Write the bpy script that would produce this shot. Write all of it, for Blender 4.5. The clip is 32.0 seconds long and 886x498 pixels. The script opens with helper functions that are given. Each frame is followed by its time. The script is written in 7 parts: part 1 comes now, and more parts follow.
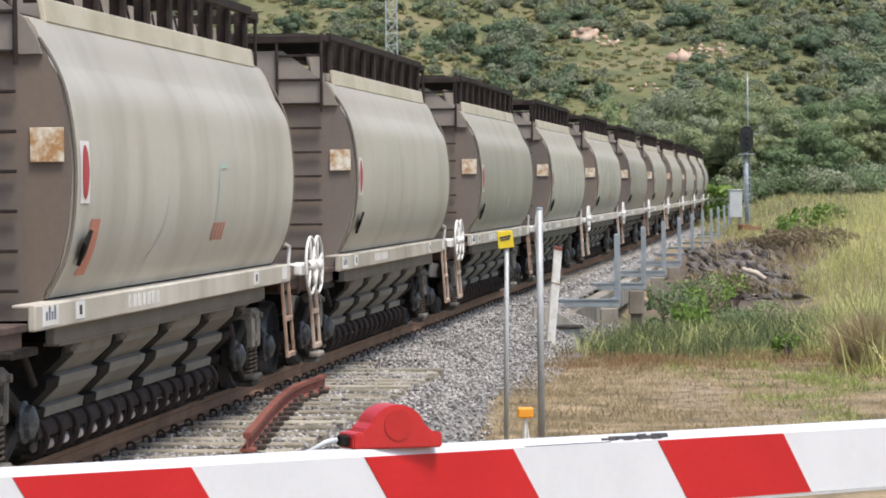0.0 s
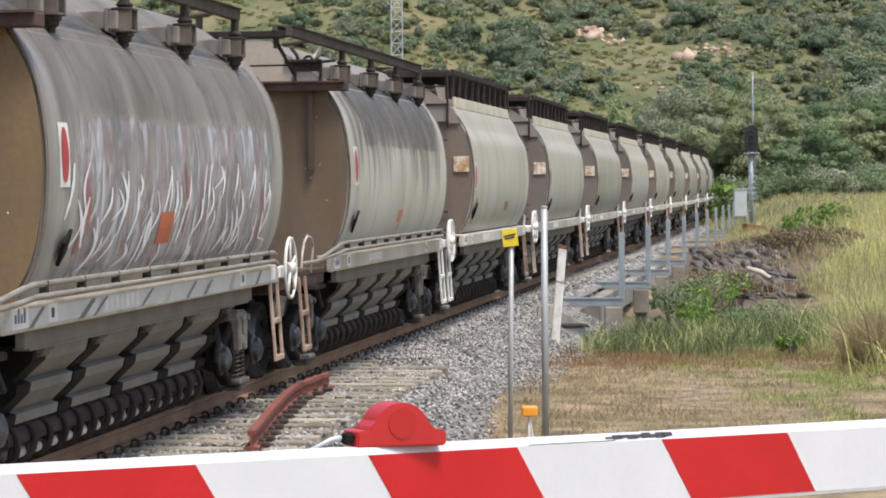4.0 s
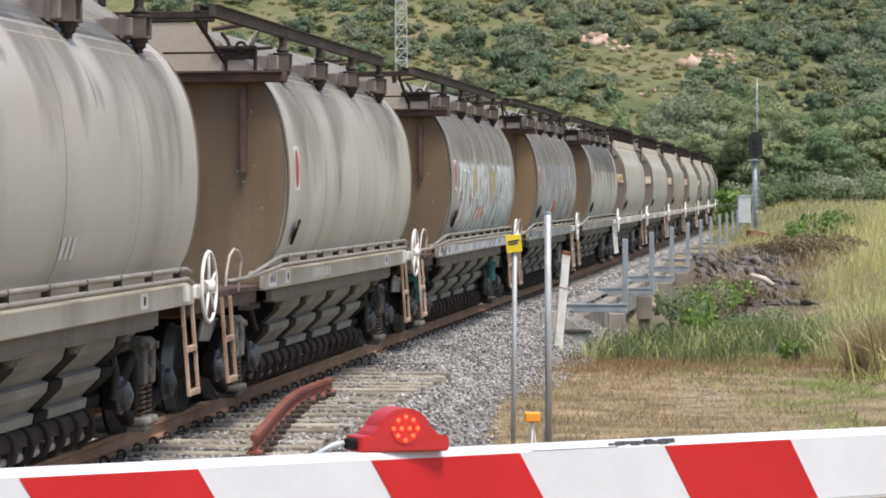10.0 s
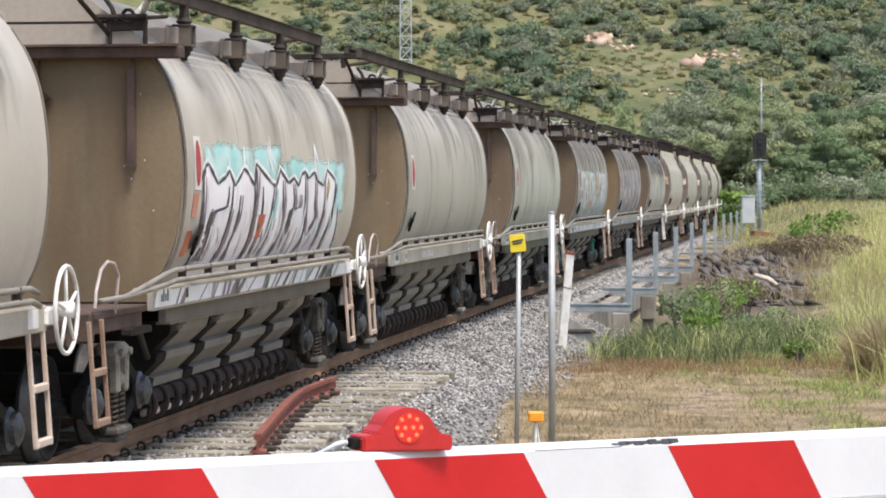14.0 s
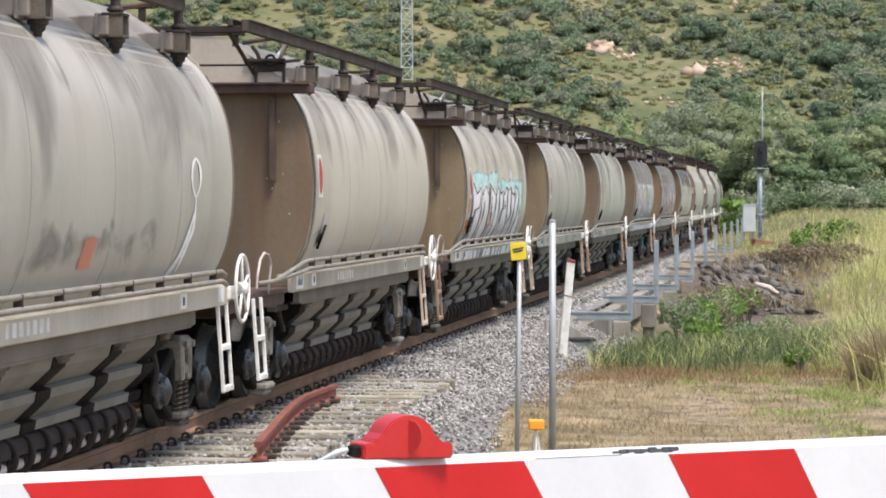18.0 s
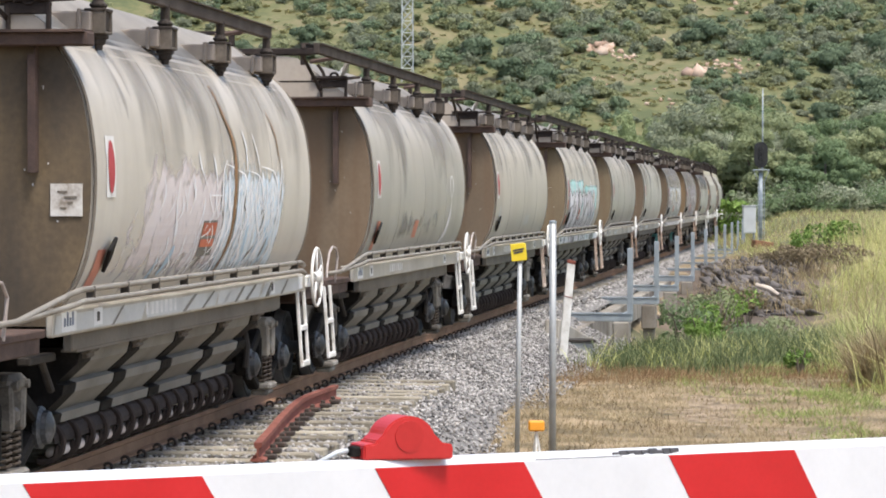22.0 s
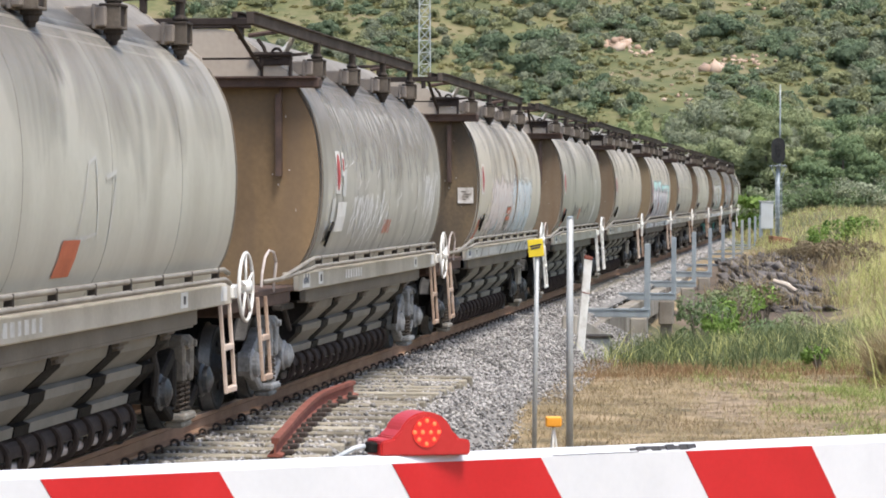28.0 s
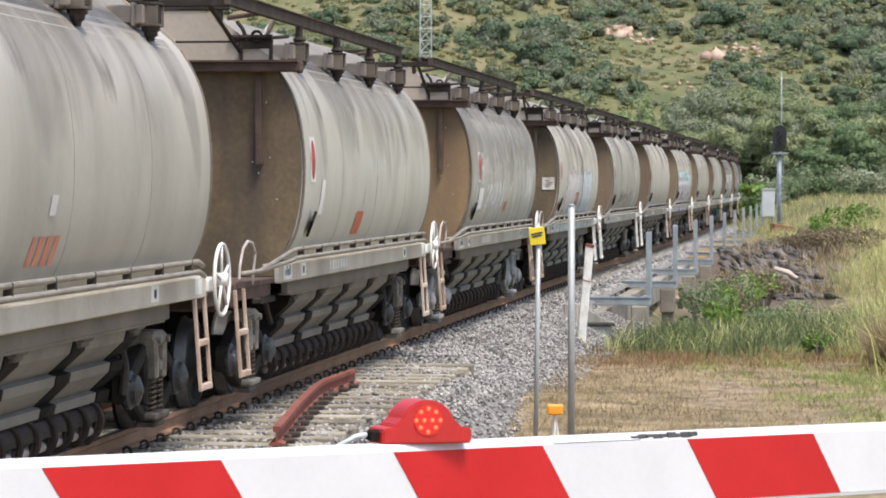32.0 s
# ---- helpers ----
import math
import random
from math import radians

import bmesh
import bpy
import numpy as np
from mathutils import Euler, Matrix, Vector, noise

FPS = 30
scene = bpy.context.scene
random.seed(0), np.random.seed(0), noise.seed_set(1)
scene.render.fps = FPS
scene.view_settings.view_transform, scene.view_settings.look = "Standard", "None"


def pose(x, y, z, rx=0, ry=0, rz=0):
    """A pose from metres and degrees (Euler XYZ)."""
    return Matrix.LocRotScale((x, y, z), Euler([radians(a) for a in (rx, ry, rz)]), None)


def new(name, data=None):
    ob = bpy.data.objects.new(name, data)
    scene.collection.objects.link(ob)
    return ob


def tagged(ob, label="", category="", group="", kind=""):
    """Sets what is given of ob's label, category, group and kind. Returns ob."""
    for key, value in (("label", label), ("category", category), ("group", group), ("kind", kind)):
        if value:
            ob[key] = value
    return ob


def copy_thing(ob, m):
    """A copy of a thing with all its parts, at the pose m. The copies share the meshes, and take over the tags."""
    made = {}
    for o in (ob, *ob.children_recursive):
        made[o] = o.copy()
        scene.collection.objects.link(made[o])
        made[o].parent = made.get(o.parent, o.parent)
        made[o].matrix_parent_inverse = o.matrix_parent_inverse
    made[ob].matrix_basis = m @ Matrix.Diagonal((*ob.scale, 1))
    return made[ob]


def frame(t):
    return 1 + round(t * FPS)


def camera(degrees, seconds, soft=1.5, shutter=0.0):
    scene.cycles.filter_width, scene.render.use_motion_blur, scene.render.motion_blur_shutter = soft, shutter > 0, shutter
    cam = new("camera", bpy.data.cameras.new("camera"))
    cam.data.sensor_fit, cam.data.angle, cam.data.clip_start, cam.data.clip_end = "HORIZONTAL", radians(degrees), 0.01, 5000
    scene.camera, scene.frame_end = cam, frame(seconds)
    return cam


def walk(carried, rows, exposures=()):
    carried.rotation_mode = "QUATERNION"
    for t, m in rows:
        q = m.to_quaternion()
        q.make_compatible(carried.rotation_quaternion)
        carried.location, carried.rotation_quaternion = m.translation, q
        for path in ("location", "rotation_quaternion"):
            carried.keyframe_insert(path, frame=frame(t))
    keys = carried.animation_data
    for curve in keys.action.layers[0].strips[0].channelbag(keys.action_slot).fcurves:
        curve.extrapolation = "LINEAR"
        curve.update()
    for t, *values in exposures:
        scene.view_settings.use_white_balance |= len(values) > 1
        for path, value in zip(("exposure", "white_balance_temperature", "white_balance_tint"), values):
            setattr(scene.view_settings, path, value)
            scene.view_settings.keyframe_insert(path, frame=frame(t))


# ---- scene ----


def shot(tilt, roll, turn):
    """The hand-held pose behind the crossing boom: it stays in place and drifts in tilt, roll and turn."""
    return pose(-0.003, 0, 2.0822, 0, 0, turn) @ pose(0, 0, 0, tilt, 0, 0) @ pose(0, 0, 0, 0, 0, -roll)


cam = camera(17.998, 32.0, soft=1.85)
PATH = [
    (0.0, shot(88.728, 0.630, -0.630)),
    (0.5, shot(88.782, 0.610, -0.627)),
    (1.0, shot(88.817, 0.589, -0.628)),
    (1.5, shot(88.831, 0.569, -0.615)),
    (2.0, shot(88.799, 0.548, -0.597)),
    (2.5, shot(88.765, 0.527, -0.571)),
    (3.0, shot(88.713, 0.507, -0.570)),
    (3.5, shot(88.693, 0.486, -0.555)),
    (5.5, shot(88.701, 0.405, -0.477)),
    (6.0, shot(88.747, 0.384, -0.458)),
    (6.5, shot(88.791, 0.364, -0.439)),
    (7.0, shot(88.847, 0.345, -0.403)),
    (7.5, shot(88.841, 0.325, -0.440)),
    (8.0, shot(88.826, 0.306, -0.439)),
    (8.5, shot(88.813, 0.286, -0.443)),
    (9.0, shot(88.792, 0.267, -0.430)),
    (9.5, shot(88.809, 0.249, -0.431)),
    (10.0, shot(88.807, 0.230, -0.462)),
    (10.5, shot(88.837, 0.212, -0.477)),
    (11.0, shot(88.876, 0.194, -0.484)),
    (11.5, shot(88.952, 0.177, -0.439)),
    (12.0, shot(88.944, 0.160, -0.419)),
    (12.5, shot(88.911, 0.143, -0.406)),
    (13.0, shot(88.880, 0.126, -0.388)),
    (13.5, shot(88.846, 0.110, -0.373)),
    (14.0, shot(88.796, 0.095, -0.381)),
    (14.5, shot(88.814, 0.080, -0.360)),
    (16.5, shot(88.886, 0.024, -0.360)),
    (17.0, shot(88.920, 0.012, -0.360)),
    (17.5, shot(88.947, -0.000, -0.343)),
    (18.0, shot(88.957, -0.012, -0.367)),
    (18.5, shot(88.983, -0.023, -0.374)),
    (19.0, shot(89.006, -0.033, -0.384)),
    (19.5, shot(89.025, -0.042, -0.372)),
    (20.0, shot(89.062, -0.051, -0.335)),
    (20.5, shot(89.056, -0.060, -0.332)),
    (21.0, shot(89.031, -0.067, -0.338)),
    (21.5, shot(89.000, -0.074, -0.361)),
    (22.0, shot(88.974, -0.080, -0.360)),
    (22.5, shot(88.975, -0.085, -0.349)),
    (23.0, shot(88.993, -0.090, -0.332)),
    (23.5, shot(88.991, -0.094, -0.314)),
    (24.0, shot(88.972, -0.097, -0.297)),
    (24.5, shot(88.951, -0.099, -0.244)),
    (25.0, shot(88.955, -0.100, -0.222)),
    (25.5, shot(88.935, -0.101, -0.199)),
    (27.5, shot(88.885, -0.094, -0.068)),
    (28.0, shot(88.887, -0.090, -0.009)),
    (28.5, shot(88.856, -0.085, 0.020)),
    (29.0, shot(88.832, -0.078, 0.048)),
    (29.5, shot(88.822, -0.071, 0.072)),
    (30.0, shot(88.786, -0.063, 0.055)),
    (30.5, shot(88.733, -0.054, 0.037)),
    (31.0, shot(88.695, -0.044, 0.027)),
    (31.5, shot(88.647, -0.032, 0.010)),
    (32.0, shot(88.645, -0.020, 0.019)),
]
walk(cam, PATH, [(0.0, 0.6), (6.0, 0.6), (9.0, 0.6), (11.0, 0.62), (13.0, 0.74), (14.0, 0.76), (21.0, 0.8), (32.0, 0.77)])

# world, sun, exposure
world = bpy.data.worlds.new("sky")
scene.world = world
world.use_nodes = True
wt = world.node_tree
sky = wt.nodes.new("ShaderNodeTexSky")
sky.sky_type = "NISHITA"
sky.sun_disc = False
sky.sun_elevation = radians(66)
sky.sun_rotation = radians(150)
sky.air_density, sky.dust_density, sky.ozone_density = 1.0, 2.6, 0.8
wt.nodes["Background"].inputs["Strength"].default_value = 0.14
wt.links.new(sky.outputs["Color"], wt.nodes["Background"].inputs["Color"])
sun = new("sun", bpy.data.lights.new("sun", "SUN"))
sun.data.energy, sun.data.angle, sun.data.color = 2.6, radians(18), (1.0, 0.945, 0.87)
SUN_TO = Vector((math.sin(radians(150)) * math.cos(radians(66)), math.cos(radians(150)) * math.cos(radians(66)), math.sin(radians(66))))
sun.matrix_world = Matrix.Translation((0, 0, 60)) @ SUN_TO.to_track_quat("Z", "Y").to_matrix().to_4x4()
scene.view_settings.exposure = 0.6

# ---- materials ----
def shade(name, base, dark=None, light=None, rough=0.7, metal=0.0, scale=3.0, fine=40.0, bump=0.15, spread=0.5,
          streak=0.0, streak_colour=(0.03, 0.027, 0.024), vary=0.0, per_island=0.0, stretch=(1, 1, 1), spec=0.4, run=(1.0, 0.35, 0.17), dust=None):
    """A weathered surface: three tones mixed at two scales, optional run-down streaks, fine relief."""
    m = bpy.data.materials.new(name)
    m.use_nodes = True
    nt = m.node_tree
    nodes, links = nt.nodes, nt.links
    bsdf = nodes["Principled BSDF"]
    bsdf.inputs["Roughness"].default_value = rough
    bsdf.inputs["Metallic"].default_value = metal
    bsdf.inputs["Specular IOR Level"].default_value = spec
    dark = dark or tuple(c * 0.6 for c in base)
    light = light or tuple(min(1, c * 1.3) for c in base)
    co = nodes.new("ShaderNodeTexCoord")
    mp = nodes.new("ShaderNodeMapping")
    mp.inputs["Scale"].default_value = stretch
    links.new(co.outputs["Object"], mp.inputs["Vector"])
    info = nodes.new("ShaderNodeObjectInfo")
    shift = nodes.new("ShaderNodeVectorMath")
    shift.operation = "ADD"
    mul = nodes.new("ShaderNodeMath")
    mul.operation = "MULTIPLY"
    mul.inputs[1].default_value = 37.0
    links.new(info.outputs["Random"], mul.inputs[0])
    links.new(mp.outputs["Vector"], shift.inputs[0])
    links.new(mul.outputs[0], shift.inputs[1])
    big = nodes.new("ShaderNodeTexNoise")
    big.inputs["Scale"].default_value = scale
    big.inputs["Detail"].default_value = 5
    links.new(shift.outputs[0], big.inputs["Vector"])
    small = nodes.new("ShaderNodeTexNoise")
    small.inputs["Scale"].default_value = fine
    small.inputs["Detail"].default_value = 4
    links.new(shift.outputs[0], small.inputs["Vector"])
    ramp = nodes.new("ShaderNodeValToRGB")
    e = ramp.color_ramp.elements
    e[0].position, e[1].position = 0.5 - 0.5 * spread, 0.5 + 0.5 * spread
    e[0].color, e[1].color = (*dark, 1), (*light, 1)
    mid = ramp.color_ramp.elements.new(0.5)
    mid.color = (*base, 1)
    add = nodes.new("ShaderNodeMath")
    add.operation = "MULTIPLY_ADD"
    add.inputs[1].default_value = 0.35
    add.inputs[2].default_value = -0.175
    links.new(small.outputs["Fac"], add.inputs[0])
    tot = nodes.new("ShaderNodeMath")
    links.new(big.outputs["Fac"], tot.inputs[0])
    links.new(add.outputs[0], tot.inputs[1])
    fac = tot.outputs[0]
    if vary or per_island:
        rnd = info.outputs["Random"]
        if per_island:
            geo = nodes.new("ShaderNodeNewGeometry")
            rnd = geo.outputs["Random Per Island"]
        sh = nodes.new("ShaderNodeMath")
        sh.operation = "MULTIPLY_ADD"
        sh.inputs[1].default_value = vary or per_island
        sh.inputs[2].default_value = -0.5 * (vary or per_island)
        links.new(rnd, sh.inputs[0])
        t2 = nodes.new("ShaderNodeMath")
        links.new(fac, t2.inputs[0])
        links.new(sh.outputs[0], t2.inputs[1])
        fac = t2.outputs[0]
    links.new(fac, ramp.inputs["Fac"])
    colour = ramp.outputs["Color"]
    if dust:      # settled dust: (height where it thins out, height of full cover, colour)
        sz = nodes.new("ShaderNodeSeparateXYZ")
        links.new(co.outputs["Object"], sz.inputs[0])
        wave = nodes.new("ShaderNodeMath")
        wave.operation = "MULTIPLY_ADD"
        wave.inputs[1].default_value = 1.6
        links.new(big.outputs["Fac"], wave.inputs[0])
        links.new(sz.outputs["Z"], wave.inputs[2])
        lift_ = nodes.new("ShaderNodeMapRange")
        lift_.inputs["From Min"].default_value = dust[0] + 0.8
        lift_.inputs["From Max"].default_value = dust[1] + 0.8
        links.new(wave.outputs[0], lift_.inputs["Value"])
        md = nodes.new("ShaderNodeMix")
        md.data_type = "RGBA"
        links.new(lift_.outputs[0], md.inputs["Factor"])
        links.new(colour, md.inputs["A"])
        md.inputs["B"].default_value = (*dust[2], 1)
        colour = md.outputs["Result"]
    if streak:
        m2 = nodes.new("ShaderNodeMapping")
        m2.inputs["Scale"].default_value = run
        links.new(shift.outputs[0], m2.inputs["Vector"])
        st = nodes.new("ShaderNodeTexNoise")
        st.inputs["Scale"].default_value = 1.6
        st.inputs["Detail"].default_value = 5
        links.new(m2.outputs["Vector"], st.inputs["Vector"])
        r2 = nodes.new("ShaderNodeValToRGB")
        r2.color_ramp.elements[0].position, r2.color_ramp.elements[1].position = 0.46, 0.72
        r2.color_ramp.elements[0].color, r2.color_ramp.elements[1].color = (0, 0, 0, 1), (streak, streak, streak, 1)
        links.new(st.outputs["Fac"], r2.inputs["Fac"])
        mx = nodes.new("ShaderNodeMix")
        mx.data_type = "RGBA"
        links.new(r2.outputs["Color"], mx.inputs["Factor"])
        links.new(colour, mx.inputs["A"])
        mx.inputs["B"].default_value = (*streak_colour, 1)
        colour = mx.outputs["Result"]
    links.new(colour, bsdf.inputs["Base Color"])
    if bump:
        b = nodes.new("ShaderNodeBump")
        b.inputs["Strength"].default_value = bump
        b.inputs["Distance"].default_value = 0.02
        links.new(small.outputs["Fac"], b.inputs["Height"])
        links.new(b.outputs["Normal"], bsdf.inputs["Normal"])
    return m


def glow(name, colour, strength):
    m = bpy.data.materials.new(name)
    m.use_nodes = True
    b = m.node_tree.nodes["Principled BSDF"]
    b.inputs["Base Color"].default_value = (*colour, 1)
    b.inputs["Emission Color"].default_value = (*colour, 1)
    b.inputs["Emission Strength"].default_value = strength
    return m


def spray(name, tones, cover=0.5, strokes=(14.0, 2.2), rough=0.55, edge=0.12, twist=1.5, fall=0.0, soft_=0.18):
    """Sprayed or run-down paint: tones in wavering strokes, broken up and soft at the rim of its patch."""
    m = bpy.data.materials.new(name)
    m.use_nodes = True
    nt = m.node_tree
    nodes, links = nt.nodes, nt.links
    bsdf = nodes["Principled BSDF"]
    bsdf.inputs["Roughness"].default_value = rough
    uv = nodes.new("ShaderNodeUVMap")
    info = nodes.new("ShaderNodeObjectInfo")
    mul = nodes.new("ShaderNodeMath")
    mul.operation = "MULTIPLY"
    mul.inputs[1].default_value = 53.0
    links.new(info.outputs["Random"], mul.inputs[0])
    mp = nodes.new("ShaderNodeMapping")
    mp.inputs["Scale"].default_value = (strokes[0], strokes[1], 1)
    links.new(uv.outputs["UV"], mp.inputs["Vector"])
    shift = nodes.new("ShaderNodeVectorMath")
    links.new(mp.outputs["Vector"], shift.inputs[0])
    links.new(mul.outputs[0], shift.inputs[1])
    tone = nodes.new("ShaderNodeTexNoise")
    tone.inputs["Scale"].default_value = 1.0
    tone.inputs["Detail"].default_value = 4
    tone.inputs["Distortion"].default_value = twist
    links.new(shift.outputs[0], tone.inputs["Vector"])
    ramp = nodes.new("ShaderNodeValToRGB")
    els = ramp.color_ramp.elements
    while len(els) < len(tones):
        els.new(0.5)
    for i, c in enumerate(tones):
        els[i].position = 0.30 + 0.40 * i / max(1, len(tones) - 1)
        els[i].color = (*c, 1)
    links.new(tone.outputs["Fac"], ramp.inputs["Fac"])
    links.new(ramp.outputs["Color"], bsdf.inputs["Base Color"])
    gap = nodes.new("ShaderNodeTexNoise")
    gap.inputs["Scale"].default_value = 1.7
    gap.inputs["Detail"].default_value = 5
    gap.inputs["Distortion"].default_value = 0.6
    links.new(shift.outputs[0], gap.inputs["Vector"])
    sep = nodes.new("ShaderNodeSeparateXYZ")
    links.new(uv.outputs["UV"], sep.inputs[0])
    rim = None
    for axis in ("X", "Y"):
        pp = nodes.new("ShaderNodeMath")
        pp.operation = "PINGPONG"
        pp.inputs[1].default_value = 0.5
        links.new(sep.outputs[axis], pp.inputs[0])
        mr = nodes.new("ShaderNodeMapRange")
        mr.inputs["From Max"].default_value = edge if axis == "X" else edge * 1.6
        links.new(pp.outputs[0], mr.inputs["Value"])
        if rim is None:
            rim = mr.outputs[0]
        else:
            mm = nodes.new("ShaderNodeMath")
            mm.operation = "MINIMUM"
            links.new(rim, mm.inputs[0])
            links.new(mr.outputs[0], mm.inputs[1])
            rim = mm.outputs[0]
    lean = nodes.new("ShaderNodeMath")
    lean.operation = "MULTIPLY_ADD"
    lean.inputs[1].default_value = 0.45
    links.new(rim, lean.inputs[0])
    links.new(gap.outputs["Fac"], lean.inputs[2])
    if fall:      # runs that thin out downwards
        down = nodes.new("ShaderNodeMath")
        down.operation = "MULTIPLY_ADD"
        down.inputs[1].default_value = fall
        links.new(sep.outputs["Y"], down.inputs[0])
        links.new(gap.outputs["Fac"], down.inputs[2])
        links.new(down.outputs[0], lean.inputs[2])
    mask = nodes.new("ShaderNodeMapRange")
    mask.inputs["From Min"].default_value = 1.12 - cover * 0.5
    mask.inputs["From Max"].default_value = 1.12 + soft_ - cover * 0.5
    links.new(lean.outputs[0], mask.inputs["Value"])
    links.new(mask.outputs[0], bsdf.inputs["Alpha"])
    return m


M_BODY = shade("weathered_grey_paint", (0.404, 0.394, 0.355), (0.294, 0.289, 0.26), (0.493, 0.478, 0.43), 0.42, 0, 0.6, 14, 0.03, 0.9,
               streak=0.4, streak_colour=(0.19, 0.175, 0.15), vary=0.6, dust=(2.1, 3.1, (0.43, 0.39, 0.34)))
M_BODY_B = shade("pale_grey_paint", (0.462, 0.446, 0.391), (0.341, 0.33, 0.286), (0.55, 0.528, 0.468), 0.42, 0, 0.45, 12, 0.03, 0.8,
                 streak=0.4, streak_colour=(0.22, 0.20, 0.16), vary=0.7, dust=(2.3, 3.2, (0.40, 0.365, 0.30)))
M_BODY_WARM = shade("beige_grey_paint", (0.555, 0.516, 0.454), (0.454, 0.414, 0.357), (0.635, 0.595, 0.527), 0.42, 0, 0.6, 14, 0.03, 0.9,
                    streak=0.35, streak_colour=(0.22, 0.185, 0.15), vary=0.4, dust=(2.1, 3.3, (0.46, 0.415, 0.355)))
M_BODY_SOOT = shade("sooty_grey_paint", (0.425, 0.414, 0.38), (0.282, 0.273, 0.251), (0.54, 0.529, 0.489), 0.45, 0, 0.7, 14, 0.03, 0.8,
                    streak=0.6, streak_colour=(0.13, 0.12, 0.105), vary=0.4, dust=(2.2, 3.0, (0.215, 0.19, 0.165)), run=(1.6, 0.5, 0.14))
M_BODY_PALE = shade("greenish_grey_paint", (0.513, 0.508, 0.455), (0.403, 0.403, 0.355), (0.607, 0.595, 0.537), 0.42, 0, 0.5, 14, 0.03, 0.9,
                    streak=0.35, streak_colour=(0.2, 0.18, 0.145), vary=0.4, dust=(2.2, 3.3, (0.335, 0.30, 0.25)))
M_ROOF = shade("grimy_roof_paint", (0.215, 0.195, 0.168), (0.11, 0.098, 0.084), (0.33, 0.30, 0.262), 0.6, 0, 1.2, 18, 0.06, 0.8, vary=0.3)
M_END = shade("dusty_brown_end", (0.195, 0.134, 0.0762), (0.121, 0.0881, 0.058), (0.315, 0.22, 0.122), 0.75, 0, 0.7, 20, 0.1, 0.8,
              streak=0.75, streak_colour=(0.17, 0.085, 0.04), vary=0.5, run=(0.3, 2.2, 0.22))
M_END_TAN = shade("tan_dusty_end", (0.197, 0.147, 0.0883), (0.133, 0.102, 0.0648), (0.269, 0.21, 0.133), 0.75, 0, 0.7, 20, 0.1, 0.8, streak=0.7, streak_colour=(0.16, 0.10, 0.055), run=(0.3, 2.2, 0.22))
M_END_RUST = shade("rust_brown_end", (0.196, 0.13, 0.0688), (0.122, 0.09, 0.0568), (0.286, 0.19, 0.0989), 0.75, 0, 0.7, 20, 0.1, 0.7, streak=0.7, streak_colour=(0.15, 0.105, 0.07), run=(0.3, 1.4, 0.22))
M_END_GREY = shade("grey_brown_end", (0.157, 0.115, 0.0757), (0.102, 0.077, 0.0528), (0.233, 0.172, 0.112), 0.75, 0, 0.7, 20, 0.1, 0.8, streak=0.7, streak_colour=(0.13, 0.075, 0.04), run=(0.3, 2.2, 0.22))
M_END_SOOT = shade("sooty_brown_end", (0.117, 0.0859, 0.0525), (0.0556, 0.0421, 0.0282), (0.195, 0.141, 0.0793), 0.75, 0, 0.9, 18, 0.1, 0.5, streak=0.7, streak_colour=(0.05, 0.042, 0.036), run=(0.3, 1.6, 0.3))
M_END_B = shade("dark_brown_end", (0.155, 0.128, 0.11), (0.11, 0.09, 0.078), (0.20, 0.165, 0.14), 0.75, 0, 0.7, 20, 0.1, 0.8, vary=0.2, streak=0.4, streak_colour=(0.22, 0.15, 0.09), run=(0.3, 2.0, 0.2))
M_GABLE = shade("beige_end_panel", (0.38, 0.33, 0.275), (0.25, 0.215, 0.18), (0.47, 0.415, 0.35), 0.65, 0, 1.0, 20, 0.1, 0.8, vary=0.2)
M_DUCT = shade("dusty_roof_duct", (0.119, 0.101, 0.084), (0.063, 0.0532, 0.0448), (0.231, 0.199, 0.168), 0.75, 0, 4, 40, 0.15, 0.8, spec=0.2)
M_GABLE_B = shade("grey_brown_gable", (0.25, 0.215, 0.185), (0.17, 0.145, 0.125), (0.31, 0.27, 0.235), 0.7, 0, 1.0, 20, 0.1, 0.8)
M_RUSTBROWN = shade("brown_rusted_steel", (0.095, 0.065, 0.055), (0.045, 0.035, 0.032), (0.15, 0.10, 0.08), 0.8, 0, 4, 40, 0.2, 0.8, spec=0.2)
M_HATCH = shade("grimy_brown_casting", (0.05, 0.041, 0.035), (0.02, 0.017, 0.015), (0.10, 0.085, 0.072), 0.75, 0, 6, 50, 0.2, 0.8, spec=0.15)
M_SILL = shade("cream_grey_sill", (0.51, 0.472, 0.40), (0.32, 0.288, 0.235), (0.62, 0.583, 0.512), 0.6, 0, 1.3, 25, 0.08, 0.8, streak=0.4,
               streak_colour=(0.18, 0.145, 0.105), vary=0.25)
M_LEDGE = shade("dusty_ledge", (0.15, 0.129, 0.102), (0.09, 0.075, 0.06), (0.204, 0.18, 0.144), 0.75, 0, 2, 25, 0.1, 0.8)
M_HOPPER = shade("dusty_hopper_sheet", (0.201, 0.189, 0.167), (0.127, 0.117, 0.102), (0.281, 0.265, 0.235), 0.65, 0, 1.5, 25, 0.08, 0.8, streak=0.35, streak_colour=(0.085, 0.072, 0.06))
M_BLACK = shade("greasy_black_steel", (0.014, 0.0125, 0.0115), (0.006, 0.0055, 0.005), (0.034, 0.03, 0.027), 0.7, 0, 6, 50, 0.2, 0.8, spec=0.08)
M_DARK = shade("dark_bogie_steel", (0.045, 0.04, 0.036), (0.018, 0.016, 0.015), (0.10, 0.085, 0.07), 0.7, 0, 5, 45, 0.2, 0.9, spec=0.15)
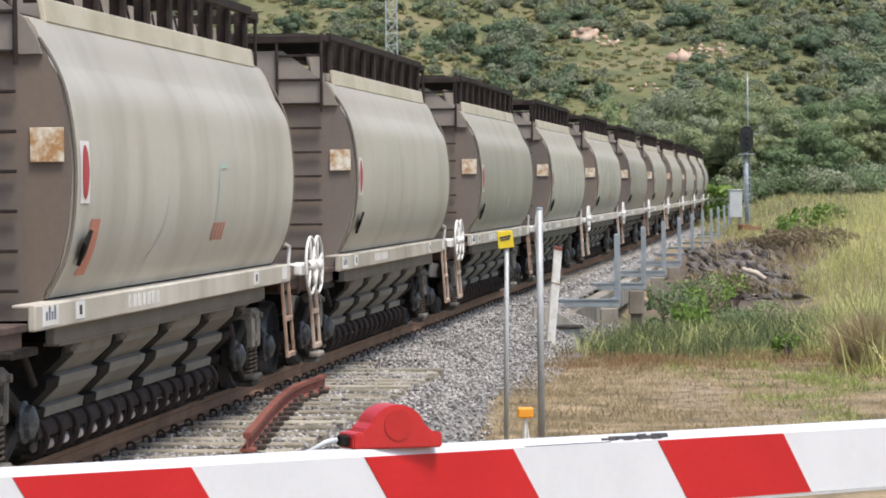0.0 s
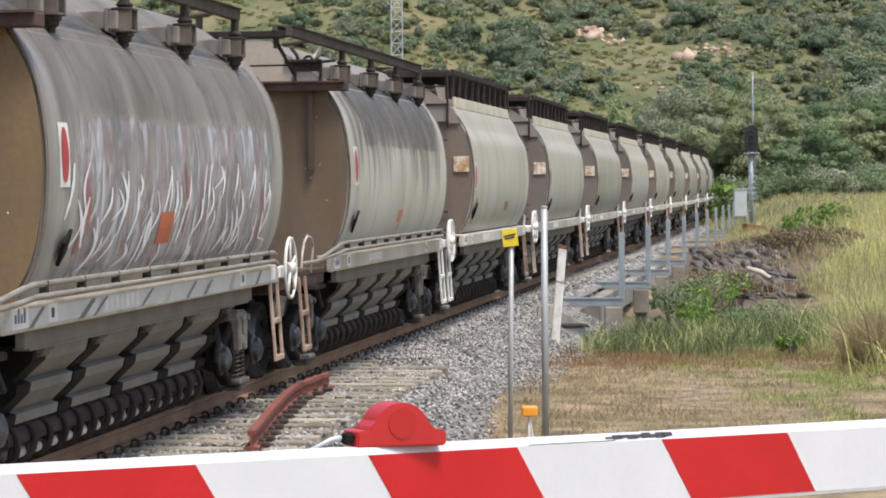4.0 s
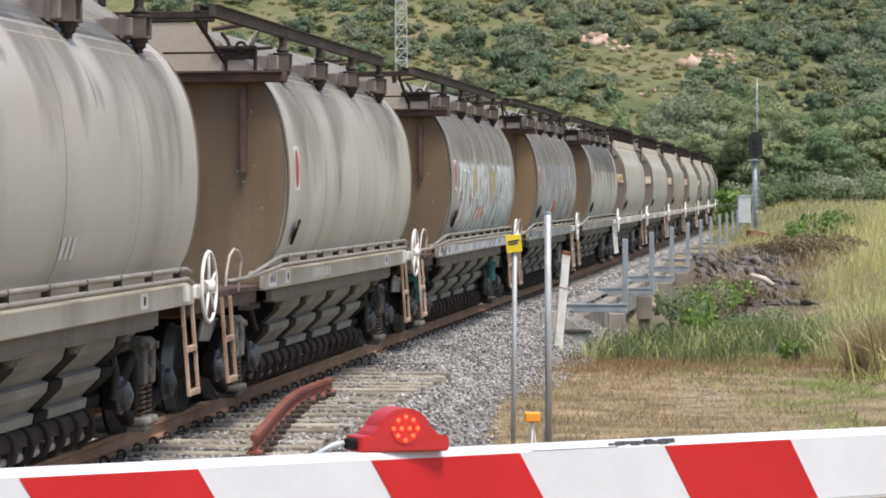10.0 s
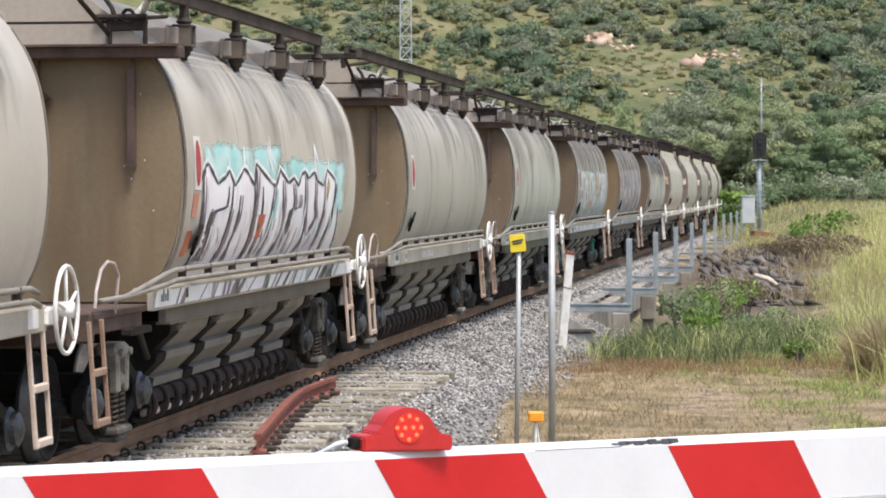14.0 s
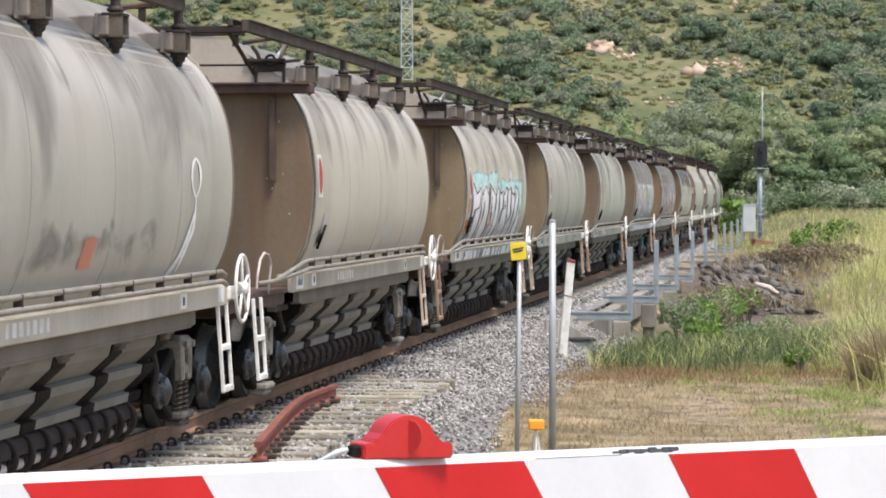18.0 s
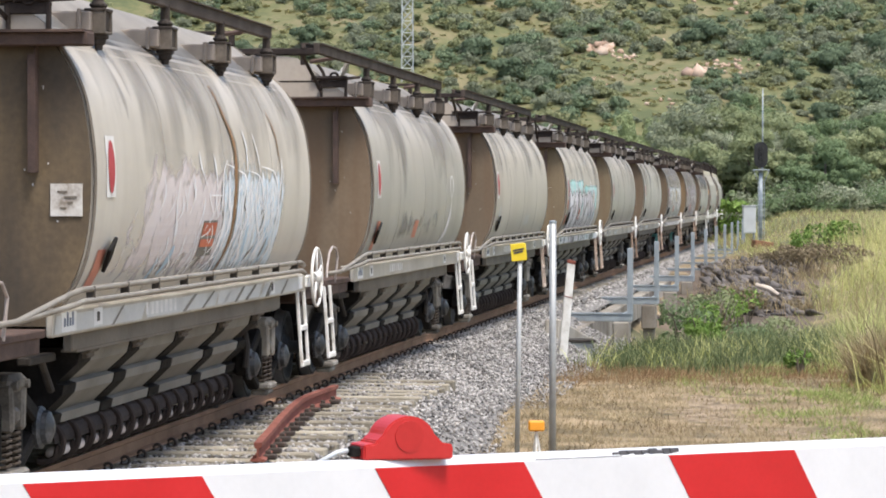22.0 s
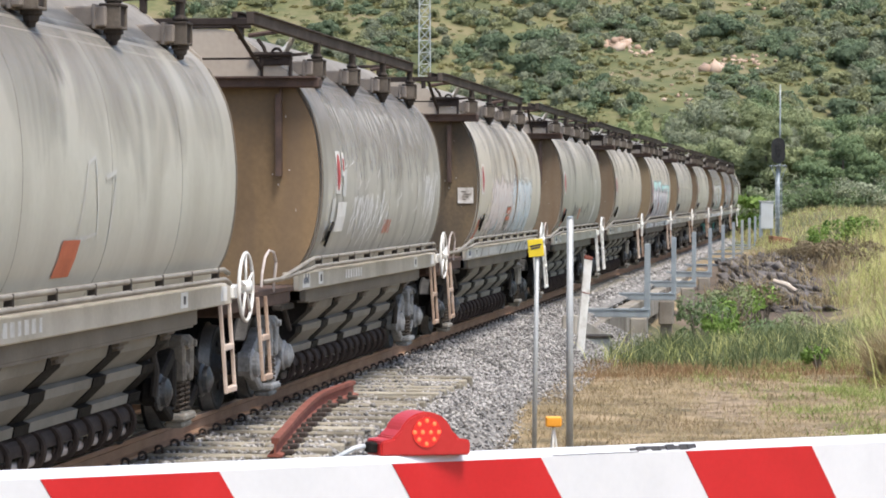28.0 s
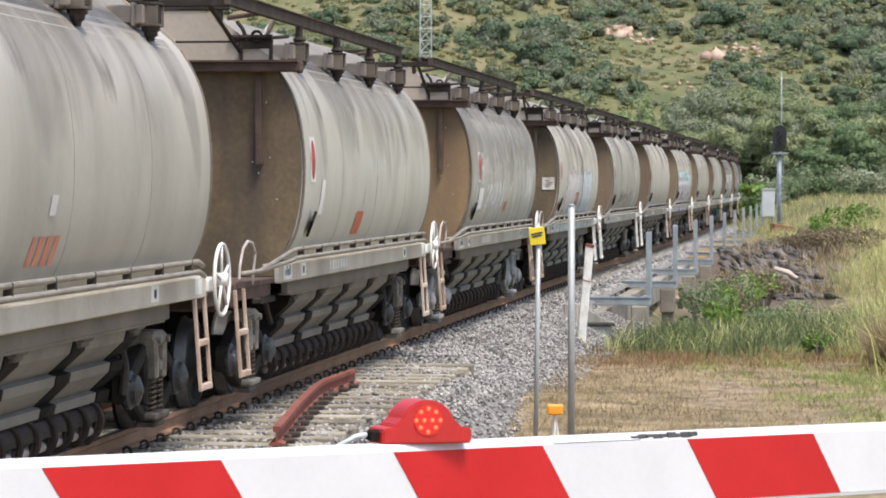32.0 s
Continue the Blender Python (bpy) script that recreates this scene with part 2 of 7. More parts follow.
M_BOLSTER = shade("pale_dusty_casting", (0.176, 0.159, 0.135), (0.0473, 0.0419, 0.0365), (0.365, 0.331, 0.277), 0.7, 0, 5, 45, 0.2, 0.7, vary=0.5)
M_SPRING = shade("rusty_coil_spring", (0.0975, 0.0748, 0.0553), (0.039, 0.0292, 0.0228), (0.163, 0.137, 0.107), 0.7, 0, 5, 40, 0.1, 0.8)
M_GREYCAST = shade("fresh_grey_casting", (0.26, 0.262, 0.26), (0.05, 0.05, 0.05), (0.42, 0.42, 0.42), 0.6, 0, 5, 30, 0.2, 0.6)
M_TEALCAST = shade("teal_painted_casting", (0.06, 0.20, 0.18), (0.03, 0.09, 0.08), (0.13, 0.32, 0.29), 0.6, 0, 5, 45, 0.2, 0.8)
M_GATEPIPE = shade("pale_worn_pipe", (0.45, 0.388, 0.356), (0.175, 0.144, 0.131), (0.65, 0.587, 0.55), 0.55, 0, 4, 40, 0.1, 0.8)
M_COVER = shade("brown_gate_cover", (0.039, 0.0299, 0.0267), (0.0182, 0.0137, 0.0123), (0.0748, 0.0585, 0.0507), 0.75, 0, 4, 40, 0.15, 0.8, spec=0.15)
M_BOGIE = shade("dusty_bogie_casting", (0.0182, 0.0161, 0.0147), (0.0077, 0.007, 0.0063), (0.0455, 0.0399, 0.035), 0.75, 0, 4, 45, 0.2, 0.9, vary=0.4, spec=0.12)
M_TREAD = shade("worn_wheel_steel", (0.12, 0.115, 0.11), (0.05, 0.047, 0.044), (0.22, 0.215, 0.21), 0.45, 0.6, 5, 40, 0.05, 0.8)
M_WHEEL = shade("oily_wheel_steel", (0.022, 0.022, 0.022), (0.009, 0.009, 0.009), (0.06, 0.058, 0.055), 0.6, 0, 5, 45, 0.15, 0.8, spec=0.2)
M_AXLE = shade("blue_grey_axle_cap", (0.04, 0.042, 0.046), (0.012, 0.013, 0.014), (0.15, 0.155, 0.165), 0.42, 0.1, 7, 45, 0.2, 0.7)
M_PIPE = shade("grey_air_pipe", (0.27, 0.245, 0.21), (0.13, 0.115, 0.095), (0.38, 0.35, 0.30), 0.55, 0.2, 4, 40, 0.1, 0.8)
M_WHITE = shade("chipped_white_paint", (0.72, 0.71, 0.68), (0.48, 0.45, 0.4), (0.82, 0.81, 0.79), 0.55, 0, 6, 50, 0.1, 0.6)
M_STEP = shade("rust_stained_step", (0.40, 0.29, 0.22), (0.20, 0.12, 0.08), (0.60, 0.50, 0.43), 0.65, 0, 3, 50, 0.15, 0.8, vary=0.6)
M_CREAM = shade("yellowed_coaming", (0.50, 0.46, 0.36), (0.35, 0.31, 0.22), (0.57, 0.54, 0.46), 0.6, 0, 1.5, 25, 0.08, 0.8, streak=0.3, streak_colour=(0.25, 0.20, 0.11))
M_RAILBEAM = shade("dusty_brown_rail", (0.075, 0.06, 0.052), (0.035, 0.028, 0.025), (0.135, 0.112, 0.096), 0.75, 0, 3, 40, 0.1, 0.8, spec=0.15)
M_CAGE = shade("dark_walkway_steel", (0.035, 0.027, 0.024), (0.018, 0.014, 0.013), (0.07, 0.055, 0.048), 0.7, 0, 5, 40, 0.1, 0.8, spec=0.15)
M_PLATEW = shade("white_plate", (0.75, 0.74, 0.72), (0.6, 0.58, 0.54), (0.82, 0.82, 0.8), 0.5, 0, 5, 60, 0.02, 0.6)
M_RED = shade("faded_red_paint", (0.42, 0.05, 0.06), (0.3, 0.04, 0.045), (0.5, 0.1, 0.1), 0.55, 0, 4, 50, 0.02, 0.8)
M_ORANGE = shade("orange_patch_paint", (0.52, 0.14, 0.07), (0.36, 0.09, 0.05), (0.6, 0.22, 0.13), 0.6, 0, 4, 50, 0.02, 0.8)
M_BROWNSIGN = shade("stained_placard", (0.58, 0.48, 0.35), (0.40, 0.22, 0.09), (0.74, 0.69, 0.60), 0.6, 0, 9, 40, 0.02, 0.35)
M_GREYSIGN = shade("smeared_placard", (0.52, 0.49, 0.45), (0.26, 0.22, 0.18), (0.66, 0.65, 0.62), 0.6, 0, 7, 40, 0.02, 0.4)
M_INK = shade("dark_ink", (0.05, 0.048, 0.05), (0.03, 0.03, 0.03), (0.09, 0.085, 0.085), 0.6, 0, 4, 50, 0.0, 0.8)
M_INKBLUE = shade("slate_blue_ink", (0.12, 0.14, 0.19), (0.07, 0.08, 0.11), (0.2, 0.22, 0.28), 0.6, 0, 4, 50, 0.0, 0.8)
M_LETTER = shade("faded_lettering", (0.715, 0.702, 0.676), (0.468, 0.455, 0.429), (0.884, 0.871, 0.845), 0.6, 0, 8, 60, 0.0, 0.8)

M_RAIL = shade("rusty_rail", (0.31, 0.185, 0.115), (0.16, 0.09, 0.056), (0.44, 0.285, 0.19), 0.8, 0.1, 2, 40, 0.2, 0.8)
M_RAILTOP = shade("worn_rail_head", (0.375, 0.3, 0.25), (0.225, 0.15, 0.112), (0.5, 0.45, 0.4), 0.45, 0.5, 3, 40, 0.05, 0.8)
M_STUB = shade("red_rusted_check_rail", (0.21, 0.068, 0.048), (0.12, 0.04, 0.03), (0.30, 0.13, 0.095), 0.85, 0, 3, 40, 0.2, 0.8)
M_CLIP = shade("dark_rail_clip", (0.05, 0.037, 0.03), (0.02, 0.017, 0.015), (0.11, 0.08, 0.06), 0.8, 0, 5, 40, 0.2, 0.8)
M_SLEEPER = shade("weathered_sleeper", (0.27, 0.242, 0.188), (0.115, 0.10, 0.076), (0.40, 0.365, 0.295), 0.9, 0, 2.5, 40, 0.35, 0.8, vary=0.4)
M_STONE = shade("grey_ballast", (0.295, 0.281, 0.271), (0.105, 0.10, 0.096), (0.49, 0.47, 0.45), 0.9, 0, 2, 30, 0.2, 0.9, per_island=0.8)
M_BED = shade("ballast_bed", (0.20, 0.19, 0.18), (0.06, 0.057, 0.053), (0.36, 0.345, 0.33), 0.95, 0, 14, 34, 1.0, 0.4)
M_CONC = shade("stained_concrete", (0.27, 0.245, 0.21), (0.13, 0.11, 0.09), (0.40, 0.375, 0.33), 0.9, 0, 1.5, 30, 0.3, 0.8, streak=0.6, streak_colour=(0.10, 0.075, 0.05), vary=0.5)
M_GALV = shade("galvanised_steel", (0.33, 0.37, 0.40), (0.22, 0.25, 0.275), (0.43, 0.47, 0.5), 0.5, 0.35, 3, 40, 0.05, 0.8)
M_GALVPOST = shade("dull_galvanised_post", (0.366, 0.378, 0.378), (0.244, 0.25, 0.25), (0.488, 0.5, 0.5), 0.5, 0.35, 3, 40, 0.05, 0.8)
M_TOWER = shade("weathered_tower_steel", (0.428, 0.458, 0.464), (0.321, 0.345, 0.351), (0.524, 0.553, 0.559), 0.55, 0.2, 0.5, 10, 0.05, 0.8)
M_YELLOW = shade("yellow_sign", (0.72, 0.55, 0.03), (0.6, 0.43, 0.02), (0.78, 0.62, 0.06), 0.5, 0, 4, 50, 0.0, 0.8)
M_MARKER = shade("orange_plastic", (0.78, 0.33, 0.03), (0.66, 0.25, 0.02), (0.82, 0.4, 0.06), 0.5, 0, 4, 50, 0.0, 0.8)
M_BOOMW = shade("white_reflective_sheet", (0.672, 0.684, 0.71), (0.624, 0.636, 0.662), (0.71, 0.722, 0.749), 0.4, 0, 3, 40, 0.01, 0.6)
M_BOOMR = shade("red_reflective_sheet", (0.53, 0.017, 0.02), (0.47, 0.014, 0.016), (0.58, 0.024, 0.028), 0.4, 0, 3, 60, 0.01, 0.6)
M_LAMPRED = shade("red_lamp_housing", (0.46, 0.022, 0.022), (0.35, 0.016, 0.016), (0.54, 0.04, 0.04), 0.35, 0, 3, 40, 0.02, 0.8, spec=0.5)
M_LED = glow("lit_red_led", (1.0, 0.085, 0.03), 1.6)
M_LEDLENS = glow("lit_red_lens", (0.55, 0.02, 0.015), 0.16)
M_SIGNAL = shade("black_signal_head", (0.014, 0.014, 0.015), (0.008, 0.008, 0.008), (0.03, 0.03, 0.03), 0.6, 0, 5, 40, 0.05, 0.8)
M_CABINET = shade("grey_cabinet", (0.50, 0.52, 0.53), (0.42, 0.43, 0.44), (0.56, 0.58, 0.6), 0.5, 0.1, 2, 40, 0.03, 0.8)
M_ROCK = shade("grey_bank_rock", (0.12, 0.108, 0.102), (0.055, 0.048, 0.044), (0.23, 0.21, 0.20), 0.95, 0, 1.6, 14, 1.0, 0.9, per_island=0.7)
M_BOULDER = shade("pink_granite_boulder", (0.44, 0.31, 0.23), (0.26, 0.19, 0.15), (0.55, 0.45, 0.37), 0.95, 0, 0.4, 6, 0.4, 0.9, per_island=0.5)
M_PALEWOOD = shade("bleached_wood", (0.52, 0.45, 0.38), (0.3, 0.25, 0.2), (0.66, 0.6, 0.53), 0.9, 0, 3, 30, 0.3, 0.8)
M_RUSTBOX = shade("orange_brown_rust", (0.24, 0.115, 0.065), (0.13, 0.06, 0.035), (0.33, 0.18, 0.11), 0.85, 0, 2, 30, 0.2, 0.8)
M_BARK = shade("grey_bark", (0.18, 0.15, 0.12), (0.09, 0.075, 0.06), (0.28, 0.25, 0.21), 0.95, 0, 3, 20, 0.4, 0.8)


def leaf(name, base, dark, light, rough=0.6, scale=0.6, spread=0.7):
    m = shade(name, base, dark, light, rough, 0, scale, 9, 0.0, 0.9, per_island=spread, spec=0.2)
    b = m.node_tree.nodes["Principled BSDF"]
    b.inputs["Transmission Weight"].default_value = 0.0
    b.inputs["Subsurface Weight"].default_value = 0.0
    nt = m.node_tree      # light that comes through the leaf
    thru, mix = nt.nodes.new("ShaderNodeBsdfTranslucent"), nt.nodes.new("ShaderNodeMixShader")
    nt.links.new(b.inputs["Base Color"].links[0].from_socket, thru.inputs["Color"])
    mix.inputs["Fac"].default_value = 0.35
    nt.links.new(b.outputs[0], mix.inputs[1])
    nt.links.new(thru.outputs[0], mix.inputs[2])
    nt.links.new(mix.outputs[0], nt.nodes["Material Output"].inputs["Surface"])
    return m


M_LEAF = leaf("olive_shrub_leaves", (0.281, 0.319, 0.169), (0.194, 0.227, 0.122), (0.375, 0.403, 0.225), scale=0.06, spread=0.4)
M_LEAF_G = leaf("deep_green_leaves", (0.181, 0.247, 0.125), (0.121, 0.176, 0.09), (0.261, 0.332, 0.175), scale=0.1, spread=0.4)
M_LEAF_GREY = leaf("grey_green_leaves", (0.295, 0.325, 0.219), (0.208, 0.234, 0.156), (0.402, 0.429, 0.3), scale=0.06, spread=0.4)
M_LEAF_PALE = leaf("pale_green_leaves", (0.315, 0.37, 0.188), (0.214, 0.267, 0.131), (0.415, 0.461, 0.25), scale=0.1, spread=0.4)
# M_HILL_A to M_HILL_D: distance haze put in as lighter, bluer leaf colours
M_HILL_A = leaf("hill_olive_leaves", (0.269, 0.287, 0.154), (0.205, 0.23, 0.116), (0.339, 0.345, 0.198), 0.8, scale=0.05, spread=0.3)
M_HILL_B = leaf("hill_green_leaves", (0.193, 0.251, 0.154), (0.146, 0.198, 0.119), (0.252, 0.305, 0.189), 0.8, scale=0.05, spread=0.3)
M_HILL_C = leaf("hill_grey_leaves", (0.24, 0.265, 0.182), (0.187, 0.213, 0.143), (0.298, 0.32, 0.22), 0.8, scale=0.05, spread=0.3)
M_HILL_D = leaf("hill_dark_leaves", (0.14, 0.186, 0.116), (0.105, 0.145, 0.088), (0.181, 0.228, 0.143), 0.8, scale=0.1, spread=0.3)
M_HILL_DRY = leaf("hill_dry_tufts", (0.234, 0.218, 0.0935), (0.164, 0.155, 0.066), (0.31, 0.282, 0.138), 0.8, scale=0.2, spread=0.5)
M_VINE = leaf("bright_vine_leaves", (0.157, 0.252, 0.056), (0.0672, 0.123, 0.028), (0.28, 0.403, 0.112), scale=1.0)
M_BRUSH = leaf("brown_brush_leaves", (0.235, 0.19, 0.12), (0.13, 0.105, 0.065), (0.34, 0.28, 0.185), 0.85, 0.8)
M_DRY = leaf("dry_straw_grass", (0.375, 0.297, 0.174), (0.19, 0.14, 0.0784), (0.538, 0.454, 0.291), 0.8, 0.5)
M_REED = leaf("blue_green_reeds", (0.143, 0.176, 0.0809), (0.0571, 0.0809, 0.0333), (0.247, 0.281, 0.143), 0.7, 0.8)
M_TALL = leaf("yellow_green_grass", (0.524, 0.538, 0.202), (0.269, 0.302, 0.108), (0.78, 0.739, 0.376), 0.75, 0.4)
M_GROUND = shade("dry_verge_soil", (0.225, 0.172, 0.10), (0.105, 0.085, 0.048), (0.37, 0.285, 0.18), 0.95, 0, 1.6, 26, 0.8, 0.35)
M_HILL = shade("grassy_hillside", (0.122, 0.127, 0.054), (0.08, 0.094, 0.042), (0.182, 0.158, 0.085), 0.95, 0, 0.11, 0.9, 0.6, 0.3)
M_FRESH = leaf("fresh_green_grass", (0.286, 0.353, 0.106), (0.134, 0.19, 0.0504), (0.47, 0.515, 0.202), 0.75, 0.4)
M_RUSSET = leaf("russet_dead_grass", (0.30, 0.19, 0.10), (0.16, 0.10, 0.055), (0.42, 0.29, 0.17), 0.85, 0.6)
M_PATH = shade("bare_pinkish_soil", (0.25, 0.19, 0.125), (0.12, 0.092, 0.056), (0.37, 0.29, 0.205), 0.95, 0, 4.5, 30, 0.8, 0.35)
# bank soil toned down: crevice shade between the rocks is in its colour
M_SOIL = shade("brown_bank_soil", (0.115, 0.088, 0.066), (0.05, 0.038, 0.03), (0.20, 0.155, 0.115), 0.95, 0, 0.8, 12, 0.5, 0.5)
M_DITCH = shade("dark_ditch_soil", (0.11, 0.105, 0.055), (0.05, 0.05, 0.025), (0.19, 0.175, 0.10), 0.95, 0, 0.8, 12, 0.5, 0.6)
M_BROWNGRASS = leaf("brown_dead_blades", (0.19, 0.14, 0.085), (0.09, 0.066, 0.04), (0.29, 0.225, 0.14), 0.85, 0.6)

# ---- mesh tools ----
def part(name, bm, material, parent=None, label="", smooth=False):
    """Links a bmesh as one mesh object under a thing or part."""
    me = bpy.data.meshes.new(name)
    bm.to_mesh(me)
    bm.free()
    if smooth:
        me.polygons.foreach_set("use_smooth", [True] * len(me.polygons))
    for mm in material if isinstance(material, (list, tuple)) else [material]:
        me.materials.append(mm)
    ob = new(name, me)
    if parent is not None:
        ob.parent = parent
    if label:
        ob["label"] = label
    return ob


def again(name, me, parent, m=None, label=""):
    """Another object on a mesh that exists already."""
    ob = new(name, me)
    if parent is not None:
        ob.parent = parent
    if m is not None:
        ob.matrix_basis = m
    if label:
        ob["label"] = label
    return ob


def thing(name, label, category, group="", m=None, kind=""):
    ob = new(name)
    ob.empty_display_size = 0.2
    if m is not None:
        ob.matrix_basis = m
    return tagged(ob, label, category, group, kind)


def box(bm, c, size, rot=(0, 0, 0), bevel=0.0, mat=0):
    """A box with optional chamfered edges."""
    m = pose(*c, *rot)
    res = bmesh.ops.create_cube(bm, size=1.0, matrix=m @ Matrix.Diagonal((*size, 1)))
    faces = {f for v in res["verts"] for f in v.link_faces}
    for f in faces:
        f.material_index = mat
    if bevel:
        edges = {e for v in res["verts"] for e in v.link_edges}
        bmesh.ops.bevel(bm, geom=list(edges), offset=bevel, segments=1, affect="EDGES")
    return bm


def tube(bm, points, r, seg=8, cap=True, mat=0):
    """A round bar through the points."""
    pts = [Vector(p) for p in points]
    rings = []
    for i, p in enumerate(pts):
        a = pts[max(0, i - 1)]
        b = pts[min(len(pts) - 1, i + 1)]
        d = (b - a).normalized()
        u = d.orthogonal().normalized() if i == 0 else (u - d * u.dot(d)).normalized()
        w = d.cross(u)
        rr = r[i] if isinstance(r, (list, tuple)) else r
        rings.append([bm.verts.new(p + rr * (math.cos(2 * math.pi * k / seg) * u + math.sin(2 * math.pi * k / seg) * w)) for k in range(seg)])
    for a, b in zip(rings, rings[1:]):
        for k in range(seg):
            bm.faces.new((a[k], a[(k + 1) % seg], b[(k + 1) % seg], b[k])).material_index = mat
    if cap:
        bm.faces.new(list(reversed(rings[0]))).material_index = mat
        bm.faces.new(rings[-1]).material_index = mat
    return bm


def prism(bm, profile, x0, x1, mat=0, cap=True, cuts=1):
    """A closed (y, z) profile drawn along x."""
    rings = []
    for i in range(cuts + 1):
        x = x0 + (x1 - x0) * i / cuts
        rings.append([bm.verts.new((x, y, z)) for y, z in profile])
    n = len(profile)
    for a, b in zip(rings, rings[1:]):
        for k in range(n):
            bm.faces.new((a[k], a[(k + 1) % n], b[(k + 1) % n], b[k])).material_index = mat
    if cap:
        bm.faces.new(list(reversed(rings[0]))).material_index = mat
        bm.faces.new(rings[-1]).material_index = mat
    bmesh.ops.recalc_face_normals(bm, faces=bm.faces)
    return bm


def ring(bm, c, axis, R, r, seg=20, sub=6, a0=0.0, a1=360.0, mat=0):
    """A round bar bent to a circle or an arc about the axis 'x', 'y' or 'z'."""
    closed = a1 - a0 >= 360
    n = seg if closed else seg + 1
    rings = []
    for i in range(n):
        a = radians(a0 + (a1 - a0) * i / seg)
        row = []
        for k in range(sub):
            b = 2 * math.pi * k / sub
            q = R + r * math.cos(b)
            p, h = (q * math.cos(a), q * math.sin(a)), r * math.sin(b)
            v = {"x": (h, p[0], p[1]), "y": (p[0], h, p[1]), "z": (p[0], p[1], h)}[axis]
            row.append(bm.verts.new(Vector(c) + Vector(v)))
        rings.append(row)
    pairs = list(zip(rings, rings[1:])) + ([(rings[-1], rings[0])] if closed else [])
    for a, b in pairs:
        for k in range(sub):
            bm.faces.new((a[k], a[(k + 1) % sub], b[(k + 1) % sub], b[k])).material_index = mat
    if not closed:
        bm.faces.new(list(reversed(rings[0]))).material_index = mat
        bm.faces.new(rings[-1]).material_index = mat
    bmesh.ops.recalc_face_normals(bm, faces=bm.faces)
    return bm


def lathe(bm, profile, c=(0, 0, 0), seg=24, axis="y", mat=0):
    """A (along, radius) profile turned about an axis."""
    rings = []
    for h, r in profile:
        row = []
        for k in range(seg):
            a = 2 * math.pi * k / seg
            p = (r * math.cos(a), r * math.sin(a))
            v = {"y": (p[0], h, p[1]), "z": (p[0], p[1], h), "x": (h, p[0], p[1])}[axis]
            row.append(bm.verts.new(Vector(c) + Vector(v)))
        rings.append(row)
    for a, b in zip(rings, rings[1:]):
        for k in range(seg):
            bm.faces.new((a[k], a[(k + 1) % seg], b[(k + 1) % seg], b[k])).material_index = mat
    bm.faces.new(list(reversed(rings[0]))).material_index = mat
    bm.faces.new(rings[-1]).material_index = mat
    bmesh.ops.recalc_face_normals(bm, faces=bm.faces)
    return bm


def soup(name, verts, faces, material, label="", category="", kind="stuff", parent=None, smooth=False):
    """One mesh from arrays of corners and faces, for what nobody could count."""
    me = bpy.data.meshes.new(name)
    verts, faces = np.asarray(verts, float), np.asarray(faces, int)
    n, k = faces.shape
    me.vertices.add(len(verts))
    me.vertices.foreach_set("co", verts.ravel())
    me.loops.add(n * k)
    me.loops.foreach_set("vertex_index", faces.ravel())
    me.polygons.add(n)
    me.polygons.foreach_set("loop_start", np.arange(n) * k)
    me.polygons.foreach_set("loop_total", np.full(n, k))
    if smooth:
        me.polygons.foreach_set("use_smooth", [True] * n)
    me.update(calc_edges=True)
    me.materials.append(material)
    ob = new(name, me)
    if parent is not None:
        ob.parent = parent
    return tagged(ob, label, category, kind=kind)


RNG = np.random.default_rng(7)


def blades(base, height, width, lean):
    """Bent grass blades: corner and face arrays, two faces of four corners a blade."""
    n = len(base)
    a = RNG.uniform(0, 2 * np.pi, n)
    side = np.stack([np.cos(a), np.sin(a), np.zeros(n)], 1)
    b = RNG.uniform(0, 2 * np.pi, n)
    ln = RNG.uniform(0.2, 1.0, n) * lean * height
    tip = np.stack([np.cos(b) * ln, np.sin(b) * ln, height * np.sqrt(np.clip(1 - (ln / height) ** 2 * 0.6, 0.1, 1))], 1)
    mid = tip * np.array([0.35, 0.35, 0.6])
    w = (width * RNG.uniform(0.6, 1.3, n))[:, None] * side
    v = np.stack([base - w, base + w, base + mid + w * 0.8, base + mid - w * 0.8, base + tip + w * 0.15, base + tip - w * 0.15], 1)
    i = np.arange(n)[:, None] * 6
    f = np.concatenate([i + [[0, 1, 2, 3]], i + [[3, 2, 4, 5]]], 0)
    return v.reshape(-1, 3), f


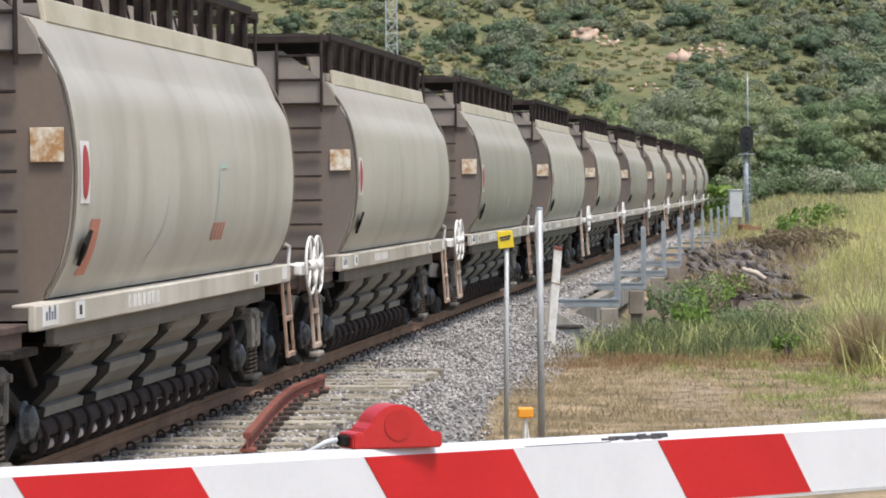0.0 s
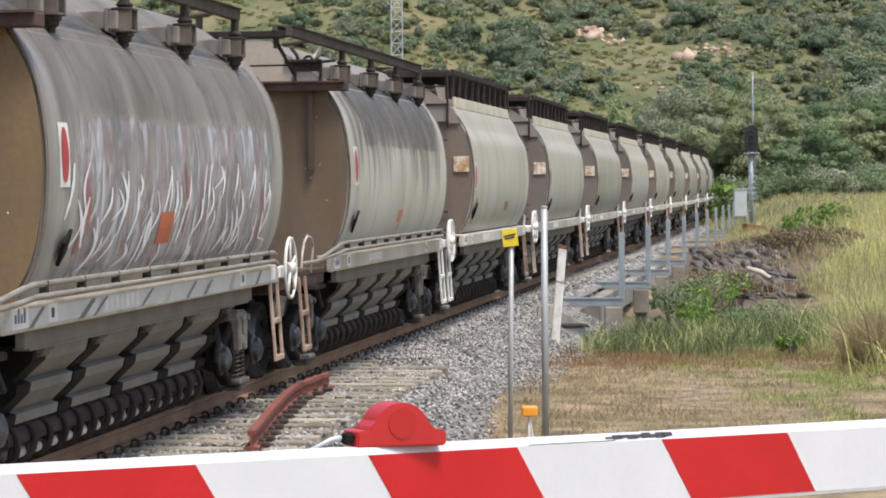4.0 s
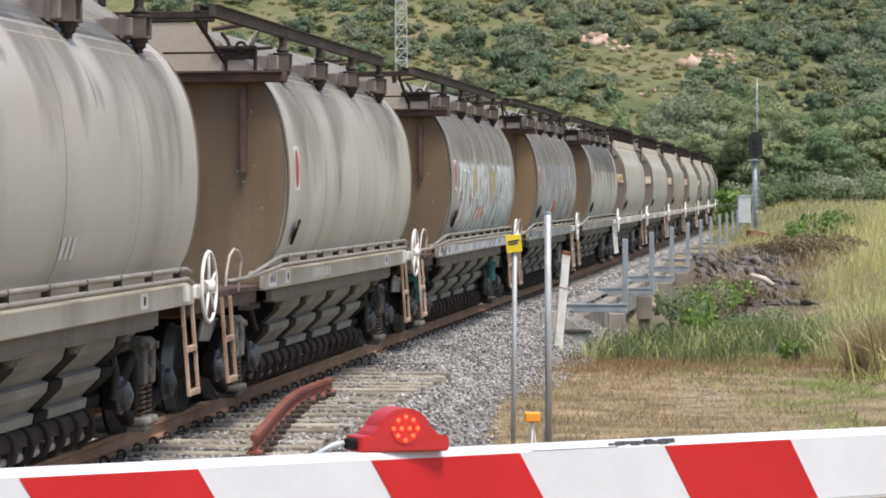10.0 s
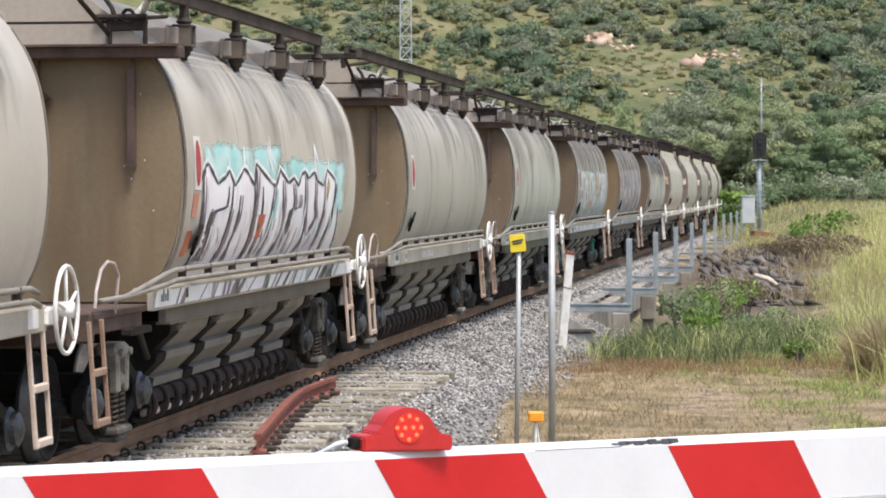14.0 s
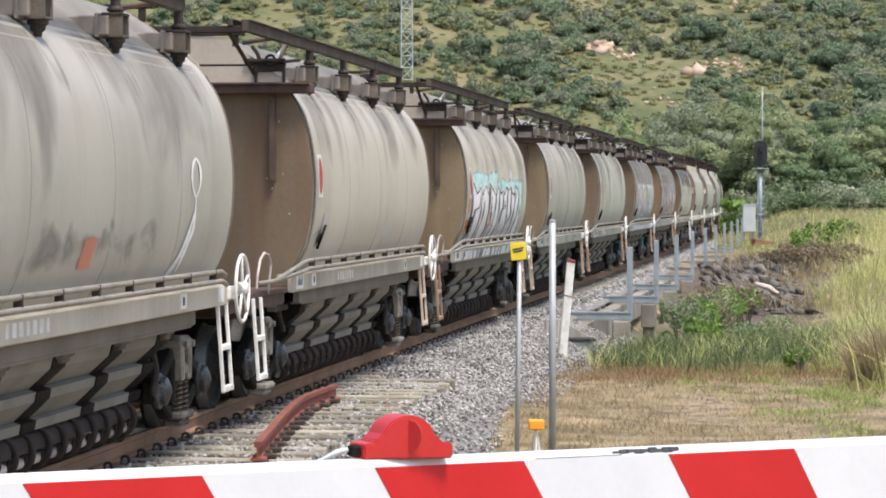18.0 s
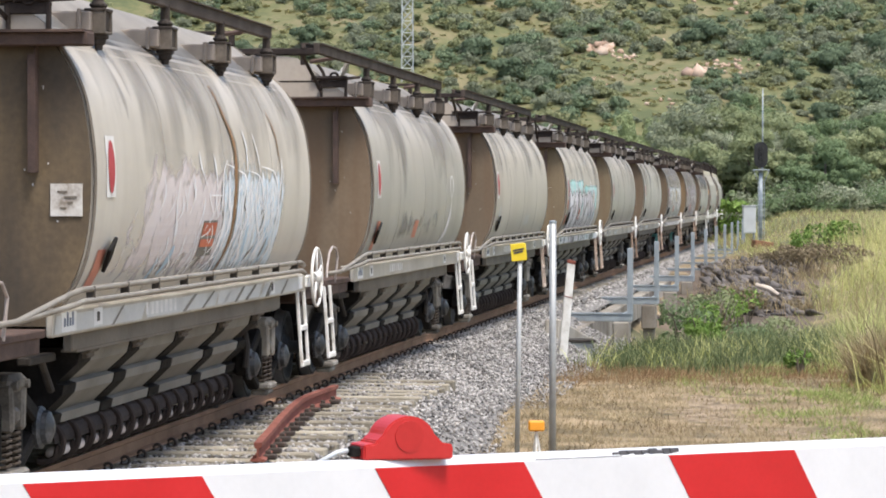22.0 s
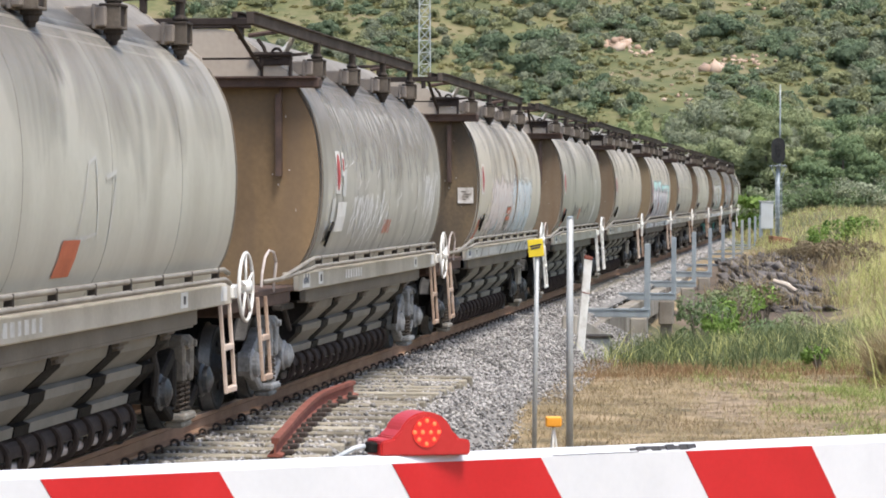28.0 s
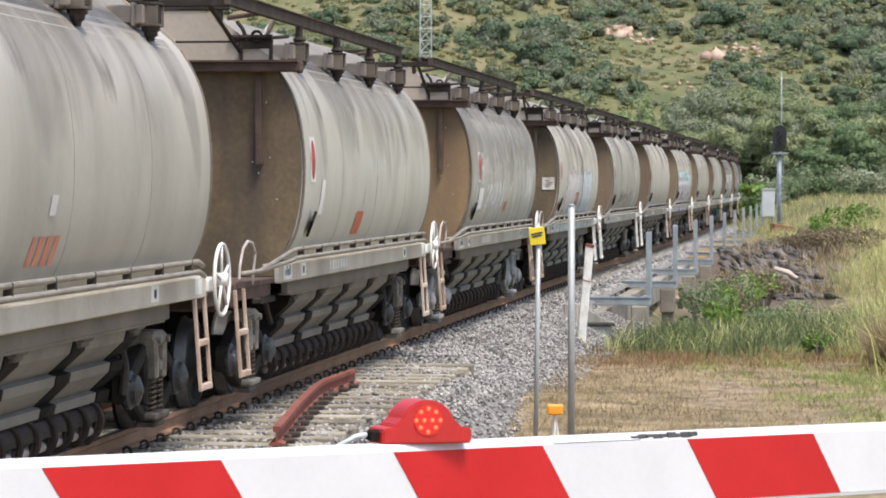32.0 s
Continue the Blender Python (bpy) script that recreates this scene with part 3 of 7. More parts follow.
def foliage(spots, per, size, flat=0.75, lobes=7, rough=0.55):
    """Leaf sprays on the lobes of many shrubs. spots: rows x, y, z, radius, height."""
    spots = np.asarray(spots, float)
    m = len(spots)
    lob = RNG.normal(0, 1, (m, lobes, 3))
    lob /= np.linalg.norm(lob, axis=2, keepdims=True)
    lob *= RNG.uniform(0.25, 0.72, (m, lobes, 1))
    lr = RNG.uniform(0.28, 0.5, (m, lobes))
    b = np.repeat(np.arange(m), per)
    k = RNG.integers(0, lobes, m * per)
    d = RNG.normal(0, 1, (m * per, 3))
    d[:, 2] = np.abs(d[:, 2]) * 0.9 - 0.25
    d /= np.linalg.norm(d, axis=1, keepdims=True)
    p = lob[b, k] + d * lr[b, k][:, None] * RNG.uniform(0.8, 1.1, (m * per, 1))
    r, h = spots[b, 3], spots[b, 4]
    c = np.stack([p[:, 0] * r, p[:, 1] * r, (p[:, 2] * 0.5 + 0.5) * h], 1) + spots[b, :3]
    nrm = d + RNG.normal(0, rough, d.shape)
    nrm /= np.linalg.norm(nrm, axis=1, keepdims=True)
    u = np.cross(nrm, RNG.normal(0, 1, nrm.shape))
    u /= np.linalg.norm(u, axis=1, keepdims=True)
    w = np.cross(nrm, u)
    s = (size * RNG.uniform(0.5, 1.4, m * per) * np.sqrt(r / r.mean()))[:, None]
    v = np.stack([c - u * s, c - w * s * flat * 0.6 + nrm * s * 0.2, c + u * s, c + w * s * flat * 0.6 + nrm * s * 0.1], 1)
    return v.reshape(-1, 3), np.arange(4 * m * per).reshape(-1, 4)


def stones(spots, sizes, squash=0.8):
    """Angular stones: squashed, jittered octahedra."""
    n = len(spots)
    o = np.array([(1, 0, 0), (0, 1, 0), (-1, 0, 0), (0, -1, 0), (0, 0, 1), (0, 0, -1)], float)
    f = np.array([(0, 1, 4), (1, 2, 4), (2, 3, 4), (3, 0, 4), (1, 0, 5), (2, 1, 5), (3, 2, 5), (0, 3, 5)])
    v = o[None] * RNG.uniform(0.55, 1.2, (n, 6, 1)) + RNG.normal(0, 0.16, (n, 6, 3))
    q = np.linalg.qr(RNG.normal(0, 1, (n, 3, 3)))[0]
    v = np.einsum("nij,nkj->nki", q, v) * np.asarray(sizes)[:, None, None] * np.array([1, 1, squash])
    v += np.asarray(spots)[:, None, :]
    return v.reshape(-1, 3), (f[None] + 6 * np.arange(n)[:, None, None]).reshape(-1, 3)

# ---- the line of the track ----
STEP = 0.5
_s = np.arange(-60, 420, STEP)
_k = np.where(_s < 0, 0.000264, np.where(_s < 125, 0.000264 - 3.854e-6 * _s, np.where(_s < 165, -0.0012, -0.0035)))
_h = np.cumsum(_k) * STEP
_h = _h - _h[np.argmin(abs(_s))] + 0.1325
_x = np.cumsum(np.sin(_h)) * STEP
_y = np.cumsum(np.cos(_h)) * STEP
_x = _x - _x[np.argmin(abs(_s))] - 3.148
_y = _y - _y[np.argmin(abs(_s))] + 25.66


def on_track(s, side=0.0, z=0.0):
    """A place at s metres along the line, side metres to its right; also the heading."""
    h = float(np.interp(s, _s, _h))
    x, y = float(np.interp(s, _s, _x)), float(np.interp(s, _s, _y))
    return Vector((x + side * math.cos(h), y - side * math.sin(h), z)), h


def track_pose(s, side=0.0, z=0.0):
    """x along the line, y to its left."""
    p, h = on_track(s, side, z)
    return pose(p.x, p.y, p.z, 0, 0, 90 - math.degrees(h))


def beside(x, y):
    """How far right of the track's centre a place lies (good up to the far bend)."""
    cx = np.interp(y, _y[:330], _x[:330])
    return (x - cx) * 0.99


def smooth(a, b, v):
    t = np.clip((np.asarray(v, float) - a) / (b - a), 0, 1)
    return t * t * (3 - 2 * t)


def ground_z(x, y):
    x, y = np.asarray(x, float), np.asarray(y, float)
    lat = beside(x, np.clip(y, -20, 150))
    z = -0.85 + 0.05 * np.sin(x * 0.9 + 1) * np.sin(y * 0.55)
    z = z - 1.1 * np.exp(-((y - 70) / 11.0) ** 2) * smooth(0.5, 3.0, np.abs(lat))
    z = z + 0.45 * smooth(86, 99, y)
    z = z + 1.0 * smooth(6.2, 11, lat) * smooth(46, 80, y)
    z = z + 0.35 * np.exp(-((y - 92) / 9.0) ** 2) * smooth(2.6, 4.2, lat) * (1 - 0.7 * smooth(7.5, 10, lat))
    z = z + 0.5 * smooth(9, 11.5, lat) * np.exp(-((y - 105) / 9.0) ** 2)
    z = z + 0.6 * smooth(128, 172, y) * smooth(3.5, 9, lat) * (1 - smooth(260, 330, y))
    hill = smooth(380, 430, y) * 0 + np.clip(y - 418, 0, 420) * 0.35
    wob = 3.0 * np.sin(x * 0.031 + y * 0.017) + 1.6 * np.sin(x * 0.083 - y * 0.05 + 2)
    return z + hill + wob * smooth(424, 470, y)


def bare(x, y):
    """Where the verge is trodden down to soil."""
    x, y = np.asarray(x, float), np.asarray(y, float)
    spot = lambda cx, cy, rx, ry: np.exp(-((x - cx) / rx) ** 2 - ((y - cy) / ry) ** 2)
    return np.clip(spot(3.9, 38.5, 0.6, 3.4) + 0.7 * spot(2.2, 45.0, 0.6, 1.2) + 0.7 * spot(4.6, 35.0, 0.6, 1.6), 0, 1)


xs = np.unique(np.concatenate([np.linspace(-2500, -160, 14), np.linspace(-160, -24, 18), np.linspace(-24, -2, 38), np.linspace(-2, 9, 45), np.linspace(9, 30, 36), np.linspace(30, 200, 46), np.linspace(200, 2500, 14)]))
ys = np.unique(np.concatenate([np.linspace(-1500, -20, 10), np.linspace(-20, 24, 12), np.linspace(24, 110, 130), np.linspace(110, 420, 50), np.linspace(420, 600, 60), np.linspace(600, 3500, 22)]))
gx, gy = np.meshgrid(xs, ys)
gv = np.stack([gx, gy, ground_z(gx, gy)], 2).reshape(-1, 3)
nx, ny = len(xs), len(ys)
ii, jj = np.meshgrid(np.arange(nx - 1), np.arange(ny - 1))
a = (jj * nx + ii).ravel()
gf = np.stack([a, a + 1, a + 1 + nx, a + nx], 1)
ground = soup("ground", gv, gf, M_GROUND, "dry grassy verge running back to a scrubby hillside", "ground", "structure", smooth=True)
for mm in (M_HILL, M_SOIL, M_DITCH, M_PATH):
    ground.data.materials.append(mm)
fx, fy = gv[gf].mean(1)[:, 0], gv[gf].mean(1)[:, 1]
fl = beside(fx, np.clip(fy, -20, 150)) + 0.5 * np.sin(fy * 1.3)
kind_of = np.where(fy > 120, 1, 0)
kind_of = np.where((fy > 77) & (fy < 101) & (fl > 2) & (fl < 7.2), 2, kind_of)
kind_of = np.where((fy > 47.5 + 0.8 * np.sin(fx * 1.7)) & (fy <= 77) & (fl > 2), 3, kind_of)
kind_of = np.where(bare(fx, fy) + 0.25 * np.sin(fx * 5 + fy * 1.7) > 0.62, 4, kind_of)
ground.data.polygons.foreach_set("material_index", kind_of.astype(int))

# ---- track: bed, stones, sleepers, rails ----
RAIL_Z = -0.05      # the rail head
bed = bmesh.new()
rows = []
for s in np.arange(-45, 330, 3.0):
    narrow = smooth(26, 33, s) * (1 - smooth(74, 80, s))
    wide = 1 - smooth(9, 16, s)
    w1, w2, zb = 1.35 + 0.75 * wide, 2.6 + 0.35 * wide - 0.85 * narrow, -0.95 + 0.5 * narrow
    rows.append([bed.verts.new(on_track(s, q, z)[0]) for q, z in ((-2.9, -0.95), (-1.5, -0.33), (0, -0.33), (w1, -0.33), (w2, zb))])
for p, q in zip(rows, rows[1:]):
    for k in range(4):
        bed.faces.new((p[k], p[k + 1], q[k + 1], q[k]))
bmesh.ops.recalc_face_normals(bed, faces=bed.faces)
tagged(part("ballast_bed", bed, M_BED), "grey crushed stone bed under the track", "ballast", kind="structure")

n = 46000
sa = RNG.uniform(-6, 34, n) ** 1.0
la = RNG.uniform(0.3, 3.0, n)
keep = RNG.uniform(0, 1, n) < np.where(la > 2.5, 0.25, 1.0) * np.where(sa > 28, 0.6, 1)
sa, la = sa[keep], la[keep]
cx, cy, hh = np.interp(sa, _s, _x), np.interp(sa, _s, _y), np.interp(sa, _s, _h)
w1 = 1.35 + 0.75 * (1 - smooth(9, 16, sa))
w2 = 2.6 + 0.35 * (1 - smooth(9, 16, sa))
top = np.where(la < w1, np.where(sa < 12, -0.292, -0.262) + 0.03 * np.array([noise.noise(Vector((a * 1.3, b * 2.0, 4))) for a, b in zip(sa, la)]), -0.30 - 0.63 * np.clip((la - w1) / (w2 - w1), 0, 1))
spots = np.stack([cx + la * np.cos(hh), cy - la * np.sin(hh), np.maximum(top, -0.86) + RNG.uniform(-0.01, 0.035, len(sa))], 1)
soup("ballast_stones", *stones(spots, RNG.uniform(0.018, 0.038, len(sa))), M_STONE, "loose grey crushed ballast stones beside the rail", "ballast")
n = 9000
sa, la = RNG.uniform(34, 130, n), RNG.uniform(0.5, 1.75, n)
cx, cy, hh = np.interp(sa, _s, _x), np.interp(sa, _s, _y), np.interp(sa, _s, _h)
spots = np.stack([cx + la * np.cos(hh), cy - la * np.sin(hh), np.where(la < 1.35, -0.28, -0.30 - 0.55 * (la - 1.35)) + 0.01], 1)
soup("far_ballast_stones", *stones(spots, RNG.uniform(0.03, 0.06, n)), M_STONE, "grey crushed ballast stones along the bridge", "ballast")

track = thing("railway_track", "single narrow-gauge track with rusty rails on weathered sleepers", "railway track", kind="structure")
HEAD = [(q, RAIL_Z + z) for q, z in ((-0.035, 0), (-0.035, -0.04), (-0.01, -0.055), (-0.01, -0.135), (-0.068, -0.15), (-0.068, -0.168), (0.068, -0.168), (0.068, -0.15), (0.01, -0.135), (0.01, -0.055), (0.035, -0.04), (0.035, 0))]
for side in (0.57, -0.57):
    bm = bmesh.new()
    rr = []
    for s in np.concatenate([np.arange(-45, 60, 2.5), np.arange(60, 331, 5)]):
        rr.append([bm.verts.new(on_track(s, side - q, z)[0]) for q, z in HEAD])
    m = len(HEAD)
    for p, q in zip(rr, rr[1:]):
        for k in range(m):
            fc = bm.faces.new((p[k], p[(k + 1) % m], q[(k + 1) % m], q[k]))
            fc.material_index = 1 if k == m - 1 else 0
    bmesh.ops.recalc_face_normals(bm, faces=bm.faces)
    part("rail", bm, [M_RAIL, M_RAILTOP], track)


def sleeper_mesh(half0, half1):
    bm = bmesh.new()
    prof = [(-half0, -0.40), (-half0, -0.245), (half1, -0.245), (half1, -0.40)]
    prism(bm, prof, -0.088, 0.088)
    bmesh.ops.bevel(bm, geom=[e for e in bm.edges], offset=0.015, segments=1, affect="EDGES")
    me = bpy.data.meshes.new("sleeper")
    bm.to_mesh(me)
    bm.free()
    me.materials.append(M_SLEEPER)
    return me


short_sleeper, long_sleeper = sleeper_mesh(1.1, 1.1), sleeper_mesh(2.15, 1.1)
clip = bmesh.new()
ring(clip, (0, 0, -0.008), "x", 0.036, 0.014, 10, 5, -30, 230)
box(clip, (0, 0.0, -0.045), (0.10, 0.1, 0.025), bevel=0.006)
clip_ob = part("rail_clip", clip, M_CLIP, track)
clip_ob.matrix_basis = track_pose(-3, 0.675, -0.20)
for i in range(150):
    s = -6 + 0.61 * i
    wide = s < 10.5
    rnd = random.uniform(-1, 1)
    me = long_sleeper if wide else short_sleeper
    again("sleeper", me, track, track_pose(s, 0, 0.01 * rnd) @ pose(0, 0.02 * rnd, 0, 0, 0, 0.6 * rnd))
    if s < 45:
        again("rail_clip", clip_ob.data, track, track_pose(s + 0.02 * rnd, 0.675, -0.205) @ pose(0, 0, 0, 0, 0, 12 * rnd))

# the bent check rail that ends beside the running rail
bm = bmesh.new()
box(bm, (0, 0, -0.01), (0.10, 0.12, 0.05), bevel=0.012)
box(bm, (0, 0.02, 0.025), (0.045, 0.05, 0.05), bevel=0.01)
block_mesh = bpy.data.meshes.new("rail_block")
bm.to_mesh(block_mesh)
bm.free()
block_mesh.materials.append(M_CLIP)
bm = bmesh.new()
rr = []
for s, side in ((-1.0, 1.83), (0.4, 1.67), (1.64, 1.52), (3.2, 1.35), (4.4, 1.24), (5.0, 1.22), (5.8, 1.23), (6.6, 1.25)):
    rr.append([bm.verts.new(on_track(s, side - q, z)[0]) for q, z in HEAD])
for p, q in zip(rr, rr[1:]):
    for k in range(len(HEAD)):
        bm.faces.new((p[k], p[(k + 1) % 12], q[(k + 1) % 12], q[k]))
bm.faces.new(rr[0])
bm.faces.new(list(reversed(rr[-1])))
bmesh.ops.recalc_face_normals(bm, faces=bm.faces)
stub = tagged(part("check_rail", bm, M_STUB), "red-rusted bent check rail lying on the sleepers", "rail")
for i in range(12):
    s = -0.7 + 0.61 * i
    again("rail_block", block_mesh, stub, track_pose(s, float(np.interp(s, [-1.0, 1.64, 4.7, 6.6], [1.92, 1.61, 1.32, 1.35])), -0.19))

# ---- hopper wagons: x forward from the handwheel station, -y is the side toward the crossing ----
L = 13.48
B0, B1 = -9.64, -0.58            # ends of the barrel
SIDE = [(1.16, 1.30), (1.30, 1.55), (1.375, 1.85), (1.40, 2.2), (1.385, 2.5), (1.335, 2.8), (1.25, 3.02), (1.14, 3.2)]
ROOF = [(1.065, 3.285), (0.97, 3.365), (0.85, 3.46), (0.58, 3.68), (0.44, 3.775), (0.3, 3.79)]


def barrel_y(z):
    p = fine(SIDE, 5) + ROOF[:3]
    return float(np.interp(z, [q[1] for q in p], [q[0] for q in p]))


def shell(bm, prof, x0, x1, cuts, mat=0):
    full = [(-y, z) for y, z in prof] + [(y, z) for y, z in reversed(prof)]
    prism(bm, full, x0, x1, mat, True, cuts)


def fine(prof, n=5):
    """Rounds a profile by a spline through its points."""
    pts = np.array(prof)
    out = []
    for i in range(len(pts) - 1):
        p0, p1, p2, p3 = pts[max(i - 1, 0)], pts[i], pts[i + 1], pts[min(i + 2, len(pts) - 1)]
        for t in np.arange(n) / n:
            out.append(tuple(0.5 * (2 * p1 + (p2 - p0) * t + (2 * p0 - 5 * p1 + 4 * p2 - p3) * t * t + (3 * p1 - p0 - 3 * p2 + p3) * t ** 3)))
    return out + [tuple(pts[-1])]


def skin(bm, pts, width, lift=0.006, mat=0):
    """A strip of paint on the near side of the barrel, along (x, z) points."""
    rows = []
    pts = [Vector((p[0], p[1])) for p in pts]
    dense = []
    for a, b in zip(pts, pts[1:]):
        k = max(1, int((b - a).length / 0.16))
        dense += [a.lerp(b, i / k) for i in range(k)]
    dense.append(pts[-1])
    for i, p in enumerate(dense):
        d = (dense[min(i + 1, len(dense) - 1)] - dense[max(i - 1, 0)]).normalized()
        nn = Vector((-d.y, d.x)) * width * 0.5
        rows.append([bm.verts.new((q.x, -barrel_y(q.y) - lift, q.y)) for q in (p - nn, p + nn)])
    for a, b in zip(rows, rows[1:]):
        bm.faces.new((a[0], b[0], b[1], a[1])).material_index = mat


def panel(bm, x0, x1, z0, z1, lift=0.005, skew=0.0, mat=0):
    """A painted rectangle on the barrel's near side."""
    n = max(1, int((z1 - z0) / 0.12))
    rows = [[bm.verts.new((x + skew * (i / n), -barrel_y(z) - lift, z)) for x in (x0, x1)] for i in range(n + 1) for z in (z0 + (z1 - z0) * i / n,)]
    for a, b in zip(rows, rows[1:]):
        bm.faces.new((a[0], a[1], b[1], b[0])).material_index = mat


def bogie(parent, x):
    frame_ = bmesh.new()
    box(frame_, (0, 0, 0.5), (0.34, 1.7, 0.28), bevel=0.03)
    bg = part("bogie", frame_, M_BOGIE, parent, "dusty cast-steel bogie")
    bg.matrix_basis = pose(x, 0, RAIL_Z)
    for sd in (-1, 1):
        bm = bmesh.new()
        y = sd * 0.93
        for q in (-1, 1):
            box(bm, (q * 0.56, y, 0.62), (0.62, 0.14, 0.13), (0, q * 24, 0), 0.02)
            box(bm, (q * 0.52, y, 0.30), (0.5, 0.12, 0.10), (0, q * -24, 0), 0.02)
            box(bm, (q * 0.27, y, 0.5), (0.09, 0.15, 0.42), bevel=0.02)
            box(bm, (q * 0.84, y, 0.46), (0.26, 0.2, 0.24), bevel=0.05)
        box(bm, (0, y, 0.64), (0.62, 0.12, 0.12), bevel=0.02)
        part("side_frame", bm, M_BOGIE, bg)
        bm = bmesh.new()
        box(bm, (0, y + sd * 0.03, 0.83), (0.40, 0.22, 0.13), bevel=0.04)
        for q in (-0.15, 0.15):
            box(bm, (q, y + sd * 0.05, 0.66), (0.085, 0.17, 0.34), (0, q * 40, 0), 0.02)
            tube(bm, [(q, y + sd * 0.12, 0.82), (q, y + sd * 0.165, 0.82)], 0.032, 8)
        box(bm, (0, y + sd * 0.06, 0.60), (0.13, 0.14, 0.12), bevel=0.03)
        part("bolster_end", bm, M_BOLSTER, bg, "pale dusty bolster end")
        bm = bmesh.new()
        box(bm, (0, y + sd * 0.03, 0.185), (0.44, 0.24, 0.07), bevel=0.02)
        box(bm, (0, y + sd * 0.03, 0.12), (0.34, 0.18, 0.06), bevel=0.02)
        part("spring_plank", bm, M_BOLSTER, bg, "pale dusty spring seat")
        for q in (-0.115, 0.115):
            bm = bmesh.new()
            pts = [(q + 0.045 * math.cos(a * 0.9), y + sd * 0.06 + 0.045 * math.sin(a * 0.9), 0.225 + 0.25 * a / 40) for a in range(41)]
            tube(bm, pts, 0.012, 6)
            part("spring", bm, M_SPRING, bg)
        for q in (-1, 1):
            bm = bmesh.new()
            lathe(bm, [(0, 0.10), (sd * 0.02, 0.155), (sd * 0.05, 0.16), (sd * 0.07, 0.13), (sd * 0.11, 0.12), (sd * 0.13, 0.08), (sd * 0.15, 0.03)], (q * 0.82, y + sd * 0.02, 0.45), 18)
            part("axle_box", bm, M_AXLE, bg, "blue-grey axle box cap")
    sets = []
    for q in (-1, 1):
        bm = bmesh.new()
        for sd in (-1, 1):
            lathe(bm, [(sd * 0.52, 0.10), (sd * 0.52, 0.452), (sd * 0.55, 0.452), (sd * 0.56, 0.425), (sd * 0.655, 0.418), (sd * 0.66, 0.36),
                       (sd * 0.625, 0.34), (sd * 0.61, 0.17), (sd * 0.66, 0.13), (sd * 0.68, 0.12), (sd * 0.68, 0.05)], (0, 0, 0), 32)
            for a in range(3):
                box(bm, (0.25 * math.cos(a * 2.1), sd * 0.625, 0.25 * math.sin(a * 2.1)), (0.05, 0.02, 0.05), (0, 0, 0), 0.006)
        tube(bm, [(0, -0.85, 0), (0, 0.85, 0)], 0.075, 12)
        for fc in bm.faces:
            cen = fc.calc_center_median()
            rad = math.hypot(cen.x, cen.z)
            fc.material_index = 1 if rad > 0.405 and abs(cen.y) > 0.555 else 0
        w = part("wheelset", bm, [M_WHEEL, M_TREAD], bg, "dark steel wheelset with bright treads", True)
        w.matrix_basis = pose(q * 0.84, 0, 0.42)
        sets.append(w)
    return bg


def step_ladder(parent, x, name="step_ladder"):
    bm = bmesh.new()
    for q in (-0.19, 0.19):
        box(bm, (x + q, -1.31, 0.71), (0.03, 0.035, 0.80), (-4, 0, 0), 0.006)
    for z in (0.345, 0.72):
        box(bm, (x, -1.31 - 0.07 * (0.73 - z), z), (0.36, 0.05, 0.055), bevel=0.008)
    return part(name, bm, M_STEP, parent, "thin rust-stained step ladder")


def handwheel(parent, x, y=-1.375, z=1.24, R=0.31):
    bm = bmesh.new()
    ring(bm, (x, y, z), "y", R, 0.017, 28, 8)
    lathe(bm, [(-0.05, 0.06), (0.05, 0.06)], (x, y, z), 12)
    for k in range(5):
        a = 2 * math.pi * k / 5 + 0.4
        tube(bm, [(x, y, z), (x + R * math.cos(a), y, z + R * math.sin(a))], 0.014, 6)
    w = part("handwheel", bm, M_WHITE, parent, "white-painted spoked handbrake wheel", True)
    bm = bmesh.new()
    tube(bm, [(x, y + 0.03, z), (x, -1.12, z)], 0.025, 8)
    box(bm, (x - 0.17, -1.28, z - 0.04), (0.3, 0.09, 0.12), bevel=0.015)
    part("brake_gear", bm, M_WHITE, parent)
    return w


def underframe(wg, rng_mat_sill):
    for sd in (-1, 1):
        bm = bmesh.new()
        y = sd * 1.27
        box(bm, (-5.35, y, 1.19), (10.2, 0.06, 0.185), bevel=0.012)
        box(bm, (-5.35, y - sd * 0.06, 1.275), (10.2, 0.16, 0.02), bevel=0.004)
        part("side_sill", bm, rng_mat_sill, wg, "cream-grey pressed side sill")
        bm = bmesh.new()
        box(bm, (-5.55, sd * 1.2, 1.03), (8.3, 0.07, 0.14), bevel=0.01)
        box(bm, (-5.55, sd * 1.17, 0.955), (8.0, 0.12, 0.02))
        part("hopper_ledge", bm, M_LEDGE, wg)
    bm = bmesh.new()
    box(bm, (-5.7, 0, 0.98), (12.6, 0.5, 0.28), bevel=0.02)
    part("centre_sill", bm, M_DARK, wg)
    for x, w_ in ((-11.35, 1.75), (0.1, 1.0)):
        bm = bmesh.new()
        box(bm, (x, 0, 1.13), (w_, 2.5, 0.06), bevel=0.01)
        box(bm, (x + (-w_ / 2 if x < -5 else w_ / 2), 0, 1.05), (0.1, 2.5, 0.24), bevel=0.02)
        box(bm, (x, -1.2, 1.06), (w_ * 0.9, 0.06, 0.14), bevel=0.01)
        part("end_deck", bm, M_RUSTBROWN, wg, "brown rusted end platform")
    for x, q in ((-12.3, -1), (0.65, 1)):
        bm = bmesh.new()
        box(bm, (x + q * 0.16, 0, 0.86), (0.45, 0.16, 0.18), bevel=0.03)
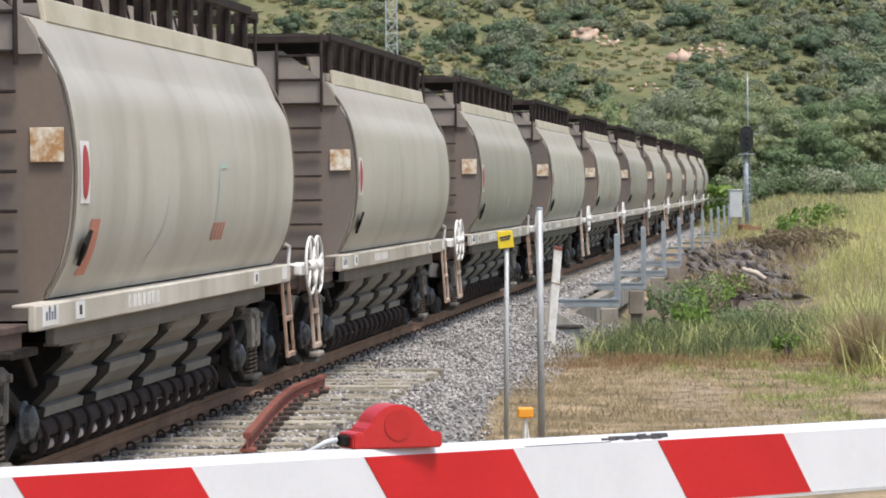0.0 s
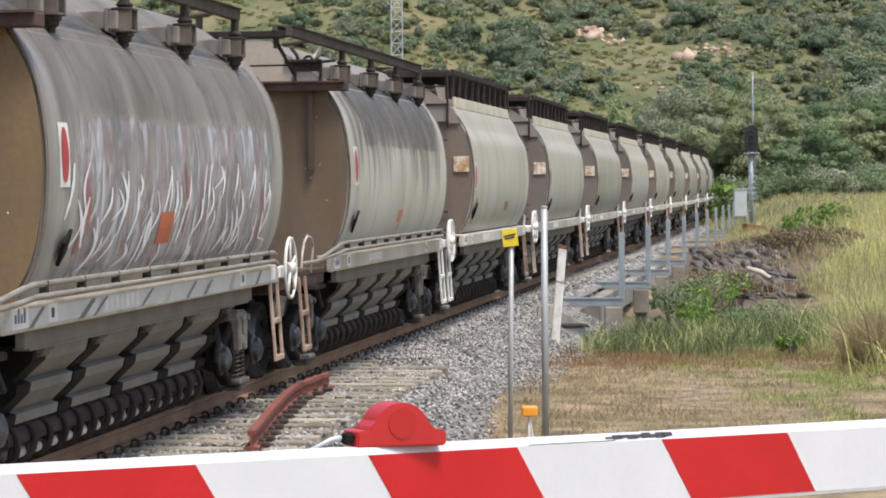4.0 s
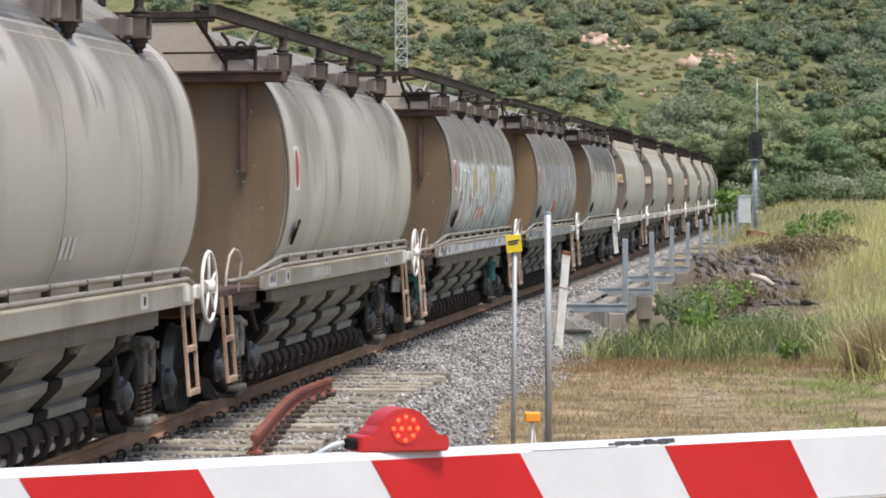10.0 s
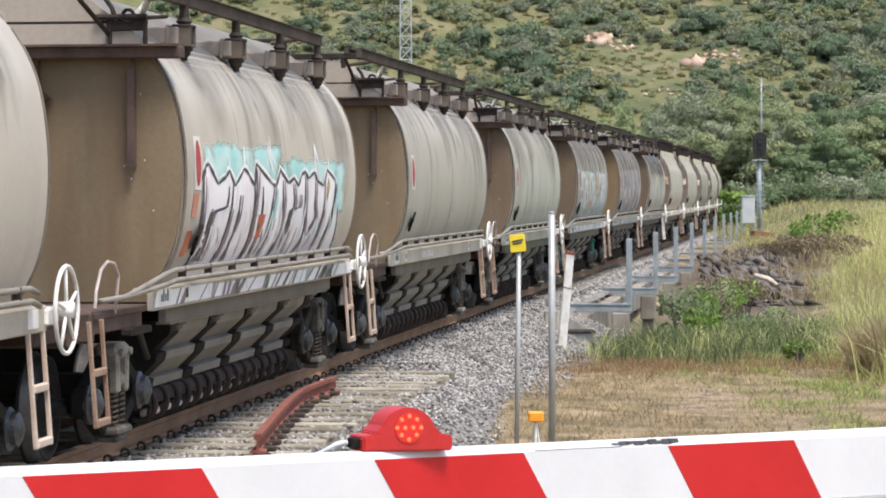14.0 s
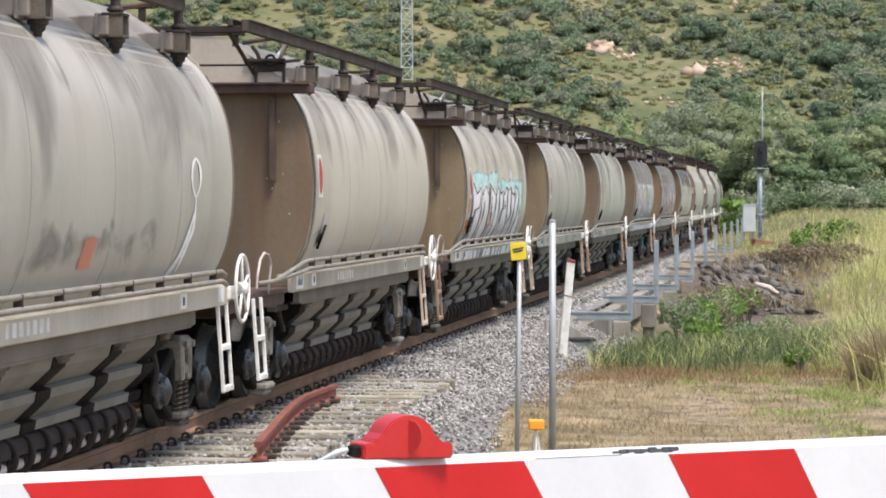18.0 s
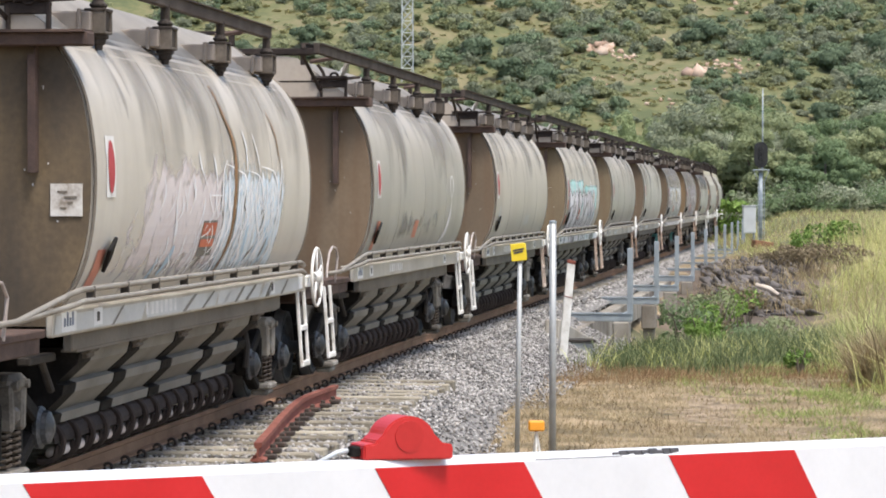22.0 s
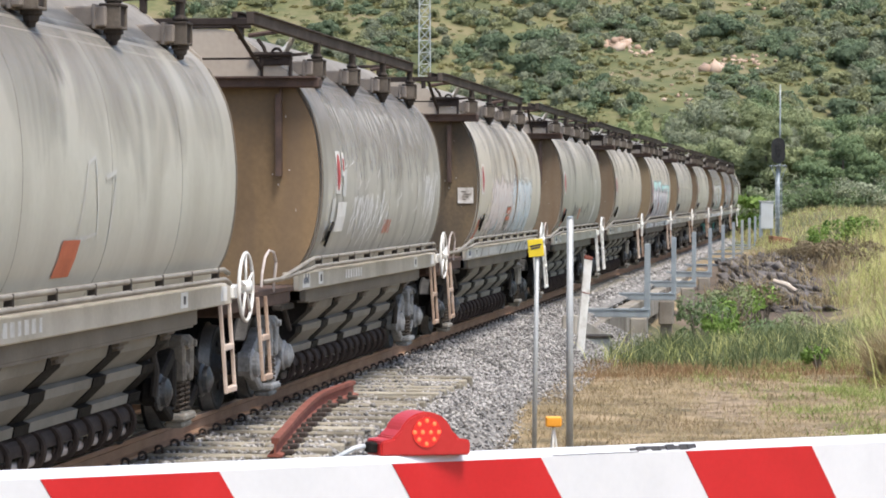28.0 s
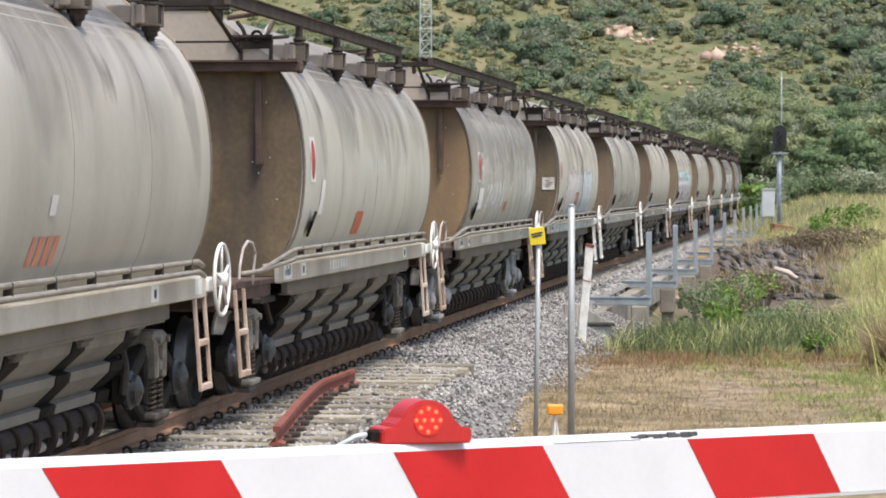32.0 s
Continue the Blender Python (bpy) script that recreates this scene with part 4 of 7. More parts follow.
        box(bm, (x + q * 0.36, 0.03, 0.86), (0.2, 0.26, 0.28), bevel=0.05)
        part("coupler", bm, M_DARK, wg)
        bm = bmesh.new()
        tube(bm, [(x, 0.4, 0.9), (x + q * 0.12, 0.42, 0.6), (x + q * 0.3, 0.36, 0.48), (x + q * 0.42, 0.3, 0.6)], 0.03, 8)
        part("brake_hose", bm, M_BLACK, wg)
    # stepped hopper sheets in bays, between dark zigzag joints
    xs_ = [-8.96, -7.35, -5.65, -3.9, -2.3]
    prof = [(1.15, 0.955), (1.12, 0.84), (0.955, 0.69), (1.015, 0.672), (1.0, 0.60), (0.845, 0.45), (0.90, 0.435), (0.885, 0.36), (0.55, 0.35)]
    for a_, b_ in zip(xs_, xs_[1:]):
        bm = bmesh.new()
        shell(bm, list(reversed(prof)), a_ + 0.06, b_ - 0.06, 1)
        part("hopper_bay", bm, M_HOPPER, wg, "dusty stepped hopper discharge sheet")
    for x in xs_:
        bm = bmesh.new()
        proud = [(y + 0.012, z) for y, z in prof]
        shell(bm, list(reversed(proud)), x - 0.2, x + 0.18, 1)
        part("hopper_joint", bm, M_BLACK, wg)
        bm = bmesh.new()
        box(bm, (x + 0.0, -1.17, 0.945), (0.30, 0.1, 0.07), (-20, 0, 0), 0.02)
        box(bm, (x + 0.0, -1.14, 0.90), (0.2, 0.1, 0.06), (-10, 0, 0), 0.015)
        part("hopper_bracket", bm, M_DUCT, wg)
    for sd in (-1, 1):
        bm = bmesh.new()
        tube(bm, [(-8.85, sd * 0.84, 0.135), (-2.4, sd * 0.84, 0.135)], 0.042, 10)
        part("discharge_pipe", bm, M_GATEPIPE, wg, "pale worn discharge pipe", True)
        bm = bmesh.new()
        arc = [radians(a_) for a_ in range(-5, 121, 18)]
        prism(bm, [(sd * (0.79 + 0.125 * math.cos(a_)), 0.23 + 0.13 * math.sin(a_)) for a_ in arc] + [(sd * (0.79 + 0.11 * math.cos(a_)), 0.23 + 0.115 * math.sin(a_)) for a_ in reversed(arc)], -9.0, -2.35)
        part("gate_cover", bm, M_COVER, wg, "brown half-round gate cover")
        bm = bmesh.new()
        box(bm, (-5.7, sd * 0.70, 0.28), (7.0, 0.12, 0.10), bevel=0.02)
        part("door_beam", bm, M_BLACK, wg)
    hook = None
    for i in range(15):
        if hook is None:
            bm = bmesh.new()
            ring(bm, (0, -0.79, 0.215), "x", 0.15, 0.026, 14, 6, 50, 290)
            box(bm, (0, -0.885, 0.14), (0.05, 0.035, 0.13), (10, 0, 0), 0.012)
            hook = part("door_hook", bm, M_COVER, wg)
            hook.matrix_basis = pose(-8.85, 0, 0)
        else:
            again("door_hook", hook.data, wg, pose(-8.85 + i * 0.455, 0, 0))
    for x in (-10.5, -0.95):
        bogie(wg, x)
    step_ladder(wg, -0.5)
    step_ladder(wg, -12.3)
    # brake rigging and hanging gear seen near the bogies
    bm = bmesh.new()
    tube(bm, [(-2.0, -0.95, 0.9), (-1.95, -1.0, 0.6), (-1.95, -0.98, 0.38)], 0.035, 8)
    box(bm, (-1.95, -0.93, 0.87), (0.35, 0.3, 0.2), bevel=0.03)
    part("brake_cylinder", bm, M_DARK, wg)
    bm = bmesh.new()
    box(bm, (-10.0, -1.05, 0.92), (0.7, 0.1, 0.06), bevel=0.01)
    tube(bm, [(-9.75, -1.0, 0.92), (-9.5, -1.02, 0.66)], 0.03, 8)
    part("brake_lever", bm, M_DARK, wg)


def end_wall(wg, x, face, mat):
    """The flat end sheet with its rim."""
    bm = bmesh.new()
    prof = fine(SIDE, 3)
    q = [(y - 0.03, z) for y, z in prof] + [(1.0, 3.26)]
    q[0] = (1.1, 1.14)
    shell(bm, q, x, x + face * 0.02, 1)
    part("end_wall", bm, mat, wg)
    for sd in (-1, 1):
        bm = bmesh.new()
        tube(bm, [(x, sd * y, z) for y, z in prof], 0.013, 6)
        part("end_rim", bm, M_LEDGE, wg)


def wagon_b(label):
    """The later kind: side hatch drops along the roof and pipes over the sill."""
    wg = thing("hopper_wagon", label, "railway wagon", "wagons of the train")
    bm = bmesh.new()
    shell(bm, fine(SIDE, 5) + ROOF, B0, B1, 12)
    for f in bm.faces:
        if f.calc_center_median().z > 3.40 and abs(f.normal.x) < 0.5:
            f.material_index = 1
    body = part("barrel_body", bm, [M_BODY, M_ROOF], wg, "", True)
    mark_sharp(body)
    for x in (-7.35, -5.0, -2.7):
        bm = bmesh.new()
        tube(bm, [(x, -y, z) for y, z in fine(SIDE, 3)], 0.0035, 4)
        part("weld_seam", bm, M_HOPPER, wg)
    end_wall(wg, B0 - 0.02, -1, M_END)
    end_wall(wg, B1 + 0.02, 1, M_END)
    bm = bmesh.new()
    shell(bm, [(1.1, 3.22), (1.08, 3.30), (0.93, 3.43), (0.47, 3.77), (0.3, 3.80)], B1 + 0.03, B1 + 0.06, 1)
    part("gable_panel", bm, M_GABLE, wg, "beige end gable panel")
    for x in (B0 - 0.10,):
        bm = bmesh.new()
        box(bm, (x, 0, 3.245), (0.2, 2.78, 0.10), bevel=0.01)
        box(bm, (x, 0, 3.30), (0.30, 2.74, 0.02))
        part("end_beam", bm, M_RUSTBROWN, wg, "brown rusted beam across the end")
        for y in (-0.95, -0.12, 0.85):
            bm = bmesh.new()
            box(bm, (x + 0.03, y - 0.02, 2.74), (0.08, 0.02, 0.94), bevel=0.005)
            box(bm, (x - 0.03, y, 2.70), (0.015, 0.055, 0.86))
            part("end_brace", bm, M_RUSTBROWN, wg)
        bm = bmesh.new()
        corner = [(-0.12, 2.96), (-0.26, 2.86), (-0.12, 2.82)]
        a_, b_ = [[bm.verts.new((x + q, yy, zz)) for yy, zz in corner] for q in (-0.05, 0.04)]
        bm.faces.new(a_)
        bm.faces.new(list(reversed(b_)))
        for k in range(3):
            bm.faces.new((a_[k], b_[k], b_[(k + 1) % 3], a_[(k + 1) % 3]))
        bmesh.ops.recalc_face_normals(bm, faces=bm.faces)
        part("end_gusset", bm, M_CAGE, wg)
        bm = bmesh.new()
        for k in range(6):
            box(bm, (B0 - 0.043, -1.0 + random.gauss(0, 0.10), random.choice((2.1, 2.35, 2.9)) + random.gauss(0, 0.08)), (0.004, random.uniform(0.004, 0.011), random.uniform(0.008, 0.03)))
        tagged(part("flaked_paint", bm, M_LETTER, wg, "pale flecks of flaked paint"), kind="stuff")
        bm = bmesh.new()
        shell(bm, [(1.1, 3.29), (1.08, 3.34), (0.93, 3.45), (0.48, 3.78), (0.3, 3.81)], x - 0.03, x + 0.03, 1)
        part("gable_panel", bm, M_GABLE, wg, "beige end gable panel")
        bm = bmesh.new()
        tube(bm, [(x - 0.02, -1.1, 3.50), (x - 0.02, 1.1, 3.50)], 0.016, 6)
        box(bm, (x - 0.03, -0.92, 3.47), (0.05, 0.34, 0.09), bevel=0.008)
        for y in (-1.08, -0.78):
            box(bm, (x - 0.03, y, 3.42), (0.06, 0.03, 0.26), bevel=0.005)
        tube(bm, [(x - 0.06, -0.84, 3.51), (x - 0.06, -0.80, 3.62), (x - 0.06, -0.74, 3.70)], 0.02, 6)
        tube(bm, [(x - 0.06, -1.10, 3.54), (x - 0.06, -0.66, 3.54)], 0.026, 8)
        ring(bm, (x - 0.06, -0.94, 3.55), "x", 0.05, 0.016, 10, 5)
        tube(bm, [(x - 0.04, -1.05, 3.53), (x + 0.25, -1.2, 3.56)], 0.018, 6)
        part("vent_bracket", bm, M_CAGE, wg, "dark bracket with the hatch crank")
    for x in (-12.05, B0 - 0.1, B1 + 0.05):
        bm = bmesh.new()
        if x < -12:
            box(bm, (x, 0, 3.74), (0.08, 2.3, 0.07), bevel=0.008)
            for y in (-0.95, 0.95):
                tube(bm, [(x, y, 3.72), (B0 - 0.12, y * 0.8, 3.40)], 0.022, 6)
            part("rail_crossbar", bm, M_CAGE, wg, "dark braced crossbar at the end of the roof rails")
            continue
        box(bm, (x, 0, 3.835), (0.09, 1.3, 0.04), bevel=0.008)
        for y in (-0.55, 0.55):
            box(bm, (x, y, 3.76), (0.07, 0.06, 0.13), bevel=0.008)
        part("gable_bar", bm, M_CAGE, wg, "dark bar over the end gable")
    for sd in (-1, 1):
        for x in (-8.5, -6.2, -3.9, -1.6):
            bm = bmesh.new()
            box(bm, (x, sd * 0.78, 3.445), (0.34, 0.66, 0.155), bevel=0.012)
            box(bm, (x, sd * 1.02, 3.445), (0.38, 0.03, 0.19), bevel=0.006)
            part("hatch_duct", bm, M_GABLE_B, wg, "dusty grey hatch duct")
            y = sd * 1.13
            bm = bmesh.new()
            box(bm, (x, y, 3.45), (0.20, 0.13, 0.15), bevel=0.01)
            box(bm, (x, y, 3.535), (0.25, 0.17, 0.025), bevel=0.006)
            box(bm, (x, y, 3.575), (0.16, 0.12, 0.07), bevel=0.03)
            lathe(bm, [(0, 0.08), (-0.03, 0.08), (-0.04, 0.06), (-0.075, 0.055), (-0.085, 0.035), (-0.12, 0.03)], (x, y, 3.35), 12, "z")
            tube(bm, [(x, y, 3.58), (x, y, 3.74)], 0.042, 10)
            part("hatch_drop", bm, M_HATCH, wg, "grimy cast roof hatch fitting")
            bm = bmesh.new()
            for q in (-0.105, 0.105):
                box(bm, (x + q, y + sd * 0.005, 3.45), (0.022, 0.155, 0.18), bevel=0.005)
            box(bm, (x, y + sd * 0.005, 3.362), (0.23, 0.155, 0.022), bevel=0.005)
            part("hatch_rim", bm, M_DUCT, wg, "paler raised rim of the hatch box")
        for y, z, w_, h_, x0, x1 in ((1.13, 3.77, 0.07, 0.115, -12.1, -1.5), (0.98, 3.80, 0.055, 0.06, -12.1, -1.5)):
            bm = bmesh.new()
            box(bm, ((x0 + x1) / 2, sd * y, z), (x1 - x0, w_, h_), bevel=0.008)
            box(bm, ((x0 + x1) / 2, sd * (y + 0.01), z + h_ / 2), (x1 - x0, w_ + 0.03, 0.012))
            part("roof_rail", bm, M_RAILBEAM, wg, "dark brown long roof rail")
        for x in (B0 - 0.06, -1.7):
            bm = bmesh.new()
            tube(bm, [(x, sd * 0.62, 3.74), (x, sd * 0.98, 3.79)], 0.025, 6)
            part("roof_strut", bm, M_RUSTBROWN, wg)
    bm = bmesh.new()
    tube(bm, [(-9.5, -0.93, 3.50), (-9.52, -1.0, 3.60), (-9.55, -1.06, 3.72)], [0.03, 0.026, 0.03], 8)
    part("prop", bm, M_PIPE, wg, "pale slanting prop under the roof rail", True)
    bm = bmesh.new()
    box(bm, (B0 + 0.12, -0.98, 3.62), (0.06, 0.035, 0.26), (25, 42, 0), 0.01)
    tube(bm, [(B0 + 0.05, -0.98, 3.52), (B0 + 0.03, -0.98, 3.44)], 0.02, 6)
    part("latch_lever", bm, M_WHITE, wg, "white hatch latch lever")
    for z, y in ((1.42, -1.36), (1.335, -1.37)):
        bm = bmesh.new()
        tube(bm, [(-12.1, -1.25, 1.24), (-11.4, -1.30, 1.25), (-10.2, y, z - 0.02), (-9.9, y, z), (-0.9, y, z), (-0.7, y, z - 0.04)], 0.023, 8)
        part("air_pipe", bm, M_PIPE, wg, "grey air pipe above the sill", True)
    for i in range(9):
        bm = bmesh.new()
        box(bm, (-9.6 + i * 1.05, -1.35, 1.378), (0.022, 0.07, 0.125), bevel=0.006)
        part("pipe_clip", bm, M_DARK, wg)
    underframe(wg, M_SILL)
    handwheel(wg, 0.0)
    bm = bmesh.new()
    tube(bm, [(-11.55, -1.25, 1.13), (-11.55, -1.28, 1.42), (-11.68, -1.28, 1.52), (-11.9, -1.28, 1.54), (-12.1, -1.28, 1.48), (-12.25, -1.28, 1.32), (-12.28, -1.28, 1.2)], 0.013, 6)
    part("grab_hook", bm, M_GATEPIPE, wg, "pale hooked grab rail")
    side_marks(wg)
    return wg


def side_marks(wg, dx=0.0, dz=0.0):
    bm = bmesh.new()
    panel(bm, B0 + 0.31 + dx, B0 + 0.59 + dx, 2.09 + dz, 2.55 + dz, 0.006)
    pl = part("warning_plate", bm, M_PLATEW, wg, "white plate with a faded red disc")
    bm = bmesh.new()
    last = None
    for k in range(13):
        z = 2.32 + dz - 0.2 * math.cos(math.pi * k / 12)
        w_ = 0.098 * math.sin(math.pi * k / 12) + 0.002
        row = [bm.verts.new((B0 + 0.45 + dx + q * w_, -barrel_y(z) - 0.010, z)) for q in (-1, 1)]
        if last:
            bm.faces.new((last[0], last[1], row[1], row[0]))
        last = row
    part("red_disc", bm, M_RED, pl)
    bm = bmesh.new()
    box(bm, (B0 + 0.52 + dx, -barrel_y(1.66) - 0.035, 1.66), (0.24, 0.03, 0.2), (22, -24, 0), 0.006)
    part("card_holder", bm, M_BLACK, wg, "black tilted card holder")
    bm = bmesh.new()
    box(bm, (-10.05, -1.302, 1.195), (0.42, 0.006, 0.14))
    pl = part("sill_plate", bm, M_PLATEW, wg, "faded white marking plate on the sill")
    for q in range(4):
        bm = bmesh.new()
        box(bm, (-10.17 + 0.075 * q, -1.3065, 1.195 + 0.02 * (q % 2)), (0.04, 0.004, 0.10 if q % 2 else 0.06))
        part("marking_bar", bm, M_INKBLUE, pl)
    for x in (-9.2, -2.2):
        bm = bmesh.new()
        box(bm, (x, -1.302, 1.2), (0.26, 0.006, 0.13))
        pl = part("sill_plate", bm, M_PLATEW, wg, "small white plate on the sill")
        bm = bmesh.new()
        box(bm, (x, -1.3065, 1.2), (0.07, 0.004, 0.07))
        part("marking_bar", bm, M_INK, pl)
    bm = bmesh.new()
    for q in range(7):
        box(bm, (-7.6 + 0.17 * q, -1.3015, 1.195), (0.1 if q % 3 else 0.07, 0.005, 0.1))
    tagged(part("sill_lettering", bm, M_LETTER, wg, "row of unreadable stencilled characters"), kind="stuff")
    bm = bmesh.new()
    box(bm, (-0.62, -1.302, 1.2), (0.26, 0.006, 0.13))
    part("white_end_plate", bm, M_PLATEW, wg)
    bm = bmesh.new()
    tube(bm, [(-0.72, -1.24, 1.50), (-0.60, -1.30, 1.72), (-0.55, -1.26, 1.55)], 0.02, 6)
    part("rope_hook", bm, M_DARK, wg)


def wagon_a(label):
    """The first kind: rungs on the ends and a caged walkway over a cream coaming."""
    wg = thing("hopper_wagon", label, "railway wagon", "wagons of the train")
    prof = [(y * (1.0 if z < 2.9 else 1 - 0.07 * (z - 2.9) / 0.3), z) for y, z in SIDE]
    bm = bmesh.new()
    shell(bm, fine(prof[:-1], 5) + [(1.165, 3.15), (1.11, 3.27), (1.055, 3.345), (0.95, 3.38), (0.6, 3.40)], B0, B1, 12)
    body = part("barrel_body", bm, M_BODY_B, wg, "", True)
    mark_sharp(body)
    end_wall(wg, B0 - 0.02, -1, M_END_B)
    end_wall(wg, B1 + 0.02, 1, M_END_B)
    for x, q in ((B0 - 0.05, -1), (B1 + 0.05, 1)):
        bm = bmesh.new()
        shell(bm, [(1.17, 3.08), (1.12, 3.22), (1.05, 3.34), (0.66, 3.63), (0.5, 3.74)], x - 0.03, x + 0.03, 1)
        part("gable_panel", bm, M_GABLE_B, wg, "grey-brown end gable panel")
        for i in range(9):
            bm = bmesh.new()
            box(bm, (x + q * 0.045, -0.72, 1.36 + 0.29 * i), (0.03, 0.52, 0.028), bevel=0.006)
            part("rung", bm, M_CAGE, wg)
        for y in (-0.99, -0.45):
            bm = bmesh.new()
            tube(bm, [(x + q * 0.07, y, 3.0), (x + q * 0.07, y, 3.95)], 0.018, 6)
            part("rung_rail", bm, M_CAGE, wg)
        bm = bmesh.new()
        box(bm, (x + q * 0.016, -1.2, 2.42), (0.012, 0.25, 0.25), bevel=0.002)
        part("placard", bm, M_BROWNSIGN, wg, "stained white and orange placard")
    for sd in (-1, 1):
        bm = bmesh.new()
        box(bm, (-5.05, sd * 1.03, 3.43), (8.25, 0.05, 0.19), (sd * 9, 0, 0), 0.01)
        part("coaming", bm, M_CREAM, wg, "yellowed cream roof coaming")
        for i in range(8):
            bm = bmesh.new()
            box(bm, (-8.55 + i, sd * 0.72, 3.57), (0.78, 0.06, 0.36), (sd * 14, 0, 0), 0.03)
            part("hatch_cover", bm, M_GABLE_B, wg, "grey-brown hatch cover under the walkway")
        for i in range(10):
            bm = bmesh.new()
            box(bm, (-9.1 + i * 0.9, sd * 0.985, 3.70), (0.09, 0.05, 0.42), (0, 0, 0), 0.008)
            box(bm, (-9.1 + i * 0.9, sd * 0.93, 3.70), (0.02, 0.12, 0.42), (0, 0, 0), 0.004)
            part("cage_post", bm, M_CAGE, wg)
        bm = bmesh.new()
        box(bm, (-5.05, sd * 1.0, 3.93), (8.4, 0.06, 0.09), bevel=0.008)
        part("cage_rail", bm, M_CAGE, wg)
    bm = bmesh.new()
    box(bm, (-5.05, 0, 3.965), (8.45, 1.5, 0.025))
    part("roof_walkway", bm, M_CAGE, wg, "dark brown walkway plate over the hatches")
    for x in (-9.75, -0.35):
        bm = bmesh.new()
        box(bm, (x, 0, 3.88), (0.08, 2.0, 0.10), bevel=0.01)
        for y in (-0.98, 0.98):
            box(bm, (x + (0.35 if x < -5 else -0.35), y, 3.90), (0.7, 0.05, 0.08), bevel=0.006)
        part("cage_end", bm, M_CAGE, wg, "dark end frame of the walkway")
    underframe(wg, M_SILL)
    handwheel(wg, 0.6)
    handwheel(wg, -12.42)
    bm = bmesh.new()
    tube(bm, [(-0.15, -1.25, 1.2), (-0.15, -1.27, 1.47), (-0.4, -1.27, 1.5)], 0.022, 6)
    part("grab_hook", bm, M_WHITE, wg, "white hooked grab rail")
    side_marks(wg, -0.2, -0.1)
    return wg


def mark_sharp(ob, degrees=35):
    """Flat ends and sharp creases on a smooth-shaded mesh."""
    me = ob.data
    bm = bmesh.new()
    bm.from_mesh(me)
    for e in bm.edges:
        e.smooth = e.calc_face_angle(0) < radians(degrees)
    bm.to_mesh(me)
    bm.free()


LABEL_A = "grey hopper wagon with a caged walkway and cream coaming"
LABEL_B = "weathered grey hopper wagon with bulging barrel sides on bogies"
proto_a, proto_b = wagon_a(LABEL_A), wagon_b(LABEL_B)
WAGONS = {}
for j in range(22, -3, -1):
    if j in (11, 10):
        WAGONS[j] = proto_a if j == 11 else proto_b
    else:
        WAGONS[j] = copy_thing(proto_a if j > 10 else proto_b, Matrix())


# ---- painted tags and marks that set single wagons apart ----
def paint(name, rgb, rough=0.55):
    return shade(name, rgb, tuple(c * 0.72 for c in rgb), tuple(min(0.85, c * 1.15 + 0.02) for c in rgb), rough, 0, 2.2, 30, 0.0, 0.9)


P_WHITE, P_TEAL = paint("white_spray", (0.85, 0.85, 0.85)), paint("teal_spray", (0.30, 0.60, 0.58))
P_BLACK, P_MAROON, P_OCHRE = paint("black_spray", (0.07, 0.062, 0.07)), paint("maroon_spray", (0.30, 0.135, 0.14)), paint("ochre_spray", (0.42, 0.32, 0.13))
P_MINT, P_BLUE = paint("mint_spray", (0.42, 0.52, 0.48)), paint("pale_blue_spray", (0.42, 0.55, 0.64))
P_RUST, P_DARK, P_SALMON = paint("rust_run", (0.26, 0.14, 0.06)), paint("soot_stain", (0.17, 0.155, 0.135)), paint("salmon_patch", (0.55, 0.22, 0.15))
P_CHALK = paint("faint_chalk", (0.56, 0.56, 0.54))


def tag(wg, strokes, width, mat, lift, label="sprayed graffiti stroke", name="painted_tag"):
    for i, pts in enumerate(strokes):
        bm = bmesh.new()
        skin(bm, pts, width * random.uniform(0.75, 1.2), lift + 0.0003 * (i % 6))
        part(name, bm, mat, wg, label)


SQUEEZE = 0.24      # brush strokes are this much wider along the wagon than up and down


def stroke(bm, pts, width, lift):
    """One tapered, wavering brush stroke on the near side of the barrel through (x, z) points."""
    q = fine([(x * SQUEEZE, z) for x, z in pts], 5)
    rows = []
    for i, p in enumerate(q):
        a, b = q[max(i - 1, 0)], q[min(i + 1, len(q) - 1)]
        d = Vector((b[0] - a[0], b[1] - a[1])).normalized()
        w = width * 0.5 * min(1.0, 0.35 + 2.2 * min(i, len(q) - 1 - i) / len(q)) * random.uniform(0.75, 1.2)
        rows.append([bm.verts.new((x / SQUEEZE, -barrel_y(z) - lift, z)) for x, z in ((p[0] + d.y * w, p[1] - d.x * w), (p[0] - d.y * w, p[1] + d.x * w))])
    for a, b in zip(rows, rows[1:]):
        bm.faces.new((a[0], a[1], b[1], b[0]))


def brush(wg, lines, width, mat, lift, label, name="graffiti_stroke"):
    """Strokes of one colour, laid in one coat."""
    for i, pts in enumerate(lines):
        bm = bmesh.new()
        stroke(bm, pts, width * random.uniform(0.75, 1.25), lift + 0.0004 * (i % 8))
        part(name, bm, mat, wg, label)


def shifted(lines, dx, dz=0.0, cut=0.0):
    return [[(x + dx, z + dz) for x, z in (pts[1:] if random.random() < cut and len(pts) > 2 else pts)] for pts in lines]


def wisps(rng, x0, x1, z0, z1, n, drop=(0.25, 0.6)):
    """Near-upright short strokes, leaning a little along the wagon."""
    out = []
    for i in range(n):
        x, h = x0 + (x1 - x0) * (i + rng.random()) / n, rng.uniform(*drop)
        t = min(z1, z0 + h + rng.uniform(0, 1) * max(0.05, z1 - z0 - h))
